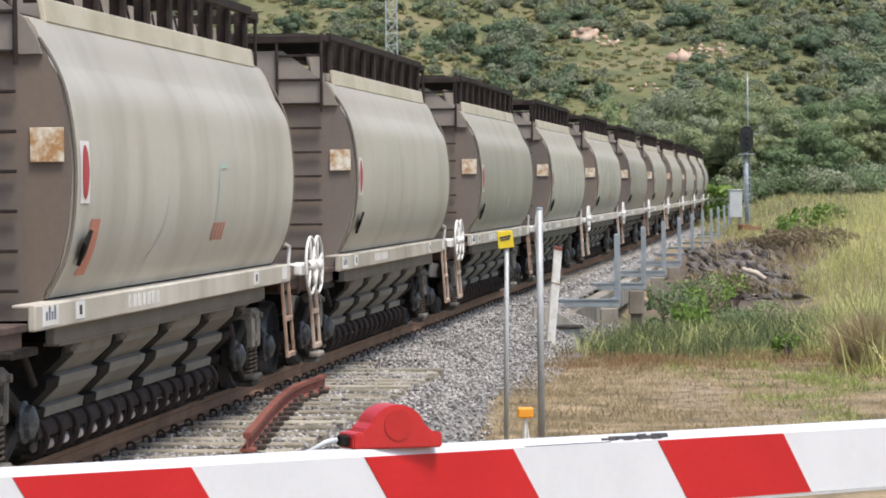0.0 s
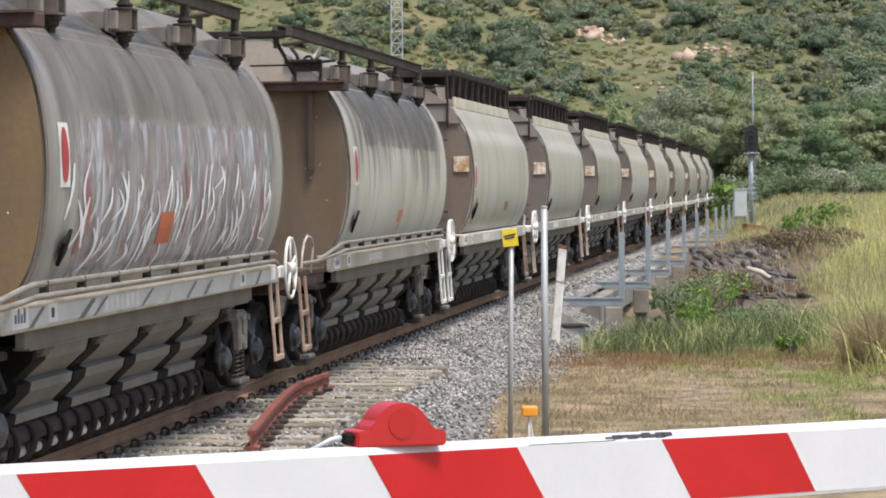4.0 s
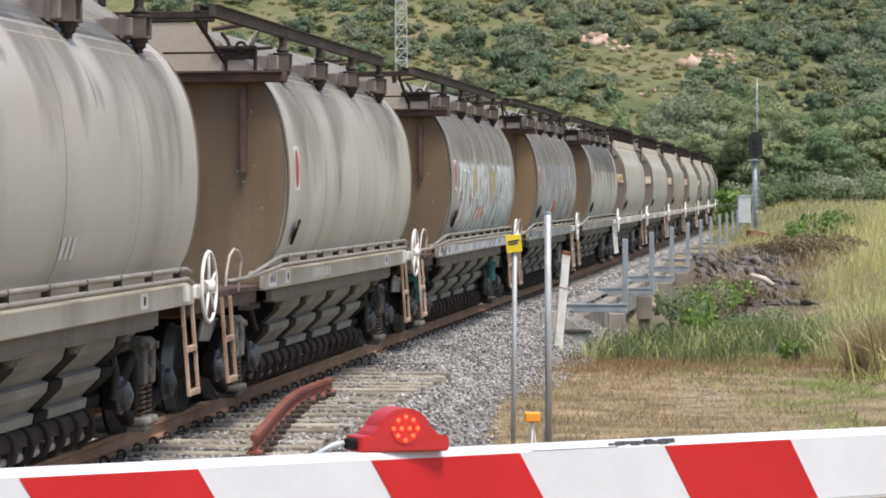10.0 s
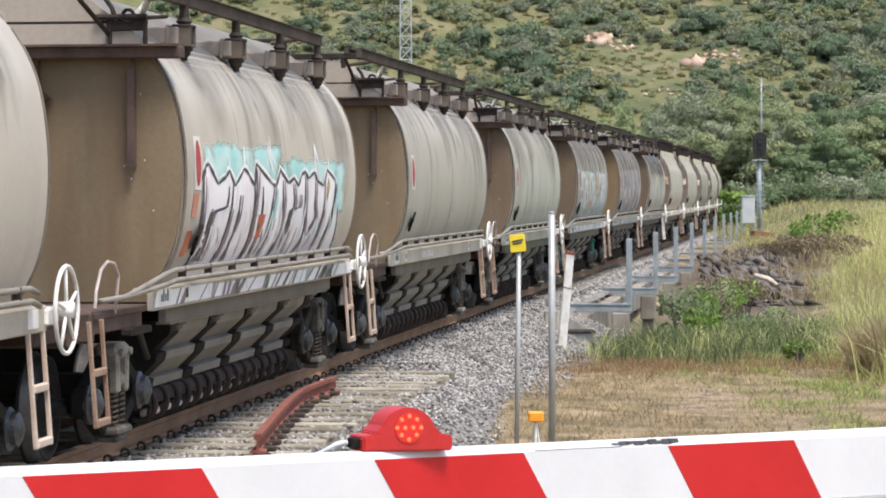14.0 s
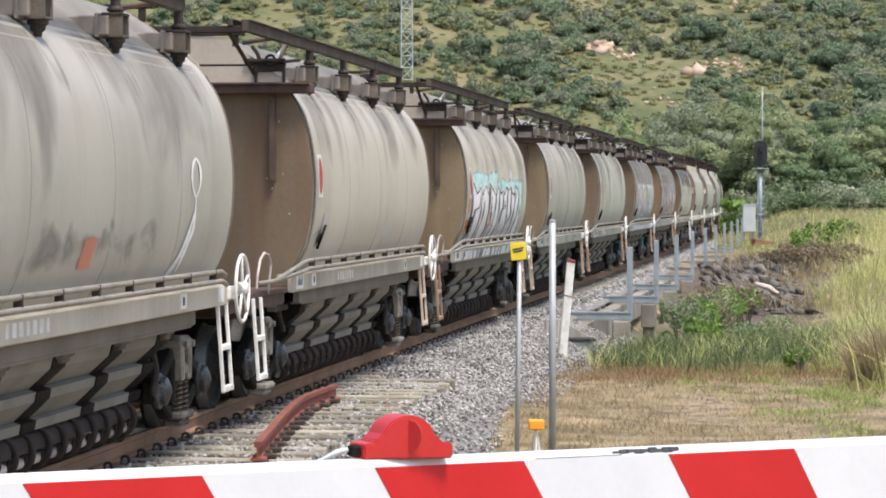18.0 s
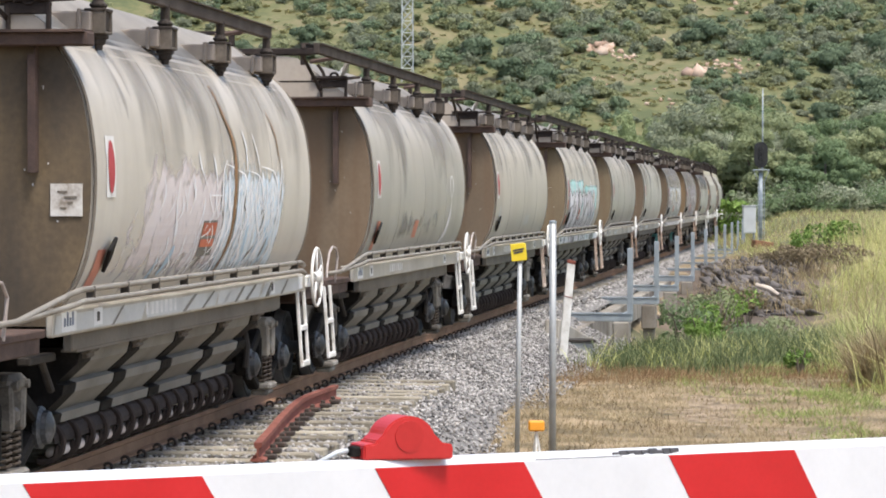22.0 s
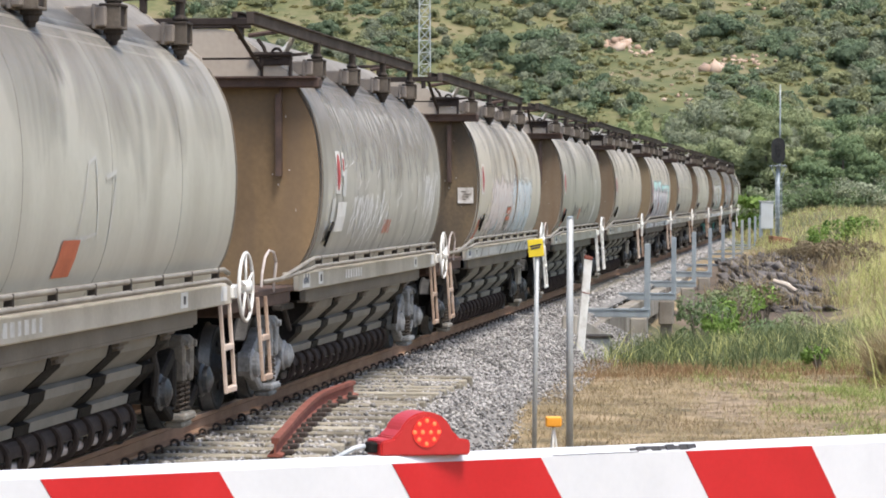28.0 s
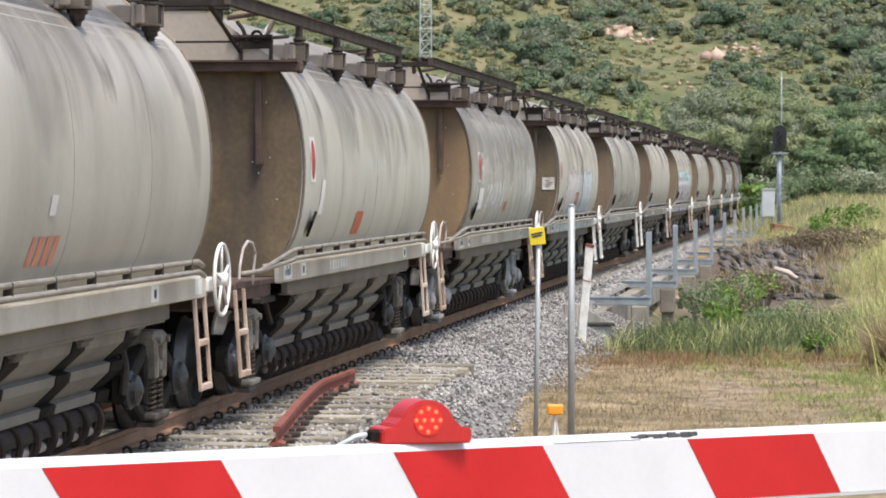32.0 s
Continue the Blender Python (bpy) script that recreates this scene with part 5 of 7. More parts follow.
        out.append([(x + rng.uniform(-0.08, 0.08), t), (x + rng.uniform(-0.12, 0.12), t - h * 0.5), (x - rng.uniform(0, 0.35), max(1.34, t - h))])
    return out


def filled(wg, tops, z0, mat, lift, label, name="graffiti_fill"):
    """An opaque coat of paint from z0 up to a ragged top line."""
    bm = bmesh.new()
    xs_ = np.arange(tops[0][0], tops[-1][0], 0.07)
    zs_ = np.interp(xs_, [p[0] for p in tops], [p[1] for p in tops])
    rows = [[bm.verts.new((x, -barrel_y(z) - lift, z)) for z in (z0 + (t - z0) * k / 8 for k in range(9))] for x, t in zip(xs_, zs_)]
    for a, b in zip(rows, rows[1:]):
        for k in range(8):
            bm.faces.new((a[k], b[k], b[k + 1], a[k + 1]))
    return part(name, bm, mat, wg, label)


def flourish(rng, x0, x1, z0, z1, n, lean=0.25, wob=0.12):
    """Tall leaning, hooked spray strokes."""
    out = []
    for i in range(n):
        x = x0 + (x1 - x0) * (i + rng.uniform(0.1, 0.9)) / n
        a, b = z0 + rng.uniform(0, 0.35) * (z1 - z0), z1 - rng.uniform(0, 0.35) * (z1 - z0)
        k = rng.choice((3, 4, 5))
        pts = [(x + lean * (q / k) + rng.uniform(-wob, wob), a + (b - a) * q / k) for q in range(k + 1)]
        if rng.random() < 0.5:
            pts.append((pts[-1][0] + rng.uniform(-0.3, 0.3), pts[-1][1] - rng.uniform(0.1, 0.3)))
        out.append(pts)
    return out


def patch(wg, x, z, w, h, mat, label, lift=0.012, skew=0.05, name="painted_patch"):
    bm = bmesh.new()
    panel(bm, x, x + w, z, z + h, lift, skew)
    return part(name, bm, mat, wg, label)


def sprayed(wg, x0, x1, z0, z1, mat, lift, label, slant=0.12, name="sprayed_paint"):
    """A patch of the barrel's near side that carries sprayed or run-down paint."""
    bm = bmesh.new()
    layer = bm.loops.layers.uv.new("UVMap")
    nx_, nz_ = max(2, int((x1 - x0) / 0.5)), max(2, int((z1 - z0) / 0.08))
    grid = [[bm.verts.new((x0 + (x1 - x0) * a / nx_ + slant * (b / nz_ - 0.5), -barrel_y(z) - lift, z)) for a in range(nx_ + 1)] for b in range(nz_ + 1) for z in (z0 + (z1 - z0) * b / nz_,)]
    for b in range(nz_):
        for a in range(nx_):
            f = bm.faces.new((grid[b][a], grid[b][a + 1], grid[b + 1][a + 1], grid[b + 1][a]))
            for lp, (p, q) in zip(f.loops, ((a, b), (a + 1, b), (a + 1, b + 1), (a, b + 1))):
                lp[layer].uv = (p / nx_, q / nz_)
    return part(name, bm, mat, wg, label)


W_ = (0.80, 0.80, 0.80)
S_GRIME = spray("hanging_grime", [(0.13, 0.12, 0.105), (0.20, 0.18, 0.155), (0.15, 0.135, 0.115)], 0.10, (11, 0.5), 0.7, 0.04, 0.9, fall=0.42, soft_=0.5)
S_GRIME_LIGHT = spray("light_hanging_grime", [(0.18, 0.165, 0.145), (0.25, 0.23, 0.20)], -0.08, (6, 0.45), 0.7, 0.04, 0.9, fall=0.42, soft_=0.5)
S_RUN = spray("grime_below_hatch", [(0.12, 0.11, 0.095), (0.20, 0.18, 0.155)], 0.10, (2.2, 0.6), 0.7, 0.3, 0.6, fall=0.45, soft_=0.6)
S_SOOT = spray("hanging_soot", [(0.07, 0.068, 0.07), (0.12, 0.115, 0.11), (0.09, 0.086, 0.084)], 0.45, (9, 0.6), 0.7, 0.06, 0.8, fall=0.55, soft_=0.5)
S_SMUDGE = spray("broad_smudge", [(0.20, 0.19, 0.17), (0.28, 0.265, 0.24)], 0.6, (7, 0.9), 0.7, 0.3, 0.6, soft_=0.4)
S_PALE = spray("pale_runs", [(0.56, 0.55, 0.52), (0.44, 0.43, 0.40), (0.62, 0.61, 0.58)], 0.16, (26, 1.0), 0.6, 0.2, 0.4)
S_DRIP = spray("pale_drips", [(0.50, 0.48, 0.44), (0.36, 0.34, 0.31), (0.58, 0.56, 0.52)], 0.12, (60, 1.6), 0.6, 0.1, 0.5, fall=0.3, soft_=0.25)
S_WASH = spray("washed_out_graffiti", [(0.26, 0.265, 0.26), (0.76, 0.78, 0.77), (0.52, 0.60, 0.57), (0.36, 0.355, 0.37), (0.84, 0.85, 0.86), (0.48, 0.54, 0.52)], 0.82, (30, 2.4), 0.5, 0.07, 1.6, soft_=0.3)
S_WASH_B = spray("faded_white_graffiti", [(0.17, 0.17, 0.175), (0.46, 0.46, 0.49), (0.34, 0.24, 0.245), (0.62, 0.62, 0.65), (0.27, 0.285, 0.32), (0.78, 0.78, 0.80)], 0.75, (24, 1.3), 0.5, 0.07, 1.2, soft_=0.4)
S_PINK = spray("pink_graffiti", [(0.58, 0.50, 0.49), (0.68, 0.62, 0.61), (0.54, 0.46, 0.45)], 0.9, (9, 2.2), 0.5, 0.2, 1.2)
S_BLUE = spray("blue_white_graffiti", [(0.46, 0.54, 0.60), W_, (0.52, 0.66, 0.76), W_, (0.40, 0.46, 0.50), (0.60, 0.71, 0.78)], 0.85, (18, 2.2), 0.5, 0.12, 2.0)
S_OCHRE = spray("ochre_graffiti", [(0.30, 0.21, 0.09), (0.50, 0.38, 0.15), (0.62, 0.60, 0.52), (0.42, 0.30, 0.10)], 0.75, (9, 1.6), 0.5, 0.16, 1.2, soft_=0.3)
S_TEAL = spray("teal_cloud", [(0.28, 0.62, 0.60), (0.44, 0.68, 0.66), (0.62, 0.78, 0.76)], 1.0, (5, 1.0), 0.55, 0.10, 0.6, soft_=0.3)
P_FILL = shade("lilac_white_fill", (0.88, 0.85, 0.875), (0.79, 0.72, 0.77), (0.92, 0.92, 0.92), 0.5, 0, 0.8, 6, 0.0, 0.4, stretch=(2.0, 1, 0.7))
P_PURPLE = paint("dull_purple_spray", (0.24, 0.185, 0.225))


def scrawl(wg, x, z, n, mat=P_CHALK, h=0.16, w=0.12):
    """Stencilled characters too faint to read, as bars."""
    for i in range(n):
        ww = w * random.uniform(0.6, 1.0)
        patch(wg, x, z, ww, h, mat, "faded stencilled marking", 0.009, 0.02, "stencil_mark")
        x += ww + 0.06


def dress(j, wg):
    rng = random.Random(100 + j)
    if j <= 10:      # grime runs from the hatches
        sprayed(wg, B0 + 0.1, B1 - 0.05, 1.7, 3.43, S_GRIME if j in (10, 9, 8) else S_GRIME_LIGHT, 0.003, "dark grime hanging down from the roof", 0.0, "grime_stain")
        for x in (-8.5, -6.2, -3.9, -1.6):
            sprayed(wg, x - 0.25, x + 0.4, rng.uniform(2.2, 2.7), 3.42, S_RUN, 0.0045, "dark grime run below a hatch", -0.1, "grime_run")
    if j in (5, 8, 9, 2):      # overspray on the sill
        a_ = -10.45
        while a_ < -1.2:
            w_ = rng.uniform(1.8, 3.2)
            bm = bmesh.new()
            lo, hi = 1.115 + rng.uniform(0, 0.015), 1.262 - rng.uniform(0, 0.02)
            vs = [bm.verts.new(v) for v in ((a_, -1.3035, lo), (a_ + w_, -1.3035, lo), (a_ + w_ + rng.uniform(0.05, 0.25), -1.3035, hi), (a_ + rng.uniform(0.05, 0.2), -1.3035, hi))]
            bm.faces.new(vs)
            part("sill_overspray", bm, (P_WHITE, P_FILL, P_WHITE)[rng.randrange(3)] if j in (5, 8) else P_CHALK, wg, "pale graffiti overspray along the sill")
            a_ += w_ + rng.uniform(0.03, 0.3)
        for k in range(34 if j == 5 else 14):
            x, w_, lean_ = rng.uniform(-10.3, -1.3), rng.uniform(0.05, 0.22), rng.uniform(0.1, 0.5)
            bm = bmesh.new()
            vs = [bm.verts.new((x + q, -1.3055, z)) for q, z in ((0, 1.118), (w_, 1.118), (w_ + lean_, 1.25), (lean_ + w_ * 0.3, 1.255))]
            bm.faces.new(vs)
            part("sill_stroke", bm, (P_BLACK, P_PURPLE, P_DARK, P_MINT)[rng.randrange(4)] if j == 5 else (P_CHALK, P_DARK)[k % 2], wg, "dark graffiti stroke running over the sill")
    if j == 5:
        sprayed(wg, -9.05, -5.2, 1.9, 2.54, S_TEAL, 0.0045, "teal sprayed cloud", 0.0)
        sprayed(wg, -5.5, -1.2, 1.8, 2.44, S_TEAL, 0.0050, "teal sprayed cloud", 0.0)
        near_ = [(-9.0, 2.18), (-8.92, 2.29), (-8.78, 2.32), (-8.38, 2.14), (-8.01, 2.21), (-7.88, 2.27), (-7.62, 2.12), (-7.18, 2.29), (-6.97, 2.23), (-6.68, 2.12), (-6.62, 2.34), (-5.83, 2.15), (-5.59, 2.12)]
        far_ = [(-5.59, 2.12), (-5.38, 2.29), (-4.91, 2.15), (-4.6, 2.21), (-4.34, 2.12), (-4.2, 2.24), (-3.93, 2.28), (-3.77, 2.2), (-3.38, 2.28), (-3.24, 2.19), (-2.81, 2.13), (-2.59, 2.31), (-2.03, 2.19), (-1.7, 1.75), (-1.5, 1.4)]
        filled(wg, [(x, z + 0.012) for x, z in near_ + far_[1:]], 1.33, P_FILL, 0.0062, "pale lilac and white graffiti fill")
        for q in (near_, far_):
            for a_, b_ in zip(q, q[1:]):
                brush(wg, [[(a_[0], a_[1] + 0.04), (b_[0], b_[1] + 0.04)]], 0.028, P_WHITE, 0.0085, "white graffiti rim", "graffiti_rim")
                brush(wg, [[a_, b_]], 0.026, P_BLACK, 0.0098, "black graffiti outline", "graffiti_outline")
        stems = [[(-8.98, 2.2), (-8.95, 1.88), (-8.97, 1.59), (-9.02, 1.39)], [(-7.7, 2.17), (-7.73, 1.91), (-7.93, 1.56), (-8.06, 1.37)], [(-7.88, 2.12), (-7.95, 1.94), (-8.47, 1.89), (-8.57, 1.77), (-8.58, 1.45)],
                 [(-6.68, 2.12), (-6.63, 1.85), (-6.71, 1.53), (-6.91, 1.37)], [(-6.55, 2.28), (-6.6, 2.01), (-6.67, 1.8), (-6.67, 1.38)], [(-7.34, 2.04), (-7.4, 1.81), (-7.63, 1.6), (-7.59, 1.38)], [(-8.55, 1.92), (-8.69, 1.77), (-8.8, 1.45)]]
        bars = [[(-6.26, 2.12), (-6.23, 1.85), (-6.39, 1.63), (-6.38, 1.38)], [(-5.68, 2.12), (-5.76, 1.85), (-5.89, 1.57), (-5.96, 1.38)], [(-5.23, 2.18), (-5.15, 1.84), (-5.27, 1.5), (-5.46, 1.38)], [(-4.66, 2.15), (-4.53, 1.95), (-4.72, 1.78), (-4.6, 1.38)],
                [(-4.24, 2.04), (-4.25, 1.92), (-4.73, 1.87), (-4.82, 1.72), (-5.02, 1.5)], [(-3.94, 2.24), (-3.9, 1.89), (-3.74, 1.65), (-4.09, 1.37)]]
        ends = [[(-3.32, 2.25), (-3.31, 1.94), (-3.2, 1.79), (-3.63, 1.59), (-3.73, 1.36)], [(-2.7, 2.19), (-2.7, 1.88), (-2.84, 1.64), (-2.99, 1.36)], [(-2.03, 2.16), (-2.1, 1.88), (-2.35, 1.57), (-2.34, 1.36)]]
        for q in (stems, bars, ends):
            brush(wg, shifted(q, 0.12, 0.0, 0.5), 0.024, P_PURPLE, 0.0068, "dull purple graffiti shade")
            brush(wg, q, 0.024, P_BLACK, 0.0104, "black graffiti stroke")
            brush(wg, shifted(q, 0.21, -0.03, 0.3), 0.016, P_WHITE, 0.0124, "white graffiti highlight")
        brush(wg, wisps(rng, -6.6, -2.4, 1.33, 1.95, 12, (0.2, 0.45)), 0.014, P_PURPLE, 0.0076, "dull purple graffiti shade")
        brush(wg, wisps(rng, -9.0, -1.9, 1.33, 2.0, 24, (0.2, 0.5)), 0.02, P_WHITE, 0.0128, "white graffiti highlight")
        brush(wg, [[(-5.81, 2.62), (-5.83, 2.45), (-5.59, 2.29)], [(-5.95, 2.55), (-5.9, 2.4), (-5.75, 2.25)], [(-7.16, 2.49), (-7.18, 2.29)], [(-7.9, 2.42), (-7.88, 2.27)], [(-3.28, 2.58), (-3.15, 2.37), (-3.02, 2.13)], [(-3.3, 2.58), (-3.34, 2.3)], [(-2.5, 2.46), (-2.5, 2.3)]], 0.018, P_WHITE, 0.0080, "white graffiti spike")
        brush(wg, [[(-5.5, 2.1), (-5.55, 1.9), (-5.7, 1.7)], [(-3.05, 1.75), (-3.1, 1.6)], [(-1.9, 2.1), (-2.0, 1.8), (-2.1, 1.6)]], 0.04, P_TEAL, 0.0112, "teal graffiti stroke")
        brush(wg, [[(-2.5, 2.22), (-2.5, 2.1), (-2.55, 1.98)]], 0.04, P_OCHRE, 0.0112, "ochre graffiti stroke")
        patch(wg, -6.52, 1.63, 0.42, 0.22, M_ORANGE, "orange hazard patch", 0.014)
        patch(wg, B0 + 0.25, 1.86, 0.2, 0.2, P_SALMON, "salmon painted patch", 0.009)
        patch(wg, B0 + 0.15, 1.52, 0.2, 0.22, M_ORANGE, "orange painted patch", 0.009)
    elif j == 8:
        sprayed(wg, -9.2, -0.8, 1.30, 2.62, S_WASH, 0.0045, "washed-out white and mint graffiti")
        brush(wg, wisps(rng, -8.9, -1.2, 1.34, 1.9, 26, (0.25, 0.5)), 0.05, P_MINT, 0.0058, "mint graffiti stroke")
        brush(wg, wisps(rng, -8.0, -1.2, 1.34, 2.45, 22, (0.3, 0.6)), 0.03, P_CHALK, 0.0062, "grey graffiti stroke")
        sprayed(wg, -7.25, -6.2, 1.8, 2.55, S_OCHRE, 0.0066, "soft ochre graffiti letter")
        sprayed(wg, -4.75, -3.3, 1.8, 2.55, S_OCHRE, 0.0066, "soft ochre graffiti letter")
        brush(wg, [[(-6.98, 2.44), (-6.96, 2.23), (-6.98, 2.04)], [(-6.62, 2.45), (-6.53, 2.26)], [(-6.8, 2.44), (-6.75, 2.3)], [(-6.9, 2.02), (-6.77, 1.87), (-6.45, 2.02)], [(-6.6, 2.02), (-6.62, 1.88)]], 0.03, P_OCHRE, 0.0072, "ochre graffiti stroke")
        brush(wg, [[(-4.5, 2.46), (-4.38, 2.2), (-4.4, 1.96)], [(-4.2, 2.46), (-4.1, 2.2), (-4.15, 1.9)], [(-3.94, 2.47), (-3.83, 2.25), (-3.87, 1.93)], [(-3.63, 2.47), (-3.6, 2.25), (-3.67, 1.95)]], 0.024, P_OCHRE, 0.0072, "ochre graffiti stroke")
        brush(wg, [[(-8.75, 2.26), (-8.65, 1.95), (-8.62, 1.71), (-8.68, 1.36)], [(-8.44, 2.1), (-8.25, 1.94), (-8.22, 1.66), (-8.53, 1.42)], [(-8.19, 1.8), (-8.16, 1.66)], [(-7.25, 2.0), (-7.14, 1.83)]], 0.042, P_MAROON, 0.0085, "maroon graffiti stroke")
        brush(wg, [[(-8.39, 1.42), (-7.79, 1.44)]], 0.08, P_MAROON, 0.0085, "maroon graffiti stroke")
        brush(wg, [[(-8.65, 2.5), (-8.63, 2.34), (-8.74, 2.06), (-8.77, 1.83), (-8.92, 1.45)], [(-8.61, 2.5), (-8.33, 2.34), (-8.22, 2.1), (-8.23, 1.9), (-8.54, 1.63), (-8.61, 1.42)], [(-8.36, 2.55), (-8.23, 2.42), (-7.76, 2.39)],
                   [(-7.66, 2.43), (-7.69, 2.06), (-7.46, 1.87)], [(-7.58, 2.41), (-7.36, 2.31), (-7.41, 2.1)], [(-7.15, 2.44), (-7.1, 2.23), (-7.07, 1.89), (-7.19, 1.64), (-7.53, 1.4)], [(-6.37, 2.45), (-6.34, 2.23), (-6.36, 1.93)]], 0.024, P_WHITE, 0.0100, "white graffiti stroke")
        brush(wg, [[(-6.22, 2.5), (-6.0, 2.28)], [(-5.55, 2.47), (-5.45, 2.24), (-5.48, 2.01)], [(-4.93, 2.48), (-4.82, 2.24), (-4.79, 1.87), (-5.05, 1.59)], [(-2.23, 2.41), (-2.14, 2.21), (-2.38, 1.79), (-2.94, 1.54)], [(-1.87, 2.26), (-1.78, 2.0), (-2.2, 1.63), (-2.28, 1.43)],
                   [(-2.48, 2.44), (-2.64, 2.05), (-2.97, 1.75), (-3.32, 1.4)]], 0.024, P_WHITE, 0.0104, "white graffiti stroke")
        brush(wg, wisps(rng, -8.6, -1.1, 1.33, 2.1, 60, (0.15, 0.45)), 0.017, P_WHITE, 0.0108, "thin white graffiti stroke")
        brush(wg, [[(-8.32, 2.36), (-8.26, 2.14)], [(-6.95, 1.89), (-7.14, 1.68), (-7.18, 1.47)], [(-5.15, 1.96), (-4.83, 1.82), (-4.77, 1.45)], [(-6.15, 1.97), (-6.46, 1.71), (-6.52, 1.42)], [(-2.93, 1.85), (-3.11, 1.65), (-3.5, 1.38)], [(-7.67, 1.81), (-7.82, 1.61), (-7.92, 1.42)]], 0.018, P_DARK, 0.0094, "dark graffiti stroke")
        patch(wg, -6.05, 1.62, 0.45, 0.2, P_SALMON, "salmon painted patch", 0.0135)
        brush(wg, [[(-5.44, 1.83), (-5.43, 1.62)]], 0.06, P_SALMON, 0.0125, "salmon graffiti stroke")
    elif j == 9:
        sprayed(wg, -9.1, -0.9, 1.34, 2.75, S_WASH_B, 0.0045, "faded white and maroon graffiti")
        brush(wg, wisps(rng, -9.0, -1.2, 1.36, 2.3, 48, (0.15, 0.45)), 0.018, P_WHITE, 0.0085, "white graffiti stroke")
        brush(wg, wisps(rng, -8.6, -1.4, 1.36, 2.2, 10, (0.2, 0.5)), 0.024, P_CHALK, 0.0065, "faded grey graffiti stroke")
        brush(wg, [[(-1.5, 1.9), (-1.25, 2.05), (-1.3, 1.8), (-1.55, 1.6), (-1.2, 1.55), (-1.3, 1.4)], [(-2.9, 1.9), (-2.8, 1.7), (-2.95, 1.5)], [(-7.5, 2.2), (-7.3, 2.0), (-7.5, 1.7)]], 0.02, P_WHITE, 0.0092, "white graffiti stroke")
        brush(wg, [[(-5.2, 2.3), (-5.05, 2.0), (-5.1, 1.7)], [(-8.6, 2.2), (-8.5, 1.9), (-8.7, 1.6)], [(-1.7, 2.1), (-1.6, 1.8), (-1.8, 1.5)]], 0.04, P_MAROON, 0.0075, "maroon graffiti stroke")
        patch(wg, -6.1, 1.62, 0.5, 0.26, M_ORANGE, "orange hazard patch", 0.012)
    elif j == 2:
        sprayed(wg, -8.6, -4.0, 1.30, 2.5, S_PINK, 0.0045, "pale pink graffiti fill", 0.9)
        sprayed(wg, -5.3, -2.0, 1.32, 2.45, S_BLUE, 0.0060, "pale blue and white graffiti")
        brush(wg, [[(-6.05, 2.49), (-5.99, 2.35), (-5.76, 2.19)], [(-5.46, 2.48), (-5.39, 2.32), (-5.34, 2.13)], [(-4.08, 2.73), (-3.95, 2.56), (-4.0, 2.34)], [(-3.58, 2.7), (-3.44, 2.52), (-3.35, 2.34)], [(-2.2, 2.48), (-2.26, 2.31), (-2.44, 1.98)], [(-5.67, 2.13), (-5.61, 2.05), (-5.47, 1.95)], [(-5.62, 2.11), (-5.12, 2.11)], [(-4.88, 2.43), (-5.09, 2.28), (-5.12, 1.82)]], 0.013, P_WHITE, 0.0095, "white graffiti stroke")
        brush(wg, [[(-4.9, 2.39), (-4.46, 2.35), (-4.04, 2.27), (-4.17, 2.03), (-4.21, 1.9), (-4.59, 1.6)], [(-3.9, 2.34), (-3.42, 2.3), (-3.22, 2.16), (-3.22, 1.98)], [(-3.78, 2.25), (-3.8, 1.94)], [(-3.52, 2.21), (-3.54, 1.98), (-3.24, 1.75), (-3.03, 1.89), (-3.04, 2.07)], [(-3.3, 2.39), (-2.68, 2.35), (-2.48, 2.21)], [(-3.93, 1.89), (-4.09, 1.72), (-3.97, 1.45)]], 0.014, P_WHITE, 0.0098, "white graffiti stroke")
        brush(wg, [[(-2.86, 1.79), (-3.23, 1.57), (-3.36, 1.42)], [(-4.16, 1.45), (-4.0, 1.54)], [(-5.31, 1.45), (-5.0, 1.73), (-4.94, 1.9)], [(-5.53, 1.45), (-5.07, 1.57)], [(-4.82, 2.33), (-4.82, 2.07), (-4.71, 1.9), (-4.87, 1.69), (-5.05, 1.42)], [(-6.9, 1.7), (-6.9, 1.9)]], 0.016, P_WHITE, 0.0098, "white graffiti stroke")
        brush(wg, wisps(rng, -7.4, -2.4, 1.36, 2.3, 60, (0.12, 0.4)), 0.009, P_WHITE, 0.0102, "thin white graffiti stroke")
        brush(wg, [[(-4.0, 2.29), (-4.08, 2.03), (-3.95, 1.94)], [(-3.17, 2.12), (-3.13, 1.89), (-3.3, 1.71)], [(-5.17, 2.11), (-5.02, 1.9)], [(-3.4, 1.62), (-3.67, 1.49)], [(-2.78, 1.7), (-2.93, 1.51)], [(-5.87, 1.47), (-5.61, 1.6)]], 0.016, P_DARK, 0.0086, "dark graffiti stroke")
        brush(wg, [[(-3.81, 1.85), (-3.85, 1.67), (-3.77, 1.45)], [(-3.2, 1.7), (-3.33, 1.5)], [(-3.11, 1.84), (-2.72, 1.65), (-3.04, 1.42)], [(-6.84, 1.69), (-6.94, 1.58), (-7.14, 1.45)], [(-7.3, 1.6), (-7.5, 1.4)]], 0.03, P_BLUE, 0.0078, "pale blue graffiti stroke")
        run_ = [(-4.85, 3.1), (-4.78, 2.84), (-4.64, 2.72), (-4.51, 2.55), (-4.52, 2.33), (-4.55, 2.07), (-4.59, 1.77), (-4.71, 1.56), (-4.85, 1.38)]
        brush(wg, [run_], 0.026, P_RUST, 0.0126, "rust run down the barrel", "rust_run")
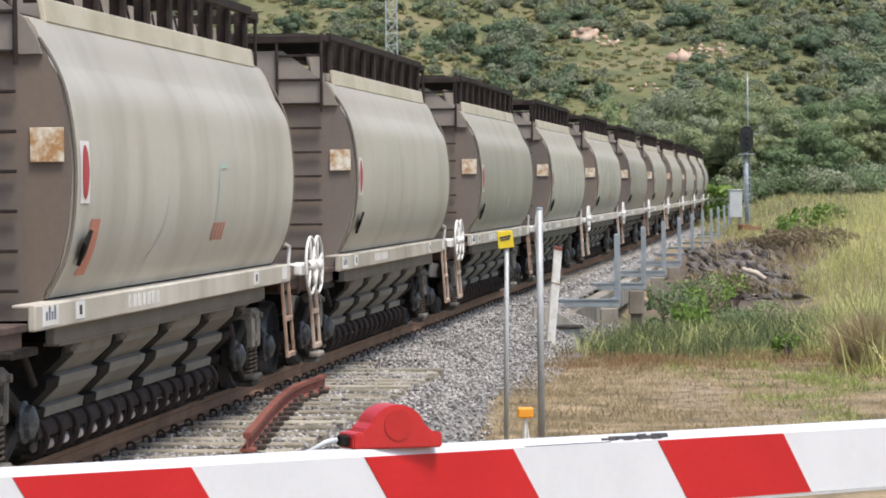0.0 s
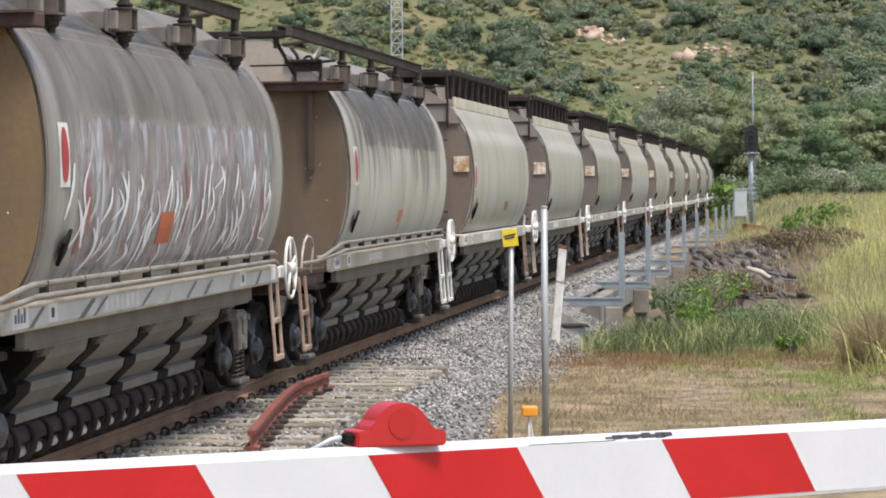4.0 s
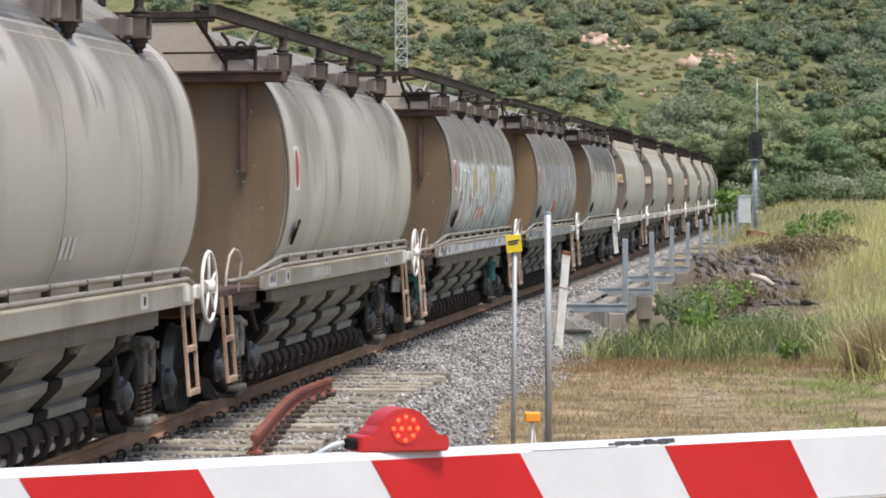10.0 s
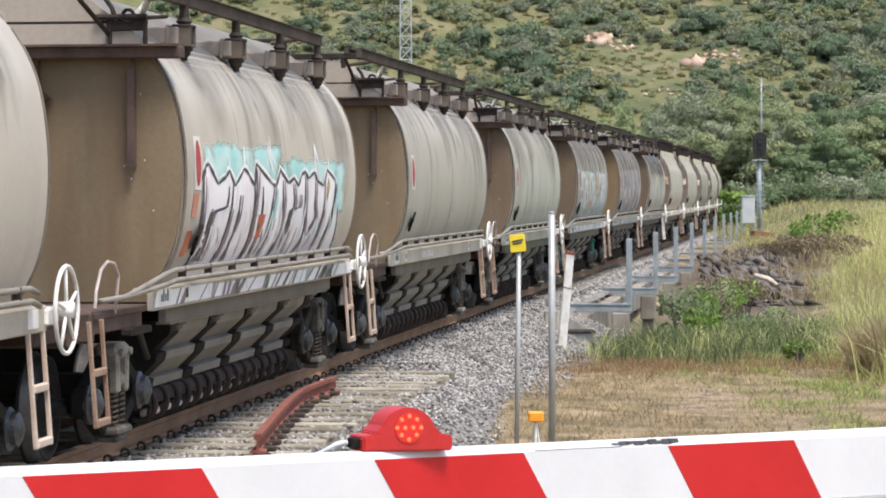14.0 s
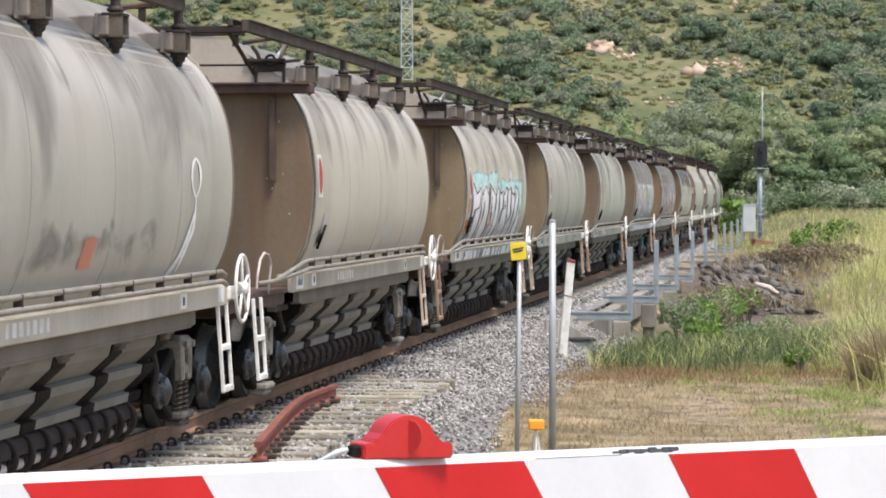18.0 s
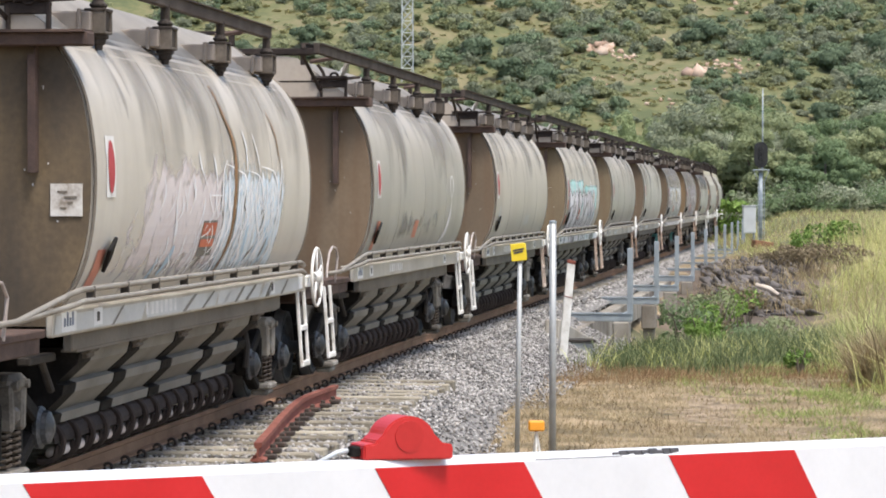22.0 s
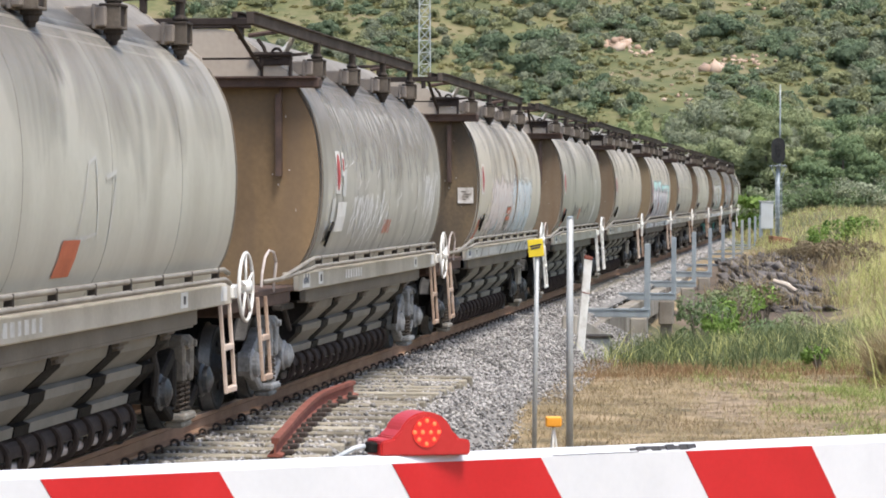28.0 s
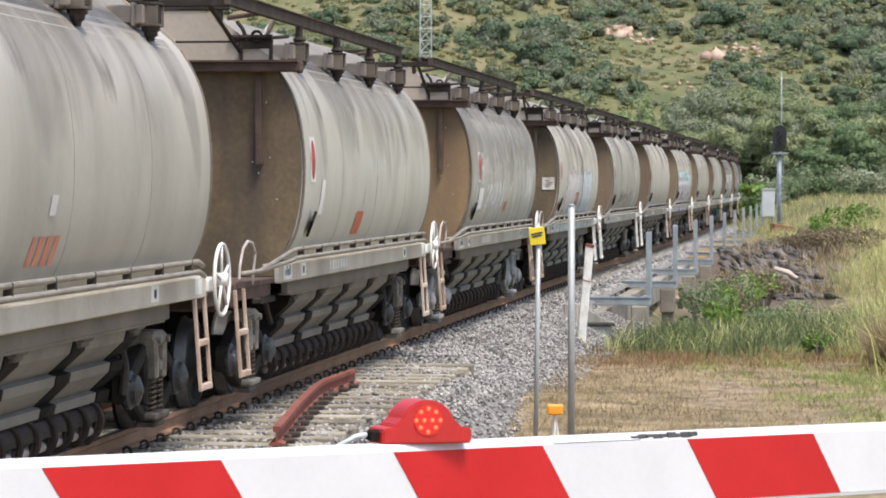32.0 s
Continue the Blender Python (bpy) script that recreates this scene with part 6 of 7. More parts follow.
        brush(wg, [[(x + 0.09, z) for x, z in run_]], 0.010, P_DARK, 0.0130, "rust run down the barrel", "rust_run")
        brush(wg, [[(-2.55, 2.95), (-2.49, 2.85), (-2.36, 2.69), (-2.3, 2.45)]], 0.012, P_RUST, 0.0085, "thin rust run", "rust_run")
        patch(wg, -5.87, 1.66, 0.56, 0.21, M_ORANGE, "orange hazard patch", 0.014)
        # the shadow below the orange patch, painted on as dark grey
        patch(wg, -5.89, 1.58, 0.6, 0.31, P_DARK, "dark shadow painted behind and below the hazard patch", 0.0115)
        patch(wg, B0 + 0.2, 1.40, 0.24, 0.3, P_SALMON, "salmon painted patch", 0.009)
        bm = bmesh.new()
        box(bm, (B0 - 0.05, -1.19, 2.07), (0.012, 0.24, 0.24), bevel=0.002)
        pl = part("placard", bm, M_GREYSIGN, wg, "smeared grey-white placard on the end wall")
        for q in range(4):
            bm = bmesh.new()
            box(bm, (B0 - 0.058, -1.19 + rng.uniform(-0.05, 0.05), 2.13 - 0.04 * q), (0.004, rng.uniform(0.04, 0.10), 0.016))
            part("marking_bar", bm, M_LEDGE, pl)
    elif j == 1:
        brush(wg, flourish(rng, -7.9, -6.6, 1.5, 2.1, 10, 0.3, 0.10), 0.011, P_WHITE, 0.008, "white graffiti scribble")
        brush(wg, flourish(rng, -6.9, -5.4, 1.45, 2.15, 10, 0.35, 0.10), 0.011, P_WHITE, 0.008, "white graffiti scribble")
        brush(wg, flourish(rng, -2.2, -1.2, 1.6, 2.4, 12, 0.3, 0.08), 0.010, P_WHITE, 0.008, "white graffiti scribble")
        brush(wg, wisps(rng, -8.8, -1.2, 1.4, 2.5, 26, (0.06, 0.2)), 0.007, P_WHITE, 0.0085, "white graffiti scribble")
        patch(wg, -8.75, 1.68, 0.55, 0.32, M_PLATEW, "blank white plate", 0.012, 0.06)
        patch(wg, -8.45, 2.06, 0.22, 0.3, P_CHALK, "faded stencilled panel", 0.011, 0.06)
        patch(wg, -9.1, 1.78, 0.2, 0.26, P_CHALK, "faded stencilled panel", 0.011, 0.06)
        patch(wg, B0 + 1.16, 2.28, 0.15, 0.26, M_PLATEW, "small white plate with a red mark", 0.011, 0.0)
        patch(wg, B0 + 1.20, 2.34, 0.08, 0.13, M_RED, "small red mark", 0.014, 0.0)
        scrawl(wg, -5.3, 1.62, 4, P_SALMON)
        sprayed(wg, -9.2, -0.8, 2.1, 3.2, S_DRIP, 0.005, "pale drips from the roof", 0.0, "paint_drip")
    elif j == 0:
        tag(wg, [[(-5.9, 1.75), (-5.7, 2.3), (-5.5, 2.35), (-5.35, 1.8), (-5.9, 1.75)], [(-5.2, 2.2), (-4.9, 2.25), (-5.0, 1.8)]], 0.035, P_CHALK, 0.008, "faint chalk outline")
        patch(wg, -6.3, 1.50, 0.46, 0.26, M_ORANGE, "orange hazard patch", 0.012)
        patch(wg, -8.75, 1.75, 0.2, 0.36, M_PLATEW, "narrow white plate", 0.010, 0.1)
    elif j == 3:
        brush(wg, [[(-2.16, 2.08), (-2.32, 2.2), (-2.3, 2.34), (-2.15, 2.42), (-2.0, 2.34), (-2.0, 2.2), (-2.16, 2.08)], [(-2.16, 2.08), (-2.16, 1.9), (-2.2, 1.75), (-2.6, 1.42)], [(-2.18, 1.82), (-2.3, 1.65), (-2.38, 1.45)], [(-2.2, 1.95), (-2.42, 1.65), (-2.72, 1.4)]], 0.024, P_WHITE, 0.009, "white sprayed loop with two tails")
        patch(wg, -5.85, 1.56, 0.36, 0.23, P_SALMON, "salmon painted patch", 0.010)
        patch(wg, -9.2, 1.45, 0.26, 0.36, P_SALMON, "salmon painted patch", 0.009)
        sprayed(wg, -8.4, -2.2, 1.4, 2.1, S_SMUDGE, 0.004, "smudged grey patch", 0.0, "smudge")
    elif j == 4:
        scrawl(wg, -4.6, 1.6, 4, P_CHALK, 0.18, 0.16)
        scrawl(wg, -9.05, 1.75, 2, P_CHALK, 0.2)
    elif j == 6:
        scrawl(wg, -5.0, 1.6, 3)
    elif j == 7:
        tag(wg, flourish(rng, -5.0, -4.3, 1.9, 2.4, 3, 0.1, 0.05), 0.03, P_CHALK, 0.008)
        scrawl(wg, -5.4, 1.62, 4)
    elif j == -1:
        scrawl(wg, -5.9, 1.52, 4, P_SALMON, 0.2, 0.16)
        patch(wg, -5.6, 1.86, 0.16, 0.14, P_CHALK, "faded stencilled marking", 0.009)
    elif j == 11:
        scrawl(wg, -4.6, 1.62, 4, P_SALMON, 0.16, 0.1)
        tag(wg, [[(-7.0, 1.5), (-6.6, 1.8), (-6.5, 2.05)]], 0.04, P_CHALK, 0.008, "pale scratch", "scratch")
        tag(wg, [[(-4.5, 1.8), (-4.4, 2.3), (-4.1, 2.3)]], 0.06, P_MINT, 0.006, "faint chalk outline")
        patch(wg, -9.2, 1.45, 0.28, 0.42, P_SALMON, "salmon painted patch", 0.007)
    elif j == 10:
        sprayed(wg, B0 + 0.9, B1 - 0.15, 2.5, 3.43, S_SOOT, 0.0042, "near-black soot along the shoulder", 0.0, "soot_stain")
        patch(wg, -5.4, 1.6, 0.4, 0.16, P_SALMON, "salmon painted patch", 0.007)
    elif j >= 12:
        scrawl(wg, -5.2, 1.7, rng.choice((2, 3)), P_SALMON if rng.random() < 0.5 else P_CHALK)
        if j in (14, 15, 16, 17):
            sprayed(wg, -9.2, -0.8, 1.36, 3.0, S_PALE, 0.005, "pale run-down streaks", 0.0, "pale_streak")


for j, wg in WAGONS.items():
    dress(j, wg)
for j, dx in ((1, 0.5), (4, -0.15)):      # plates that hang a little further along
    for c in WAGONS[j].children:
        if c.name.startswith("warning_plate"):
            c.matrix_basis = pose(dx, 0, 0)


def coat(wg, start, mat, slot=0):
    """Another weathering of the same part on one wagon."""
    for c in wg.children:
        if c.name.startswith(start):
            c.material_slots[slot].link = "OBJECT"
            c.material_slots[slot].material = mat


for j, mat in ((10, M_BODY_PALE), (9, M_BODY_SOOT), (8, M_BODY_SOOT), (7, M_BODY_PALE), (5, M_BODY_WARM), (4, M_BODY_WARM), (2, M_BODY_WARM), (1, M_BODY_SOOT), (0, M_BODY_PALE)):
    coat(WAGONS[j], "barrel_body", mat)
for j, mat in ((10, M_END_GREY), (9, M_END_RUST), (8, M_END), (7, M_END_GREY), (6, M_END_TAN), (5, M_END_TAN), (4, M_END_GREY), (3, M_END_GREY), (2, M_END_SOOT), (1, M_END_RUST), (0, M_END_SOOT)):
    coat(WAGONS[j], "end_wall", mat)
for j, fore in ((10, True), (11, False), (2, True), (3, False), (3, True), (4, False)):      # ladders still in white paint
    for c in WAGONS[j].children:
        if c.name.startswith("step_ladder") and (c.data.vertices[0].co.x > -5) == fore:
            c.material_slots[0].link = "OBJECT"
            c.material_slots[0].material = M_WHITE
            c["label"] = "white-painted step ladder"
for bg in [c for c in WAGONS[1].children if c.name.startswith("bogie")]:
    for c in bg.children:
        if c.name.startswith(("bolster_end", "spring_plank", "side_frame", "axle_box")):
            c.material_slots[0].link = "OBJECT"
            c.material_slots[0].material = M_GREYCAST
for bg in [c for c in WAGONS[8].children if c.name.startswith("bogie")]:
    for c in bg.children:
        if c.name.startswith("bolster_end"):
            c.data = c.data.copy()
            c.data.materials[0] = M_TEALCAST
            c["label"] = "teal-painted bolster end"

# ---- crossing boom, close to the camera ----
P_A, P_B = Vector((-0.183, 10.0, 1.1195)), Vector((0.946, 10.9, 1.0845))
ax = (P_B - P_A).normalized()
near = Vector((ax.y, -ax.x, 0)).normalized()
boom = thing("boom_gate", "lowered white and red striped crossing boom arm", "boom gate")
up = ax.cross(-near)
boom.matrix_basis = Matrix(((ax.x, -near.x, up.x, P_A.x), (ax.y, -near.y, up.y, P_A.y), (ax.z, 0, up.z, P_A.z), (0, 0, 0, 1)))
bm = bmesh.new()
prism(bm, [(0, -0.25), (0, 0.0), (0.004, 0.006), (0.014, 0.024), (0.075, 0.026), (0.09, 0.0), (0.09, -0.25)], -2.5, 6.6)
part("boom_arm", bm, M_BOOMW, boom, "white hollow boom arm with a bevelled top")
for k in (-2, -1, 0, 1, 2, 3):
    bm = bmesh.new()
    u0, u1, sl = k * 1.446, k * 1.446 + 0.70, 0.17
    if u0 < -2.5:
        continue
    front = [bm.verts.new(v) for v in ((u0, -0.003, -0.002), (u1, -0.003, -0.002), (u1 + sl, -0.003, -0.248), (u0 + sl, -0.003, -0.248))]
    back = [bm.verts.new((v.co.x, 0.001, v.co.z)) for v in front]
    bm.faces.new(front)
    for q in range(4):
        bm.faces.new((front[q], back[q], back[(q + 1) % 4], front[(q + 1) % 4]))
    part("red_stripe", bm, M_BOOMR, boom, "red reflective stripe")
for q in range(9):
    bm = bmesh.new()
    box(bm, (1.18 + 0.038 * q, 0.008, 0.013 + 0.002 * (q % 3)), (0.05, 0.004, 0.009 + 0.007 * (q % 2) + 0.001 * q), (-30, 0, 3 * (q % 3)))
    part("scuff_mark", bm, M_INK, boom, "dark scuffed patch on the top edge")
bm = bmesh.new()
box(bm, (0.98, 0.002, 0.003), (0.44, 0.003, 0.003), (-30, 0, 0))
part("scuff_mark", bm, M_INK, boom, "thin dark scrape along the top edge")
bm = bmesh.new()
prism(bm, [(0.0045, -0.252), (-0.004, -0.252), (-0.004, -0.262), (0.0045, -0.262)], -2.5, 6.6)
part("lower_edge", bm, M_CABINET, boom)
bm = bmesh.new()
box(bm, (6.7, 0.12, -0.75), (0.28, 0.34, 2.4), bevel=0.02)
box(bm, (6.7, 0.12, -1.93), (0.6, 0.6, 0.08), bevel=0.01)
box(bm, (7.1, 0.05, -0.1), (0.8, 0.12, 0.3), bevel=0.02)
part("boom_mast", bm, M_GALV, boom, "galvanised boom mast")

# red lamp on the boom's top
lamp = thing("boom_lamp", "red plastic flashing lamp sitting on the boom arm", "warning lamp")
lamp.matrix_basis = boom.matrix_basis @ pose(0.155, 0.035, 0.024, 0, 0, -13)
half = [(0.0, 0.158)] + [(0.108 * math.sin(a), 0.062 + 0.096 * math.cos(a)) for a in np.linspace(0.12, 1.25, 9)] + [(0.125, 0.072), (0.128, 0.062), (0.172, 0.056), (0.178, 0.05), (0.178, 0.0)]
outline = [(-x, z) for x, z in reversed(half)] + half[1:]
bm = bmesh.new()
fr, bk = [bm.verts.new((x, -0.05, z)) for x, z in outline], [bm.verts.new((x * 1.0, 0.085, z)) for x, z in outline]
bm.faces.new(fr)
bm.faces.new(list(reversed(bk)))
for q in range(len(fr)):
    bm.faces.new((fr[q], bk[q], bk[(q + 1) % len(fr)], fr[(q + 1) % len(fr)]))
bmesh.ops.recalc_face_normals(bm, faces=bm.faces)
bmesh.ops.bevel(bm, geom=[e for e in bm.edges if e.calc_face_angle(0) > 0.6], offset=0.006, segments=2, affect="EDGES")
part("housing", bm, M_LAMPRED, lamp, "red moulded housing with an arched top")
bm = bmesh.new()
box(bm, (-0.195, 0.0, 0.03), (0.035, 0.05, 0.038), bevel=0.006)
part("cable_gland", bm, M_BLACK, lamp, "black cable gland")
bm = bmesh.new()
tube(bm, [(-0.22, 0, 0.034), (-0.26, 0.0, 0.028), (-0.30, 0.01, 0.005), (-0.34, 0.03, -0.02), (-0.42, 0.05, -0.03)], 0.009, 8)
part("cable", bm, M_CABINET, lamp, "pale grey cable", True)
# made-up disc, one face lit and one dark, flipped in place of blinking LEDs
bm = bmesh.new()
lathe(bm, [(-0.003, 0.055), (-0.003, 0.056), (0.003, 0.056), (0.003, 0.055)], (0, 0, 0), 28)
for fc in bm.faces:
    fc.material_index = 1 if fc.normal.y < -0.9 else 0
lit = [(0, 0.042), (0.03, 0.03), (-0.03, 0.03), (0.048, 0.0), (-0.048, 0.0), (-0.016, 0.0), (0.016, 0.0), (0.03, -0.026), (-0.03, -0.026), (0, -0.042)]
led = part("lamp_drum", bm, [M_LAMPRED, M_LEDLENS], lamp, "added two-sided disc, flipped from dark to lit face to imitate flashing")
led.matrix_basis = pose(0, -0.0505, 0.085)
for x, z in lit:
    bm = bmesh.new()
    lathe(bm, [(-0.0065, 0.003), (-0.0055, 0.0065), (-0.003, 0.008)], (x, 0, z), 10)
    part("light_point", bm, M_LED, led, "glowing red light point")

# ---- posts on the verge ----
def post_base(x, y):
    return float(ground_z(x, y)) - 0.15


sign = thing("marker_sign", "small yellow sign on a thin galvanised post", "sign")
x, y = 0.985, 29.6
bm = bmesh.new()
tube(bm, [(x - 0.02, y, post_base(x, y)), (x + 0.015, y, 1.53)], 0.026, 10)
part("post", bm, M_GALVPOST, sign, "", True)
bm = bmesh.new()
box(bm, (x - 0.002, y - 0.035, 1.52), (0.165, 0.012, 0.185), (0, -6, 0), 0.004)
plate = part("sign_plate", bm, M_YELLOW, sign, "yellow plate with black lettering")
for q, (dz, w_) in enumerate(((0.012, 0.12), (-0.015, 0.10))):
    bm = bmesh.new()
    box(bm, (x - 0.005, y - 0.044, 1.535 + dz), (w_, 0.004, 0.018), (0, -12, 0))
    part("lettering_bar", bm, M_INK, plate)
post = thing("steel_post", "plain grey galvanised steel post", "post")
x, y = 1.36, 29.9
bm = bmesh.new()
tube(bm, [(x, y, post_base(x, y)), (x, y, 1.83)], 0.037, 14)
part("shaft", bm, M_GALVPOST, post, "", True)
bm = bmesh.new()
lathe(bm, [(1.825, 0.039), (1.845, 0.039), (1.855, 0.02)], (x, y, 0), 14, "z")
part("cap", bm, M_GALV, post)

mark = thing("survey_marker", "orange plastic marker box on white thin legs", "marker")
x, y = 1.08, 27.2
g = post_base(x, y)
bm = bmesh.new()
box(bm, (x, y, -0.125), (0.155, 0.12, 0.10), bevel=0.014)
part("marker_box", bm, M_MARKER, mark, "orange moulded box")
bm = bmesh.new()
lathe(bm, [(-0.18, 0.02), (-0.15, 0.03)], (x, y, 0), 10, "z")
part("collar", bm, M_BLACK, mark)
for a in (0.3, 2.4, 4.5):
    bm = bmesh.new()
    tube(bm, [(x, y, -0.17), (x + 0.12 * math.cos(a), y + 0.12 * math.sin(a), g)], 0.012, 6)
    part("leg", bm, M_WHITE, mark)

stake = thing("leaning_post", "leaning white wooden post with a rusty top", "post")
x, y = 2.46, 50.2
bm = bmesh.new()
box(bm, (0, 0, 0.80), (0.15, 0.1, 2.0), bevel=0.012)
st = part("shaft", bm, M_WHITE, stake, "chipped white paint")
st.matrix_basis = pose(x, y, -0.82, 0, 5.0, 0)
for z, h_ in ((1.78, 0.07), (1.15, 0.025)):
    bm = bmesh.new()
    box(bm, (0.0, -0.004, z), (0.154, 0.105, h_), (0, 10, 0), 0.01)
    o = part("rust_band", bm, M_STUB, stake, "rust-stained band")
    o.matrix_basis = pose(x, y, -0.82, 0, 5.0, 0)

# ---- bridge edge: kerb, brackets with posts, concrete blocks ----
bridge = thing("bridge_edge", "stained concrete bridge side beam under the track", "bridge", kind="structure")
for s0 in range(30, 76, 5):
    bm = bmesh.new()
    box(bm, (2.48, 0, -0.85), (4.96, 0.3, 0.6), bevel=0.03)
    o = part("edge_beam", bm, M_CONC, bridge)
    o.matrix_basis = track_pose(s0, 1.85)
for s0 in (33.5, 52, 72):
    bm = bmesh.new()
    box(bm, (0, 0, -1.9), (0.7, 3.6, 2.2), bevel=0.04)
    o = part("pier", bm, M_CONC, bridge)
    o.matrix_basis = track_pose(s0, 0.15)
bm = bmesh.new()
box(bm, (0, 0, -0.75), (3.0, 0.3, 0.6), (0, 10, -8), 0.03)
o = part("wing_wall", bm, M_CONC, bridge, "pale sloping concrete wing wall")
o.matrix_basis = track_pose(29.3, 2.0)
for i in range(10):
    s0 = 34.3 + 9.75 * i
    br = thing("walkway_bracket", "galvanised bridge walkway bracket with an upright post", "bracket", "brackets along the bridge", track_pose(s0))
    for q in (0.0, 0.42):
        bm = bmesh.new()
        box(bm, (q, -2.14, -0.43), (0.09, 1.5, 0.16), bevel=0.01)
        box(bm, (q, -2.14, -0.35), (0.13, 1.5, 0.015))
        part("arm", bm, M_GALV, br)
        bm = bmesh.new()
        box(bm, (q, -2.84, 0.31), (0.035, 0.1, 1.46), bevel=0.006)
        box(bm, (q + 0.04, -2.80, 0.31), (0.09, 0.02, 1.46))
        part("upright", bm, M_GALV, br)
    bm = bmesh.new()
    box(bm, (0.21, -2.76, -0.40), (0.5, 0.06, 0.18), bevel=0.008)
    part("tie_plate", bm, M_GALV, br)
    if i < 6:
        blk = thing("bearing_block", "rust-stained concrete block under a walkway bracket", "concrete block", "blocks under the brackets", track_pose(s0))
        bm = bmesh.new()
        box(bm, (0.2, -2.66, -0.82), (0.55, 0.36, 0.6), bevel=0.03)
        box(bm, (0.2, -2.66, -1.7), (0.36, 0.28, 1.3), bevel=0.02)
        part("block", bm, M_CONC, blk)
trough = thing("cable_trough", "dark grey cable trough box beside the bridge end", "cable trough", m=pose(2.85, 53.5, 0))
bm = bmesh.new()
box(bm, (0, 0, -0.85), (0.7, 0.5, 0.42), bevel=0.02)
part("box", bm, M_GALVPOST, trough)
bm = bmesh.new()
box(bm, (0, 0, -0.62), (0.8, 0.6, 0.05), bevel=0.01)
part("lid", bm, M_DARK, trough)

# ---- signal and its cabinet ----
sg = thing("railway_signal", "grey signal mast with a black light head and ladder", "railway signal", m=pose(17.86, 149, -0.30))
bm = bmesh.new()
box(bm, (0, 0, -0.35), (0.9, 0.9, 0.5), bevel=0.03)
part("base", bm, M_CONC, sg)
bm = bmesh.new()
tube(bm, [(0, 0, -0.2), (0, 0, 4.0)], 0.11, 12)
part("mast", bm, M_GALV, sg, "", True)
bm = bmesh.new()
tube(bm, [(0.12, 0.2, 3.6), (0.12, 0.2, 8.29)], [0.05, 0.03], 10)
part("whip_mast", bm, M_GALV, sg, "thin pale upper mast", True)
bm = bmesh.new()
pts = [(0.36 * math.cos(a), 4.76 + 0.33 + 0.36 * math.sin(a)) for a in np.linspace(0, math.pi, 9)] + [(-0.36 * math.cos(a), 4.76 - 0.33 - 0.36 * math.sin(a)) for a in np.linspace(0, math.pi, 9)]
fr, bk = [bm.verts.new((a, -0.12, b)) for a, b in pts], [bm.verts.new((a, 0.06, b)) for a, b in pts]
bm.faces.new(fr)
bm.faces.new(list(reversed(bk)))
for q in range(len(fr)):
    bm.faces.new((fr[q], bk[q], bk[(q + 1) % len(fr)], fr[(q + 1) % len(fr)]))
bmesh.ops.recalc_face_normals(bm, faces=bm.faces)
head = part("light_head", bm, M_SIGNAL, sg, "black rounded signal head")
for z in (5.06, 4.76, 4.46):
    bm = bmesh.new()
    ring(bm, (0, -0.2, z), "y", 0.12, 0.02, 16, 5)
    part("hood", bm, M_SIGNAL, head)
bm = bmesh.new()
box(bm, (0, 0, 3.95), (0.85, 0.6, 0.05), bevel=0.01)
part("platform", bm, M_GALV, sg)
for q in (-0.42, 0.42):
    bm = bmesh.new()
    tube(bm, [(q * 0.4, -0.25, 0.0), (q * 0.4, -0.25, 3.3), (q, -0.28, 3.93)], 0.018, 6)
    part("ladder_rail", bm, M_GALV, sg)
for i in range(11):
    bm = bmesh.new()
    tube(bm, [(-0.16, -0.25, 0.3 + 0.3 * i), (0.16, -0.25, 0.3 + 0.3 * i)], 0.014, 5)
    part("ladder_rung", bm, M_GALV, sg)
cab = thing("signal_cabinet", "pale grey equipment cabinet on legs beside the signal", "cabinet", m=pose(17.2, 148.6, 0))
bm = bmesh.new()
box(bm, (0, 0, 1.0), (0.68, 0.5, 1.45), bevel=0.02)
part("body", bm, M_CABINET, cab)
bm = bmesh.new()
box(bm, (0, -0.255, 1.0), (0.6, 0.015, 1.35), bevel=0.005)
part("door", bm, M_CABINET, cab)
bm = bmesh.new()
box(bm, (0, 0, 1.75), (0.78, 0.6, 0.05), bevel=0.01)
part("roof", bm, M_CABINET, cab)
for q in (-0.25, 0.25):
    bm = bmesh.new()
    box(bm, (q, 0, -0.1), (0.08, 0.3, 0.8), bevel=0.01)
    part("leg", bm, M_GALV, cab)

# ---- lattice tower on the hill ----
tw = thing("lattice_tower", "pale steel lattice tower standing on the hillside", "tower", m=pose(-3.1, 474, float(ground_z(-3.1, 474))))
H = 44
for sx in (-1, 1):
    for sy in (-1, 1):
        bm = bmesh.new()
        tube(bm, [(sx * 0.98, sy * 0.98, -0.5), (sx * 0.7, sy * 0.7, H)], 0.11, 6)
        part("leg", bm, M_TOWER, tw)
for k in range(22):
    z0, z1 = k * 2.0, k * 2.0 + 2.0
    w0, w1 = 0.98 - 0.28 * z0 / H, 0.98 - 0.28 * z1 / H
    for a, b, c, d in (((-1, -1), (1, -1), z0, z1), ((1, -1), (-1, -1), z0, z1), ((-1, 1), (1, 1), z0, z1), ((-1, -1), (-1, 1), z0, z1), ((1, 1), (1, -1), z0, z1)):
        bm = bmesh.new()
        tube(bm, [(a[0] * w0, a[1] * w0, c), (b[0] * w1, b[1] * w1, d)], 0.055, 5)
        part("cross_brace", bm, M_TOWER, tw)
    bm = bmesh.new()
    tube(bm, [(-w0, -w0, z0), (w0, -w0, z0)], 0.07, 5)
    part("crossbar", bm, M_TOWER, tw)

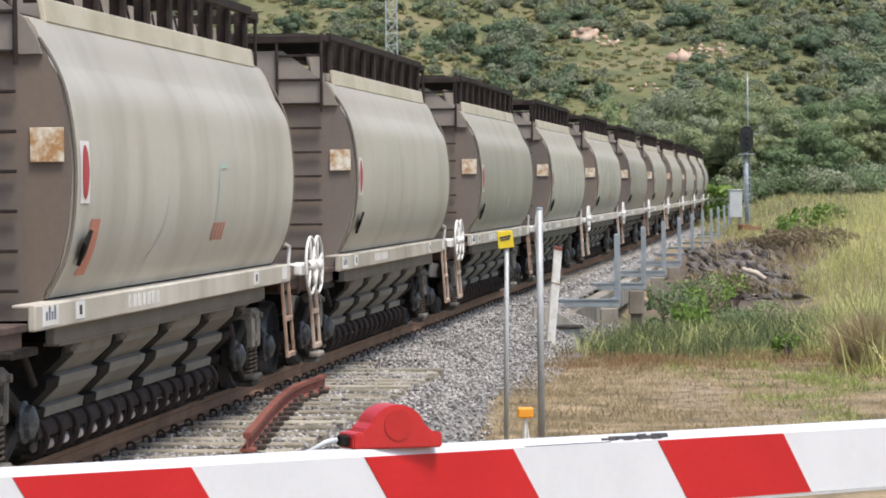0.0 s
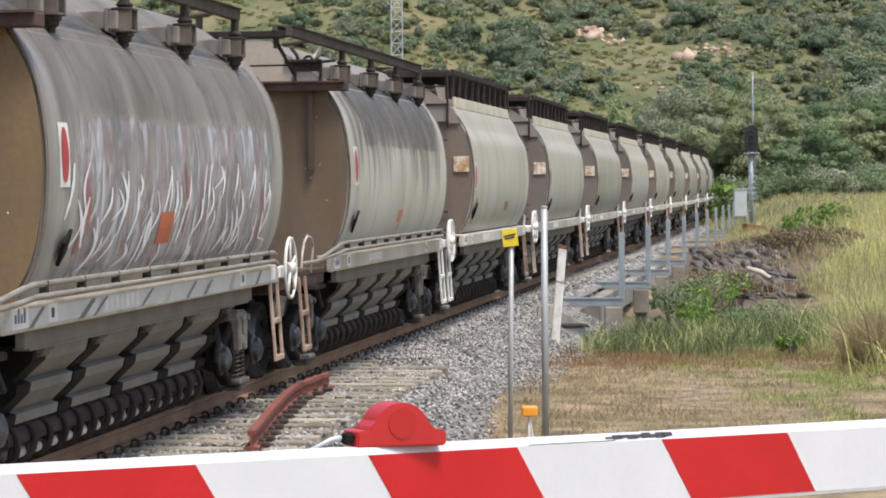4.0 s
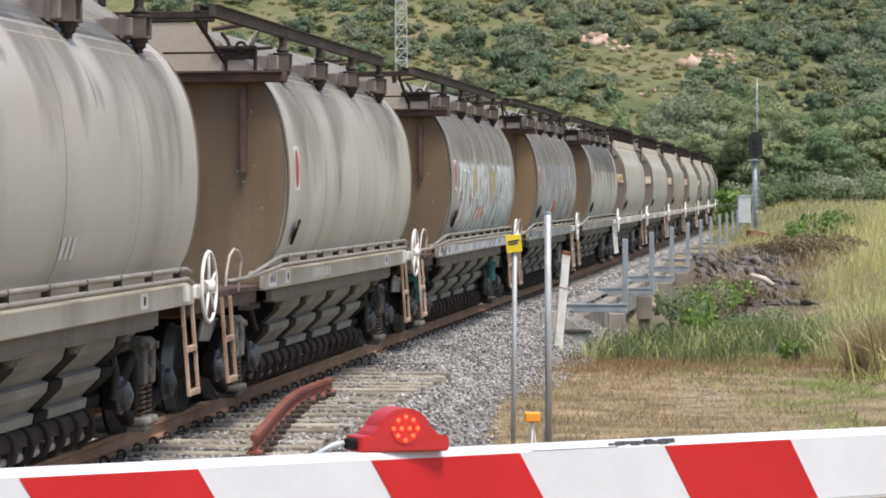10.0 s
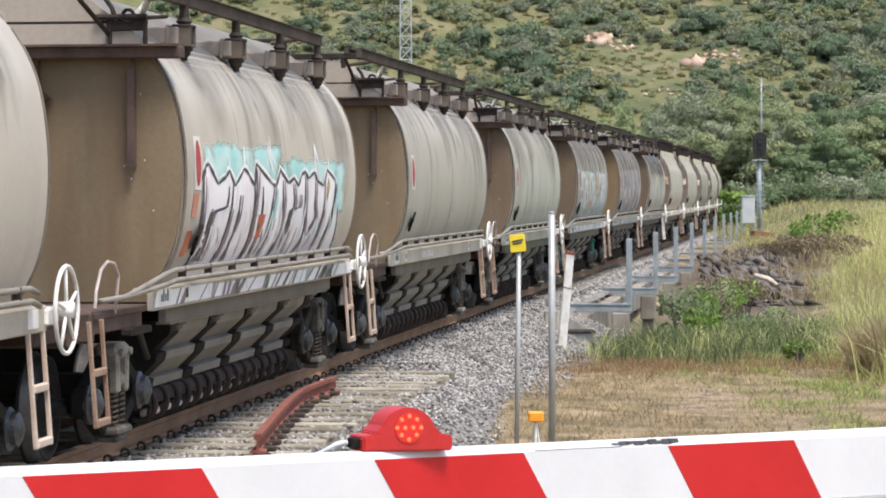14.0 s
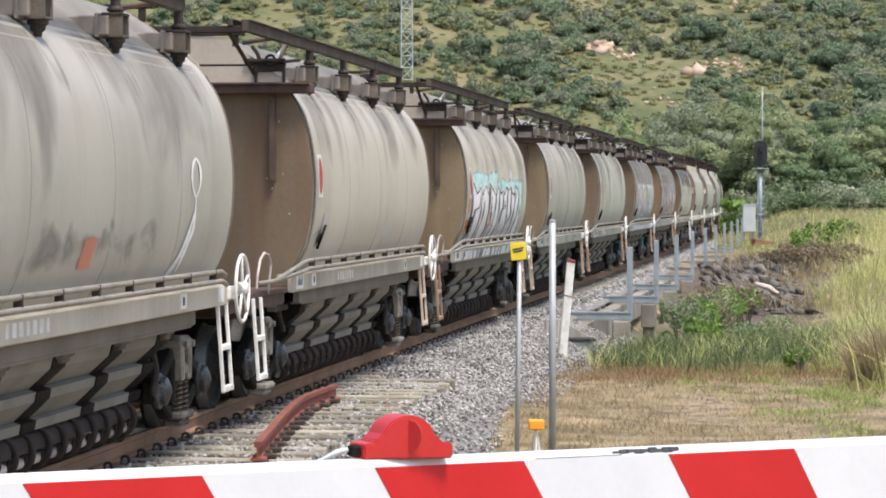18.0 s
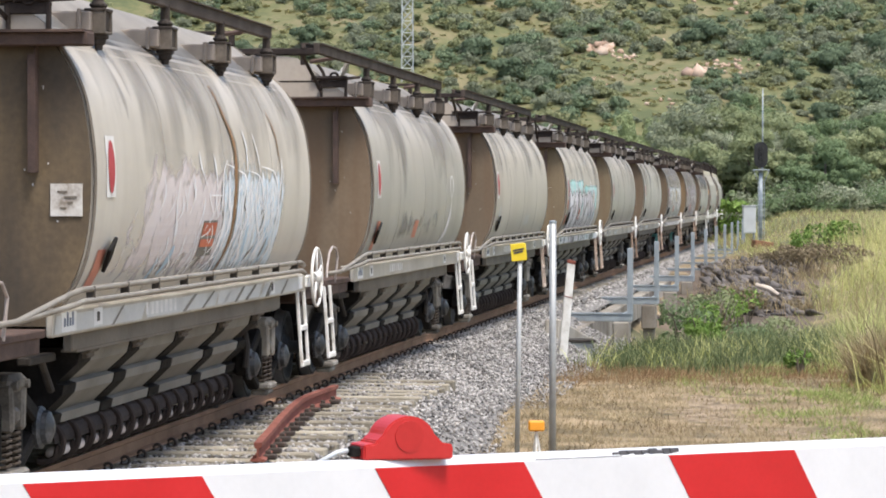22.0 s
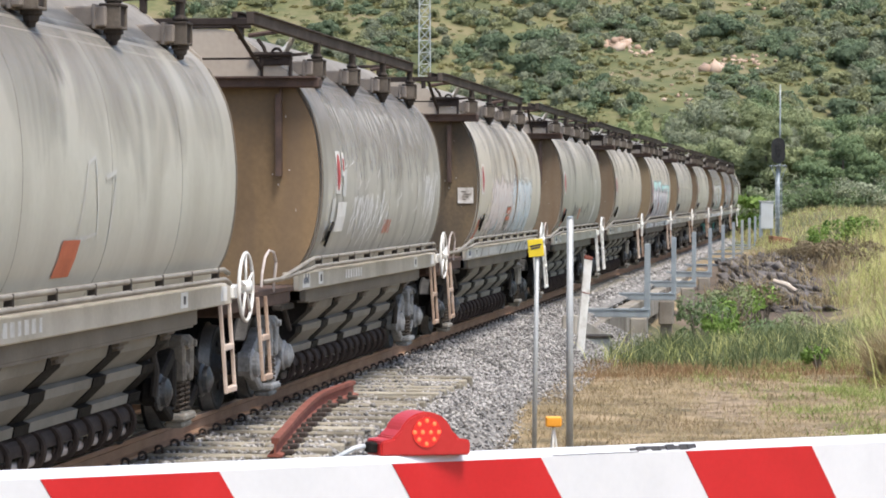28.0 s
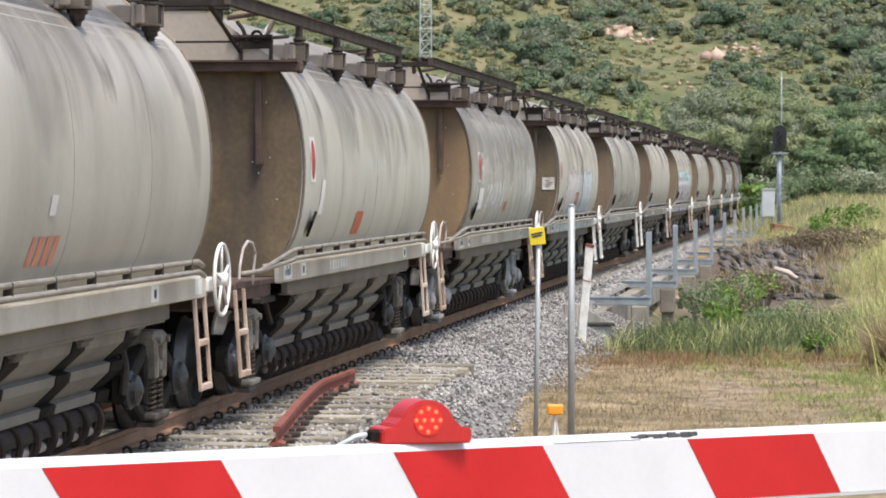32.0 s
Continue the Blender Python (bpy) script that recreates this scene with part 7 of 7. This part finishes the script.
# ---- hillside scrub and boulders ----
def spots_of(x, y, rows):
    """The sum of soft-edged patches: rows x, y, radius across, radius up the hill, weight."""
    return sum(w * np.exp(-((x - cx_) / rx) ** 2 - ((y - cy_) / ry) ** 2) for cx_, cy_, rx, ry, w in rows)


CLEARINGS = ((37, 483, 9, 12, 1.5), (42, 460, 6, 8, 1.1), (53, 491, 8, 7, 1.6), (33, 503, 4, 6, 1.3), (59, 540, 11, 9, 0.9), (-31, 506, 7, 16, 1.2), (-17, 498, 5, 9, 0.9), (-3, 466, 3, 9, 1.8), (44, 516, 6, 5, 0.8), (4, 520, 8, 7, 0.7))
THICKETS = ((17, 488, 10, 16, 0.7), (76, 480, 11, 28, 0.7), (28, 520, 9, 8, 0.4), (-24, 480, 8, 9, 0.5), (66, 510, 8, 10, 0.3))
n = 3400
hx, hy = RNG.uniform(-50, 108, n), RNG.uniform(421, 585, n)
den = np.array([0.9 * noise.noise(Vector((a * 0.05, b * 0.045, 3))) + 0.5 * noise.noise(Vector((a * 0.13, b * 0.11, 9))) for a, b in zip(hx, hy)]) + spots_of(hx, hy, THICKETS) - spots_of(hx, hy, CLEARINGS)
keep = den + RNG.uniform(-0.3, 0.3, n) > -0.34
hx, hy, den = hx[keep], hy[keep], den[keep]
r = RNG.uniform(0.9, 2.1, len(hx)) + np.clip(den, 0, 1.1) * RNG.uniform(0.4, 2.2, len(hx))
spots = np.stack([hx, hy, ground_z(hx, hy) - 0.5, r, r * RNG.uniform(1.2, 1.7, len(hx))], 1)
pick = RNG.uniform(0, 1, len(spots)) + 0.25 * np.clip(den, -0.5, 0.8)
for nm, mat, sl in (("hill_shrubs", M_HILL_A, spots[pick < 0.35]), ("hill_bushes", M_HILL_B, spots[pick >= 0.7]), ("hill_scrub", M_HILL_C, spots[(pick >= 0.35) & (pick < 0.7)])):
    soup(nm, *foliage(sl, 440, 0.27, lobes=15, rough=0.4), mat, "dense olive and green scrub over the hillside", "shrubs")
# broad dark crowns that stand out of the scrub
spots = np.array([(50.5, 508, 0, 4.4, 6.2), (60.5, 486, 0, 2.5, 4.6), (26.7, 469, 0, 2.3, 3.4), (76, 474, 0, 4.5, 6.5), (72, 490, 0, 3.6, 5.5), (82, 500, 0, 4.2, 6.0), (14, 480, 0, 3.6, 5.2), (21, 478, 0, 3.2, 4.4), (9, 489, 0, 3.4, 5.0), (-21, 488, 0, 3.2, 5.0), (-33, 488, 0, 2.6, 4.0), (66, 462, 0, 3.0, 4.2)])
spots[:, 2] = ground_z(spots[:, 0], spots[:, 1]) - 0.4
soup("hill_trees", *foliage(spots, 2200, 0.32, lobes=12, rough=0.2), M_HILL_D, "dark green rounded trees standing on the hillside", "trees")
n = 4200      # low tufts between the shrubs
hx, hy = RNG.uniform(-50, 108, n), RNG.uniform(421, 570, n)
r = RNG.uniform(0.3, 1.15, n)
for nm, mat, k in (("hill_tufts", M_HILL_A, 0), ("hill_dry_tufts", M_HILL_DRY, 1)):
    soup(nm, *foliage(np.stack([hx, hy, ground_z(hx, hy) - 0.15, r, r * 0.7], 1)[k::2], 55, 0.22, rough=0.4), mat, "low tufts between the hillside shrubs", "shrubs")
n = 900      # thinner scrub on the rest of the hill
hx, hy = np.concatenate([RNG.uniform(-140, -50, n // 2), RNG.uniform(108, 190, n // 2)]), RNG.uniform(421, 575, n)
r = RNG.uniform(0.8, 3.2, n)
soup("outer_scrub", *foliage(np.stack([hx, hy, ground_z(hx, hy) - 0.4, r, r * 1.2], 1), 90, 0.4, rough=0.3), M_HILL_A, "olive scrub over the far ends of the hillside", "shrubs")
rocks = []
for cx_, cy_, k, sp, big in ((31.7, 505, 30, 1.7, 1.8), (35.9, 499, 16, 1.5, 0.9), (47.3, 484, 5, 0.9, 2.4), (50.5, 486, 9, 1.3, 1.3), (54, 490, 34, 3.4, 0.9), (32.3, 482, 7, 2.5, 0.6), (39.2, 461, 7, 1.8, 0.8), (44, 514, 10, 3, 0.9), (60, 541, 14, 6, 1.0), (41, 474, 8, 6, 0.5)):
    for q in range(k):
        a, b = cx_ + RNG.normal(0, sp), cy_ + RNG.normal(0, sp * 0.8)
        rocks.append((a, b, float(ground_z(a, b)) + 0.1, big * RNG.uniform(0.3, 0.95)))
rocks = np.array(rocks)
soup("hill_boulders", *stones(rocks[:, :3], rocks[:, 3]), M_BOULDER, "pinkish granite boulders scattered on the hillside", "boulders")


# ---- belt of trees behind the signal ----
def tree_mesh(seed, h, spread):
    rng = random.Random(seed)
    bm = bmesh.new()
    top = Vector((rng.uniform(-0.3, 0.3), rng.uniform(-0.3, 0.3), h * 0.62))
    tube(bm, [(0, 0, -0.4), (0.1, 0, h * 0.25), tuple(top)], [0.22, 0.16, 0.07], 8)
    tips = []
    for k in range(7):
        a = k * 0.9 + rng.uniform(-0.3, 0.3)
        st_ = Vector((0.1, 0, h * rng.uniform(0.18, 0.45)))
        en = st_ + Vector((math.cos(a) * spread * rng.uniform(0.4, 0.8), math.sin(a) * spread * rng.uniform(0.4, 0.8), h * rng.uniform(0.15, 0.35)))
        tube(bm, [tuple(st_), tuple(st_.lerp(en, 0.5) + Vector((0, 0, 0.2))), tuple(en)], [0.09, 0.06, 0.025], 6)
        tips.append(en)
    me = bpy.data.meshes.new("trunk")
    bm.to_mesh(me)
    bm.free()
    me.materials.append(M_BARK)
    sp = [(t.x, t.y, t.z - 0.15 * h, spread * rng.uniform(0.35, 0.55), h * rng.uniform(0.28, 0.42)) for t in tips]
    sp += [(top.x + rng.uniform(-0.4, 0.4), top.y, h * 0.55, spread * 0.5, h * 0.45), (0, 0, h * 0.18, spread * 0.8, h * 0.4), (0, 0, 0, spread * 0.9, h * 0.35)]
    return me, sp


def tree(name, x, y, kind_):
    trunk, crown = TREES[kind_]
    t = thing(name, TREE_LABELS[kind_ % 3], "tree", "trees behind the signal", pose(x, y, float(ground_z(x, y)), 0, 0, random.uniform(0, 360)))
    again("trunk", trunk, t)
    again("crown", crown, t)


TREE_LABELS = ("bushy olive-green tree with a ragged crown", "dense dark green tree with a rounded crown", "grey-green tree with an open crown")
TREES = []
for k, (h, spread, mat) in enumerate(((8.5, 3.4, M_LEAF), (8.0, 3.6, M_LEAF_G), (9.0, 3.8, M_LEAF_GREY), (6.0, 3.0, M_LEAF), (5.0, 3.2, M_LEAF_G), (6.5, 3.0, M_LEAF_GREY), (14.6, 4.4, M_LEAF_G), (12.6, 4.6, M_LEAF_PALE))):
    trunk, sp = tree_mesh(40 + k, h, spread)
    v, f = foliage(sp, 1700, 0.115 if h < 12 else 0.17, rough=0.32)
    cr = soup("crown", v, f, mat, kind="")
    TREES.append((trunk, cr.data))
    bpy.data.objects.remove(cr)
for i in range(64):
    d = random.uniform(172, 265)
    px = 0.050 + 0.128 * (i + random.random()) / 64
    kind_ = random.choice((0, 1, 2, 3, 4, 5)) if px > 0.094 else random.choice((3, 4, 5))
    if d < 190:
        kind_ = random.choice((3, 4))
    tree("tree", px * d, d, kind_)
tree("tree", 37.0, 330, 6)
tree("tree", 40.5, 336, 6)
tree("tree", 24.0, 330, 7)
tree("tree", 28.5, 338, 7)

n = 420
d, px = RNG.uniform(168, 178, n), RNG.uniform(0.108, 0.19, n)
r = RNG.uniform(0.7, 1.5, n)
for nm, mat, k in (("undergrowth", M_LEAF_G, 0), ("pale_undergrowth", M_LEAF_GREY, 1)):
    soup(nm, *foliage(np.stack([px * d, d, ground_z(px * d, d) - 0.3, r, r * RNG.uniform(1.3, 2.0, n)], 1)[k::2], 260, 0.10, rough=0.35), mat, "leafy undergrowth at the foot of the trees", "shrubs")

# ---- verge: straw grass, reeds, tall grass ----
def scatter(n, x0, x1, y0, y1, wish):
    x, y = RNG.uniform(x0, x1, n), RNG.uniform(y0, y1, n)
    lat = beside(x, y)
    keep = RNG.uniform(0, 1, n) < wish(x, y, lat)
    x, y = x[keep], y[keep]
    return np.stack([x, y, ground_z(x, y) - 0.02], 1)


def clump(x, y, f, seed):
    return np.array([noise.noise(Vector((a * f, b * f, seed))) for a, b in zip(x, y)])


base = scatter(210000, -1, 7.5, 27, 50, lambda x, y, l: smooth(2.15, 3.0, l) * (1 - 0.5 * bare(x, y)) * (1 - 0.4 * smooth(4.0, 5.5, x)) * np.clip(0.55 + 1.1 * clump(x, y, 1.3, 1) + 0.7 * clump(x, y, 4.0, 2), 0.05, 1))
soup("straw_grass", *blades(base, RNG.uniform(0.03, 0.13, len(base)), np.full(len(base), 0.0042), 1.7), M_DRY, "short dry straw-coloured grass on the verge", "grass")
base = scatter(120000, 1, 8, 29, 50, lambda x, y, l: smooth(3.6, 6.0, x + 0.05 * (y - 38)) * (1 - 0.8 * bare(x, y)) * np.clip(0.25 + 1.6 * clump(x, y, 0.9, 5), 0, 1))
soup("green_verge_grass", *blades(base, RNG.uniform(0.05, 0.17, len(base)), np.full(len(base), 0.006), 1.6), M_FRESH, "patches of fresh green grass on the verge", "grass")
base = scatter(46000, 2, 13, 46, 66, lambda x, y, l: smooth(2.3, 3.2, l) * smooth(45.8, 50.5, y + 0.9 * np.sin(x * 1.7) + 0.7 * np.sin(x * 4.1)) * np.clip(0.5 + 1.3 * clump(x, y, 0.7, 8), 0.04, 1))
soup("reeds", *blades(base, RNG.uniform(0.14, 0.52, len(base)) * (1 + 0.5 * smooth(4.5, 8, base[:, 0])), np.full(len(base), 0.008), 1.05), M_REED, "dense blue-green reeds in the ditch", "reeds")
base = scatter(90000, 5, 24, 42, 116, lambda x, y, l: smooth(6.6, 7.8, l + 0.5 * np.sin(y * 0.4)) * np.clip(0.6 + clump(x, y, 0.3, 12), 0.1, 1))
soup("tall_grass", *blades(base, RNG.uniform(0.5, 1.35, len(base)), np.full(len(base), 0.008), 1.25), M_TALL, "tall yellow-green grass on the bank", "grass")
base = scatter(9000, 5, 24, 42, 112, lambda x, y, l: smooth(6.9, 8.0, l) * np.clip(0.3 + clump(x, y, 0.25, 15), 0, 1))
soup("seeding_grass", *blades(base, RNG.uniform(1.0, 1.9, len(base)), np.full(len(base), 0.009), 0.45), M_DRY, "straw-coloured seeding grass stems", "grass")
base = scatter(44000, 12, 40, 100, 175, lambda x, y, l: smooth(3.0, 4.5, l))
soup("far_grass", *blades(base[::2], RNG.uniform(0.15, 0.5, len(base[::2])), np.full(len(base[::2]), 0.014), 0.9), M_TALL, "rough grass below the trees", "grass")
soup("far_straw", *blades(base[1::2], RNG.uniform(0.15, 0.5, len(base[1::2])), np.full(len(base[1::2]), 0.012), 0.8), M_DRY, "pale seeding grass below the trees", "grass")
# tussock at the edge of the ditch
a, rr = RNG.uniform(0, 6.28, 2600), RNG.uniform(0, 0.55, 2600)
base = np.stack([7.35 + rr * np.cos(a), 44.6 + rr * np.sin(a), np.full(2600, float(ground_z(7.15, 44.6)))], 1)
soup("tussock", *blades(base, RNG.uniform(0.4, 1.05, 2600), np.full(2600, 0.007), 1.0), M_DRY, "large drooping straw-coloured tussock", "tussock")

# ---- leafy shrubs ----
def shrub(x, y, r, h, mat, per, size, label):
    t = thing("shrub", label, "shrub", "", pose(x, y, float(ground_z(x, y))))
    bm = bmesh.new()
    for k in range(5):
        a = k * 1.3
        tube(bm, [(0, 0, -0.1), (r * 0.3 * math.cos(a), r * 0.3 * math.sin(a), h * 0.5), (r * 0.6 * math.cos(a), r * 0.6 * math.sin(a), h * 0.8)], [0.03, 0.02, 0.008], 5)
    part("stem", bm, M_BARK, t)
    soup("foliage", *foliage([(0, 0, 0, r, h)], per, size), mat, kind="", parent=t)


for x, y, r, h, mat, per, size, label in (
        (5.9, 64.0, 0.7, 1.5, M_LEAF_G, 700, 0.06, "dark green leafy shrub growing by the bridge"),
        (6.1, 61.5, 0.6, 1.2, M_VINE, 420, 0.07, "bright green leafy shrub growing by the bridge"),
        (6.6, 66.0, 0.7, 1.7, M_VINE, 500, 0.07, "bright green leafy shrub growing by the bridge"),
        (6.9, 69.0, 0.8, 1.9, M_LEAF_G, 700, 0.06, "dark green leafy shrub growing by the bridge"),
        (7.5, 71.5, 0.8, 1.7, M_BRUSH, 700, 0.055, "brown dry brush by the bridge"),
        (7.7, 74.0, 0.9, 1.9, M_LEAF, 700, 0.06, "olive shrub with dry twigs by the bridge"),
        (8.4, 76.0, 0.8, 1.6, M_VINE, 500, 0.07, "bright green leafy shrub growing by the bridge"),
        (8.9, 77.5, 0.9, 1.4, M_BRUSH, 700, 0.055, "brown dry brush by the bridge"),
        (8.1, 70.0, 0.8, 1.2, M_LEAF_G, 600, 0.06, "dark green leafy shrub growing by the bridge"),
        (9.3, 74.0, 0.9, 1.0, M_LEAF, 600, 0.06, "olive shrub with dry twigs by the bridge"),
        (12.3, 91.0, 1.0, 1.0, M_BRUSH, 900, 0.06, "brown dry brush on the bank"),
        (13.2, 93.5, 1.1, 1.1, M_BRUSH, 900, 0.06, "brown dry brush on the bank"),
        (12.0, 95.5, 0.9, 0.8, M_BRUSH, 700, 0.06, "brown dry brush on the bank"),
        (13.4, 88.5, 0.9, 1.0, M_BRUSH, 700, 0.06, "brown dry brush on the bank")):
    shrub(x, y, r, h, mat, per, size, label)
for x, y, r in ((14.2, 103, 1.0), (15.1, 104.5, 1.1), (15.8, 106, 0.8), (14.8, 101.5, 0.7)):
    shrub(x, y, r, 1.45, M_VINE, 1000, 0.085, "bright green creeper mound in the tall grass")
shrub(17.0, 160.0, 2.2, 2.6, M_VINE, 700, 0.2, "bright green bush behind the cabinet")
shrub(6.25, 46.6, 0.28, 0.55, M_VINE, 220, 0.05, "small bright green sprig at the ditch")

# ---- rocky far bank ----
def slabs(spots, sizes, dip=24):
    """Flat broken slabs that all dip the same way."""
    n = len(spots)
    o = np.array([(-1, -1, -1), (1, -1, -1), (1, 1, -1), (-1, 1, -1), (-1, -1, 1), (1, -1, 1), (1, 1, 1), (-1, 1, 1)], float)
    f = np.array([(0, 3, 2, 1), (4, 5, 6, 7), (0, 1, 5, 4), (1, 2, 6, 5), (2, 3, 7, 6), (3, 0, 4, 7)])
    v = o[None] * np.array([1.4, 0.9, 0.28]) * RNG.uniform(0.5, 1.25, (n, 1, 3)) + RNG.normal(0, 0.17, (n, 8, 3))
    a, b = np.radians(RNG.normal(dip, 11, n)), np.radians(RNG.normal(0, 28, n))
    x, y, z = v[..., 0], v[..., 1], v[..., 2]
    x, z = x * np.cos(a)[:, None] + z * np.sin(a)[:, None], z * np.cos(a)[:, None] - x * np.sin(a)[:, None]
    x, y = x * np.cos(b)[:, None] - y * np.sin(b)[:, None], x * np.sin(b)[:, None] + y * np.cos(b)[:, None]
    v = np.stack([x, y, z], 2) * np.asarray(sizes)[:, None, None] + np.asarray(spots)[:, None, :]
    return v.reshape(-1, 3), (f[None] + 8 * np.arange(n)[:, None, None]).reshape(-1, 4)


n = 5200
x, y = RNG.uniform(8.0, 17.0, n), RNG.uniform(80, 100, n)
lat = beside(x, y)
keep = (lat > 3.7 - 0.05 * (y - 80)) & (lat < 6.4 + RNG.normal(0, 0.4, n) - 0.06 * (y - 80))
x, y = x[keep], y[keep]
sz = 0.05 + 0.20 * RNG.uniform(0, 1, len(x)) ** 3
soup("bank_rocks", *slabs(np.stack([x, y, ground_z(x, y) + RNG.uniform(-0.1, 0.06, len(x))], 1), sz), M_ROCK, "broken dark grey rock slabs on the creek bank", "rocks")
log = bmesh.new()
tube(log, [(10.05, 85.0, float(ground_z(10.05, 85.0)) + 0.32), (10.45, 84.8, float(ground_z(10.45, 84.8)) + 0.22), (10.75, 84.7, float(ground_z(10.75, 84.7)) + 0.02)], [0.07, 0.09, 0.06], 8)
tagged(part("log", log, M_PALEWOOD), "bleached broken log lying on the rocks", "log")
cover = bmesh.new()
box(cover, (16.75, 139.0, float(ground_z(16.75, 139.0)) + 0.14), (1.0, 0.7, 0.5), (0, 8, 12), 0.03)
tagged(part("rusty_box", cover, M_RUSTBOX), "rusty orange-brown steel box below the signal", "box")

base = scatter(26000, 8, 17, 78, 103, lambda x, y, l: smooth(2.6, 3.4, l) * (1 - smooth(6.5, 8, l)) * np.clip(1.6 * clump(x, y, 0.5, 22), 0, 1))
soup("bank_twigs", *blades(base, RNG.uniform(0.15, 0.6, len(base)), np.full(len(base), 0.012), 0.9), M_DRY, "dry twigs and dead grass between the bank rocks", "dry grass")
base = scatter(16000, 2, 13, 46, 66, lambda x, y, l: smooth(2.3, 3.2, l) * smooth(46, 50, y) * np.clip(1.5 * clump(x, y, 0.6, 31), 0, 1))
soup("yellowing_reeds", *blades(base, RNG.uniform(0.2, 0.6, len(base)), np.full(len(base), 0.009), 0.9), M_TALL, "yellowing grass among the reeds", "reeds")
base = scatter(30000, -1, 9, 42.5, 49, lambda x, y, l: smooth(2.3, 3.0, l) * smooth(42.5, 45, y + 0.6 * np.sin(x * 2)) * np.clip(0.5 + 1.6 * clump(x, y, 0.9, 47), 0, 1))
soup("russet_grass", *blades(base, RNG.uniform(0.05, 0.22, len(base)), np.full(len(base), 0.005), 1.0), M_RUSSET, "russet dead grass along the ditch", "dry grass")
base = scatter(40000, -1, 9, 27, 49, lambda x, y, l: smooth(2.3, 3.0, l) * (1 - 0.8 * bare(x, y)) * np.clip(1.8 * clump(x, y, 0.8, 41), 0, 1))
soup("brown_dead_grass", *blades(base, RNG.uniform(0.03, 0.14, len(base)), np.full(len(base), 0.005), 1.0), M_BROWNGRASS, "brown dead grass on the verge", "dry grass")

# distance run by the train, second by second
TRAVEL = [-142.94, -136.87, -130.55, -124.15, -117.76, -111.46, -105.26, -99.18, -93.20, -87.33, -81.57, -75.91, -70.37, -64.94, -59.64, -54.47, -49.45, -44.58, -39.84, -35.18, -30.70, -26.42, -22.32, -18.31, -14.40, -10.66, -7.00, -3.44, -0.04, 3.23, 6.35, 9.36, 12.34]


def motions():
    n = len(TRAVEL)
    for j, wg in WAGONS.items():
        rows = []
        for t in range(n):
            s = TRAVEL[t] + L * j - (0.85 if j > 10 else 0.0)
            p, _ = on_track(s - 1.05)
            q, _ = on_track(s - 10.6)
            d = (p - q).normalized()
            at = p + d * 1.05
            rows.append((float(t), pose(at.x, at.y, 0, 0, 0, math.degrees(math.atan2(d.y, d.x)))))
        walk(wg, rows)
    # wheels turn with the way run; every wheelset in the same place on its bogie shares the turn
    rolled = [float(np.interp(0.1 * i, range(n), TRAVEL)) for i in range(321)]
    first = {}
    for wg in WAGONS.values():
        for bg in wg.children:
            if not bg.name.startswith("bogie"):
                continue
            for w in bg.children:
                if not w.name.startswith("wheelset"):
                    continue
                x = round(w.matrix_basis.translation.x, 2)
                if x not in first:
                    walk(w, [(0.1 * i, pose(x, 0, 0.42) @ Matrix.Rotation((d - rolled[0]) / 0.42, 4, "Y")) for i, d in enumerate(rolled)])
                    first[x] = w
                else:
                    src = first[x].animation_data
                    w.rotation_mode = "QUATERNION"
                    w.animation_data_create()
                    w.animation_data.action = src.action
                    w.animation_data.action_slot = src.action_slot
    # the boom lamp's flashing is imitated by flipping its added disc: lit face out for half of each beat
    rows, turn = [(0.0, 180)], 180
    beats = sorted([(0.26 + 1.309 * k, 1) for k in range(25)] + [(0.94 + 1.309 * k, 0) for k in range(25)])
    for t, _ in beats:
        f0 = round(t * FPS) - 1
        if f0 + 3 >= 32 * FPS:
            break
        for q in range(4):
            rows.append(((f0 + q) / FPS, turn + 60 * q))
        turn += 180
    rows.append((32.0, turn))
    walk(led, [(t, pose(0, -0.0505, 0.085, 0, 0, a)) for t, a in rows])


motions()
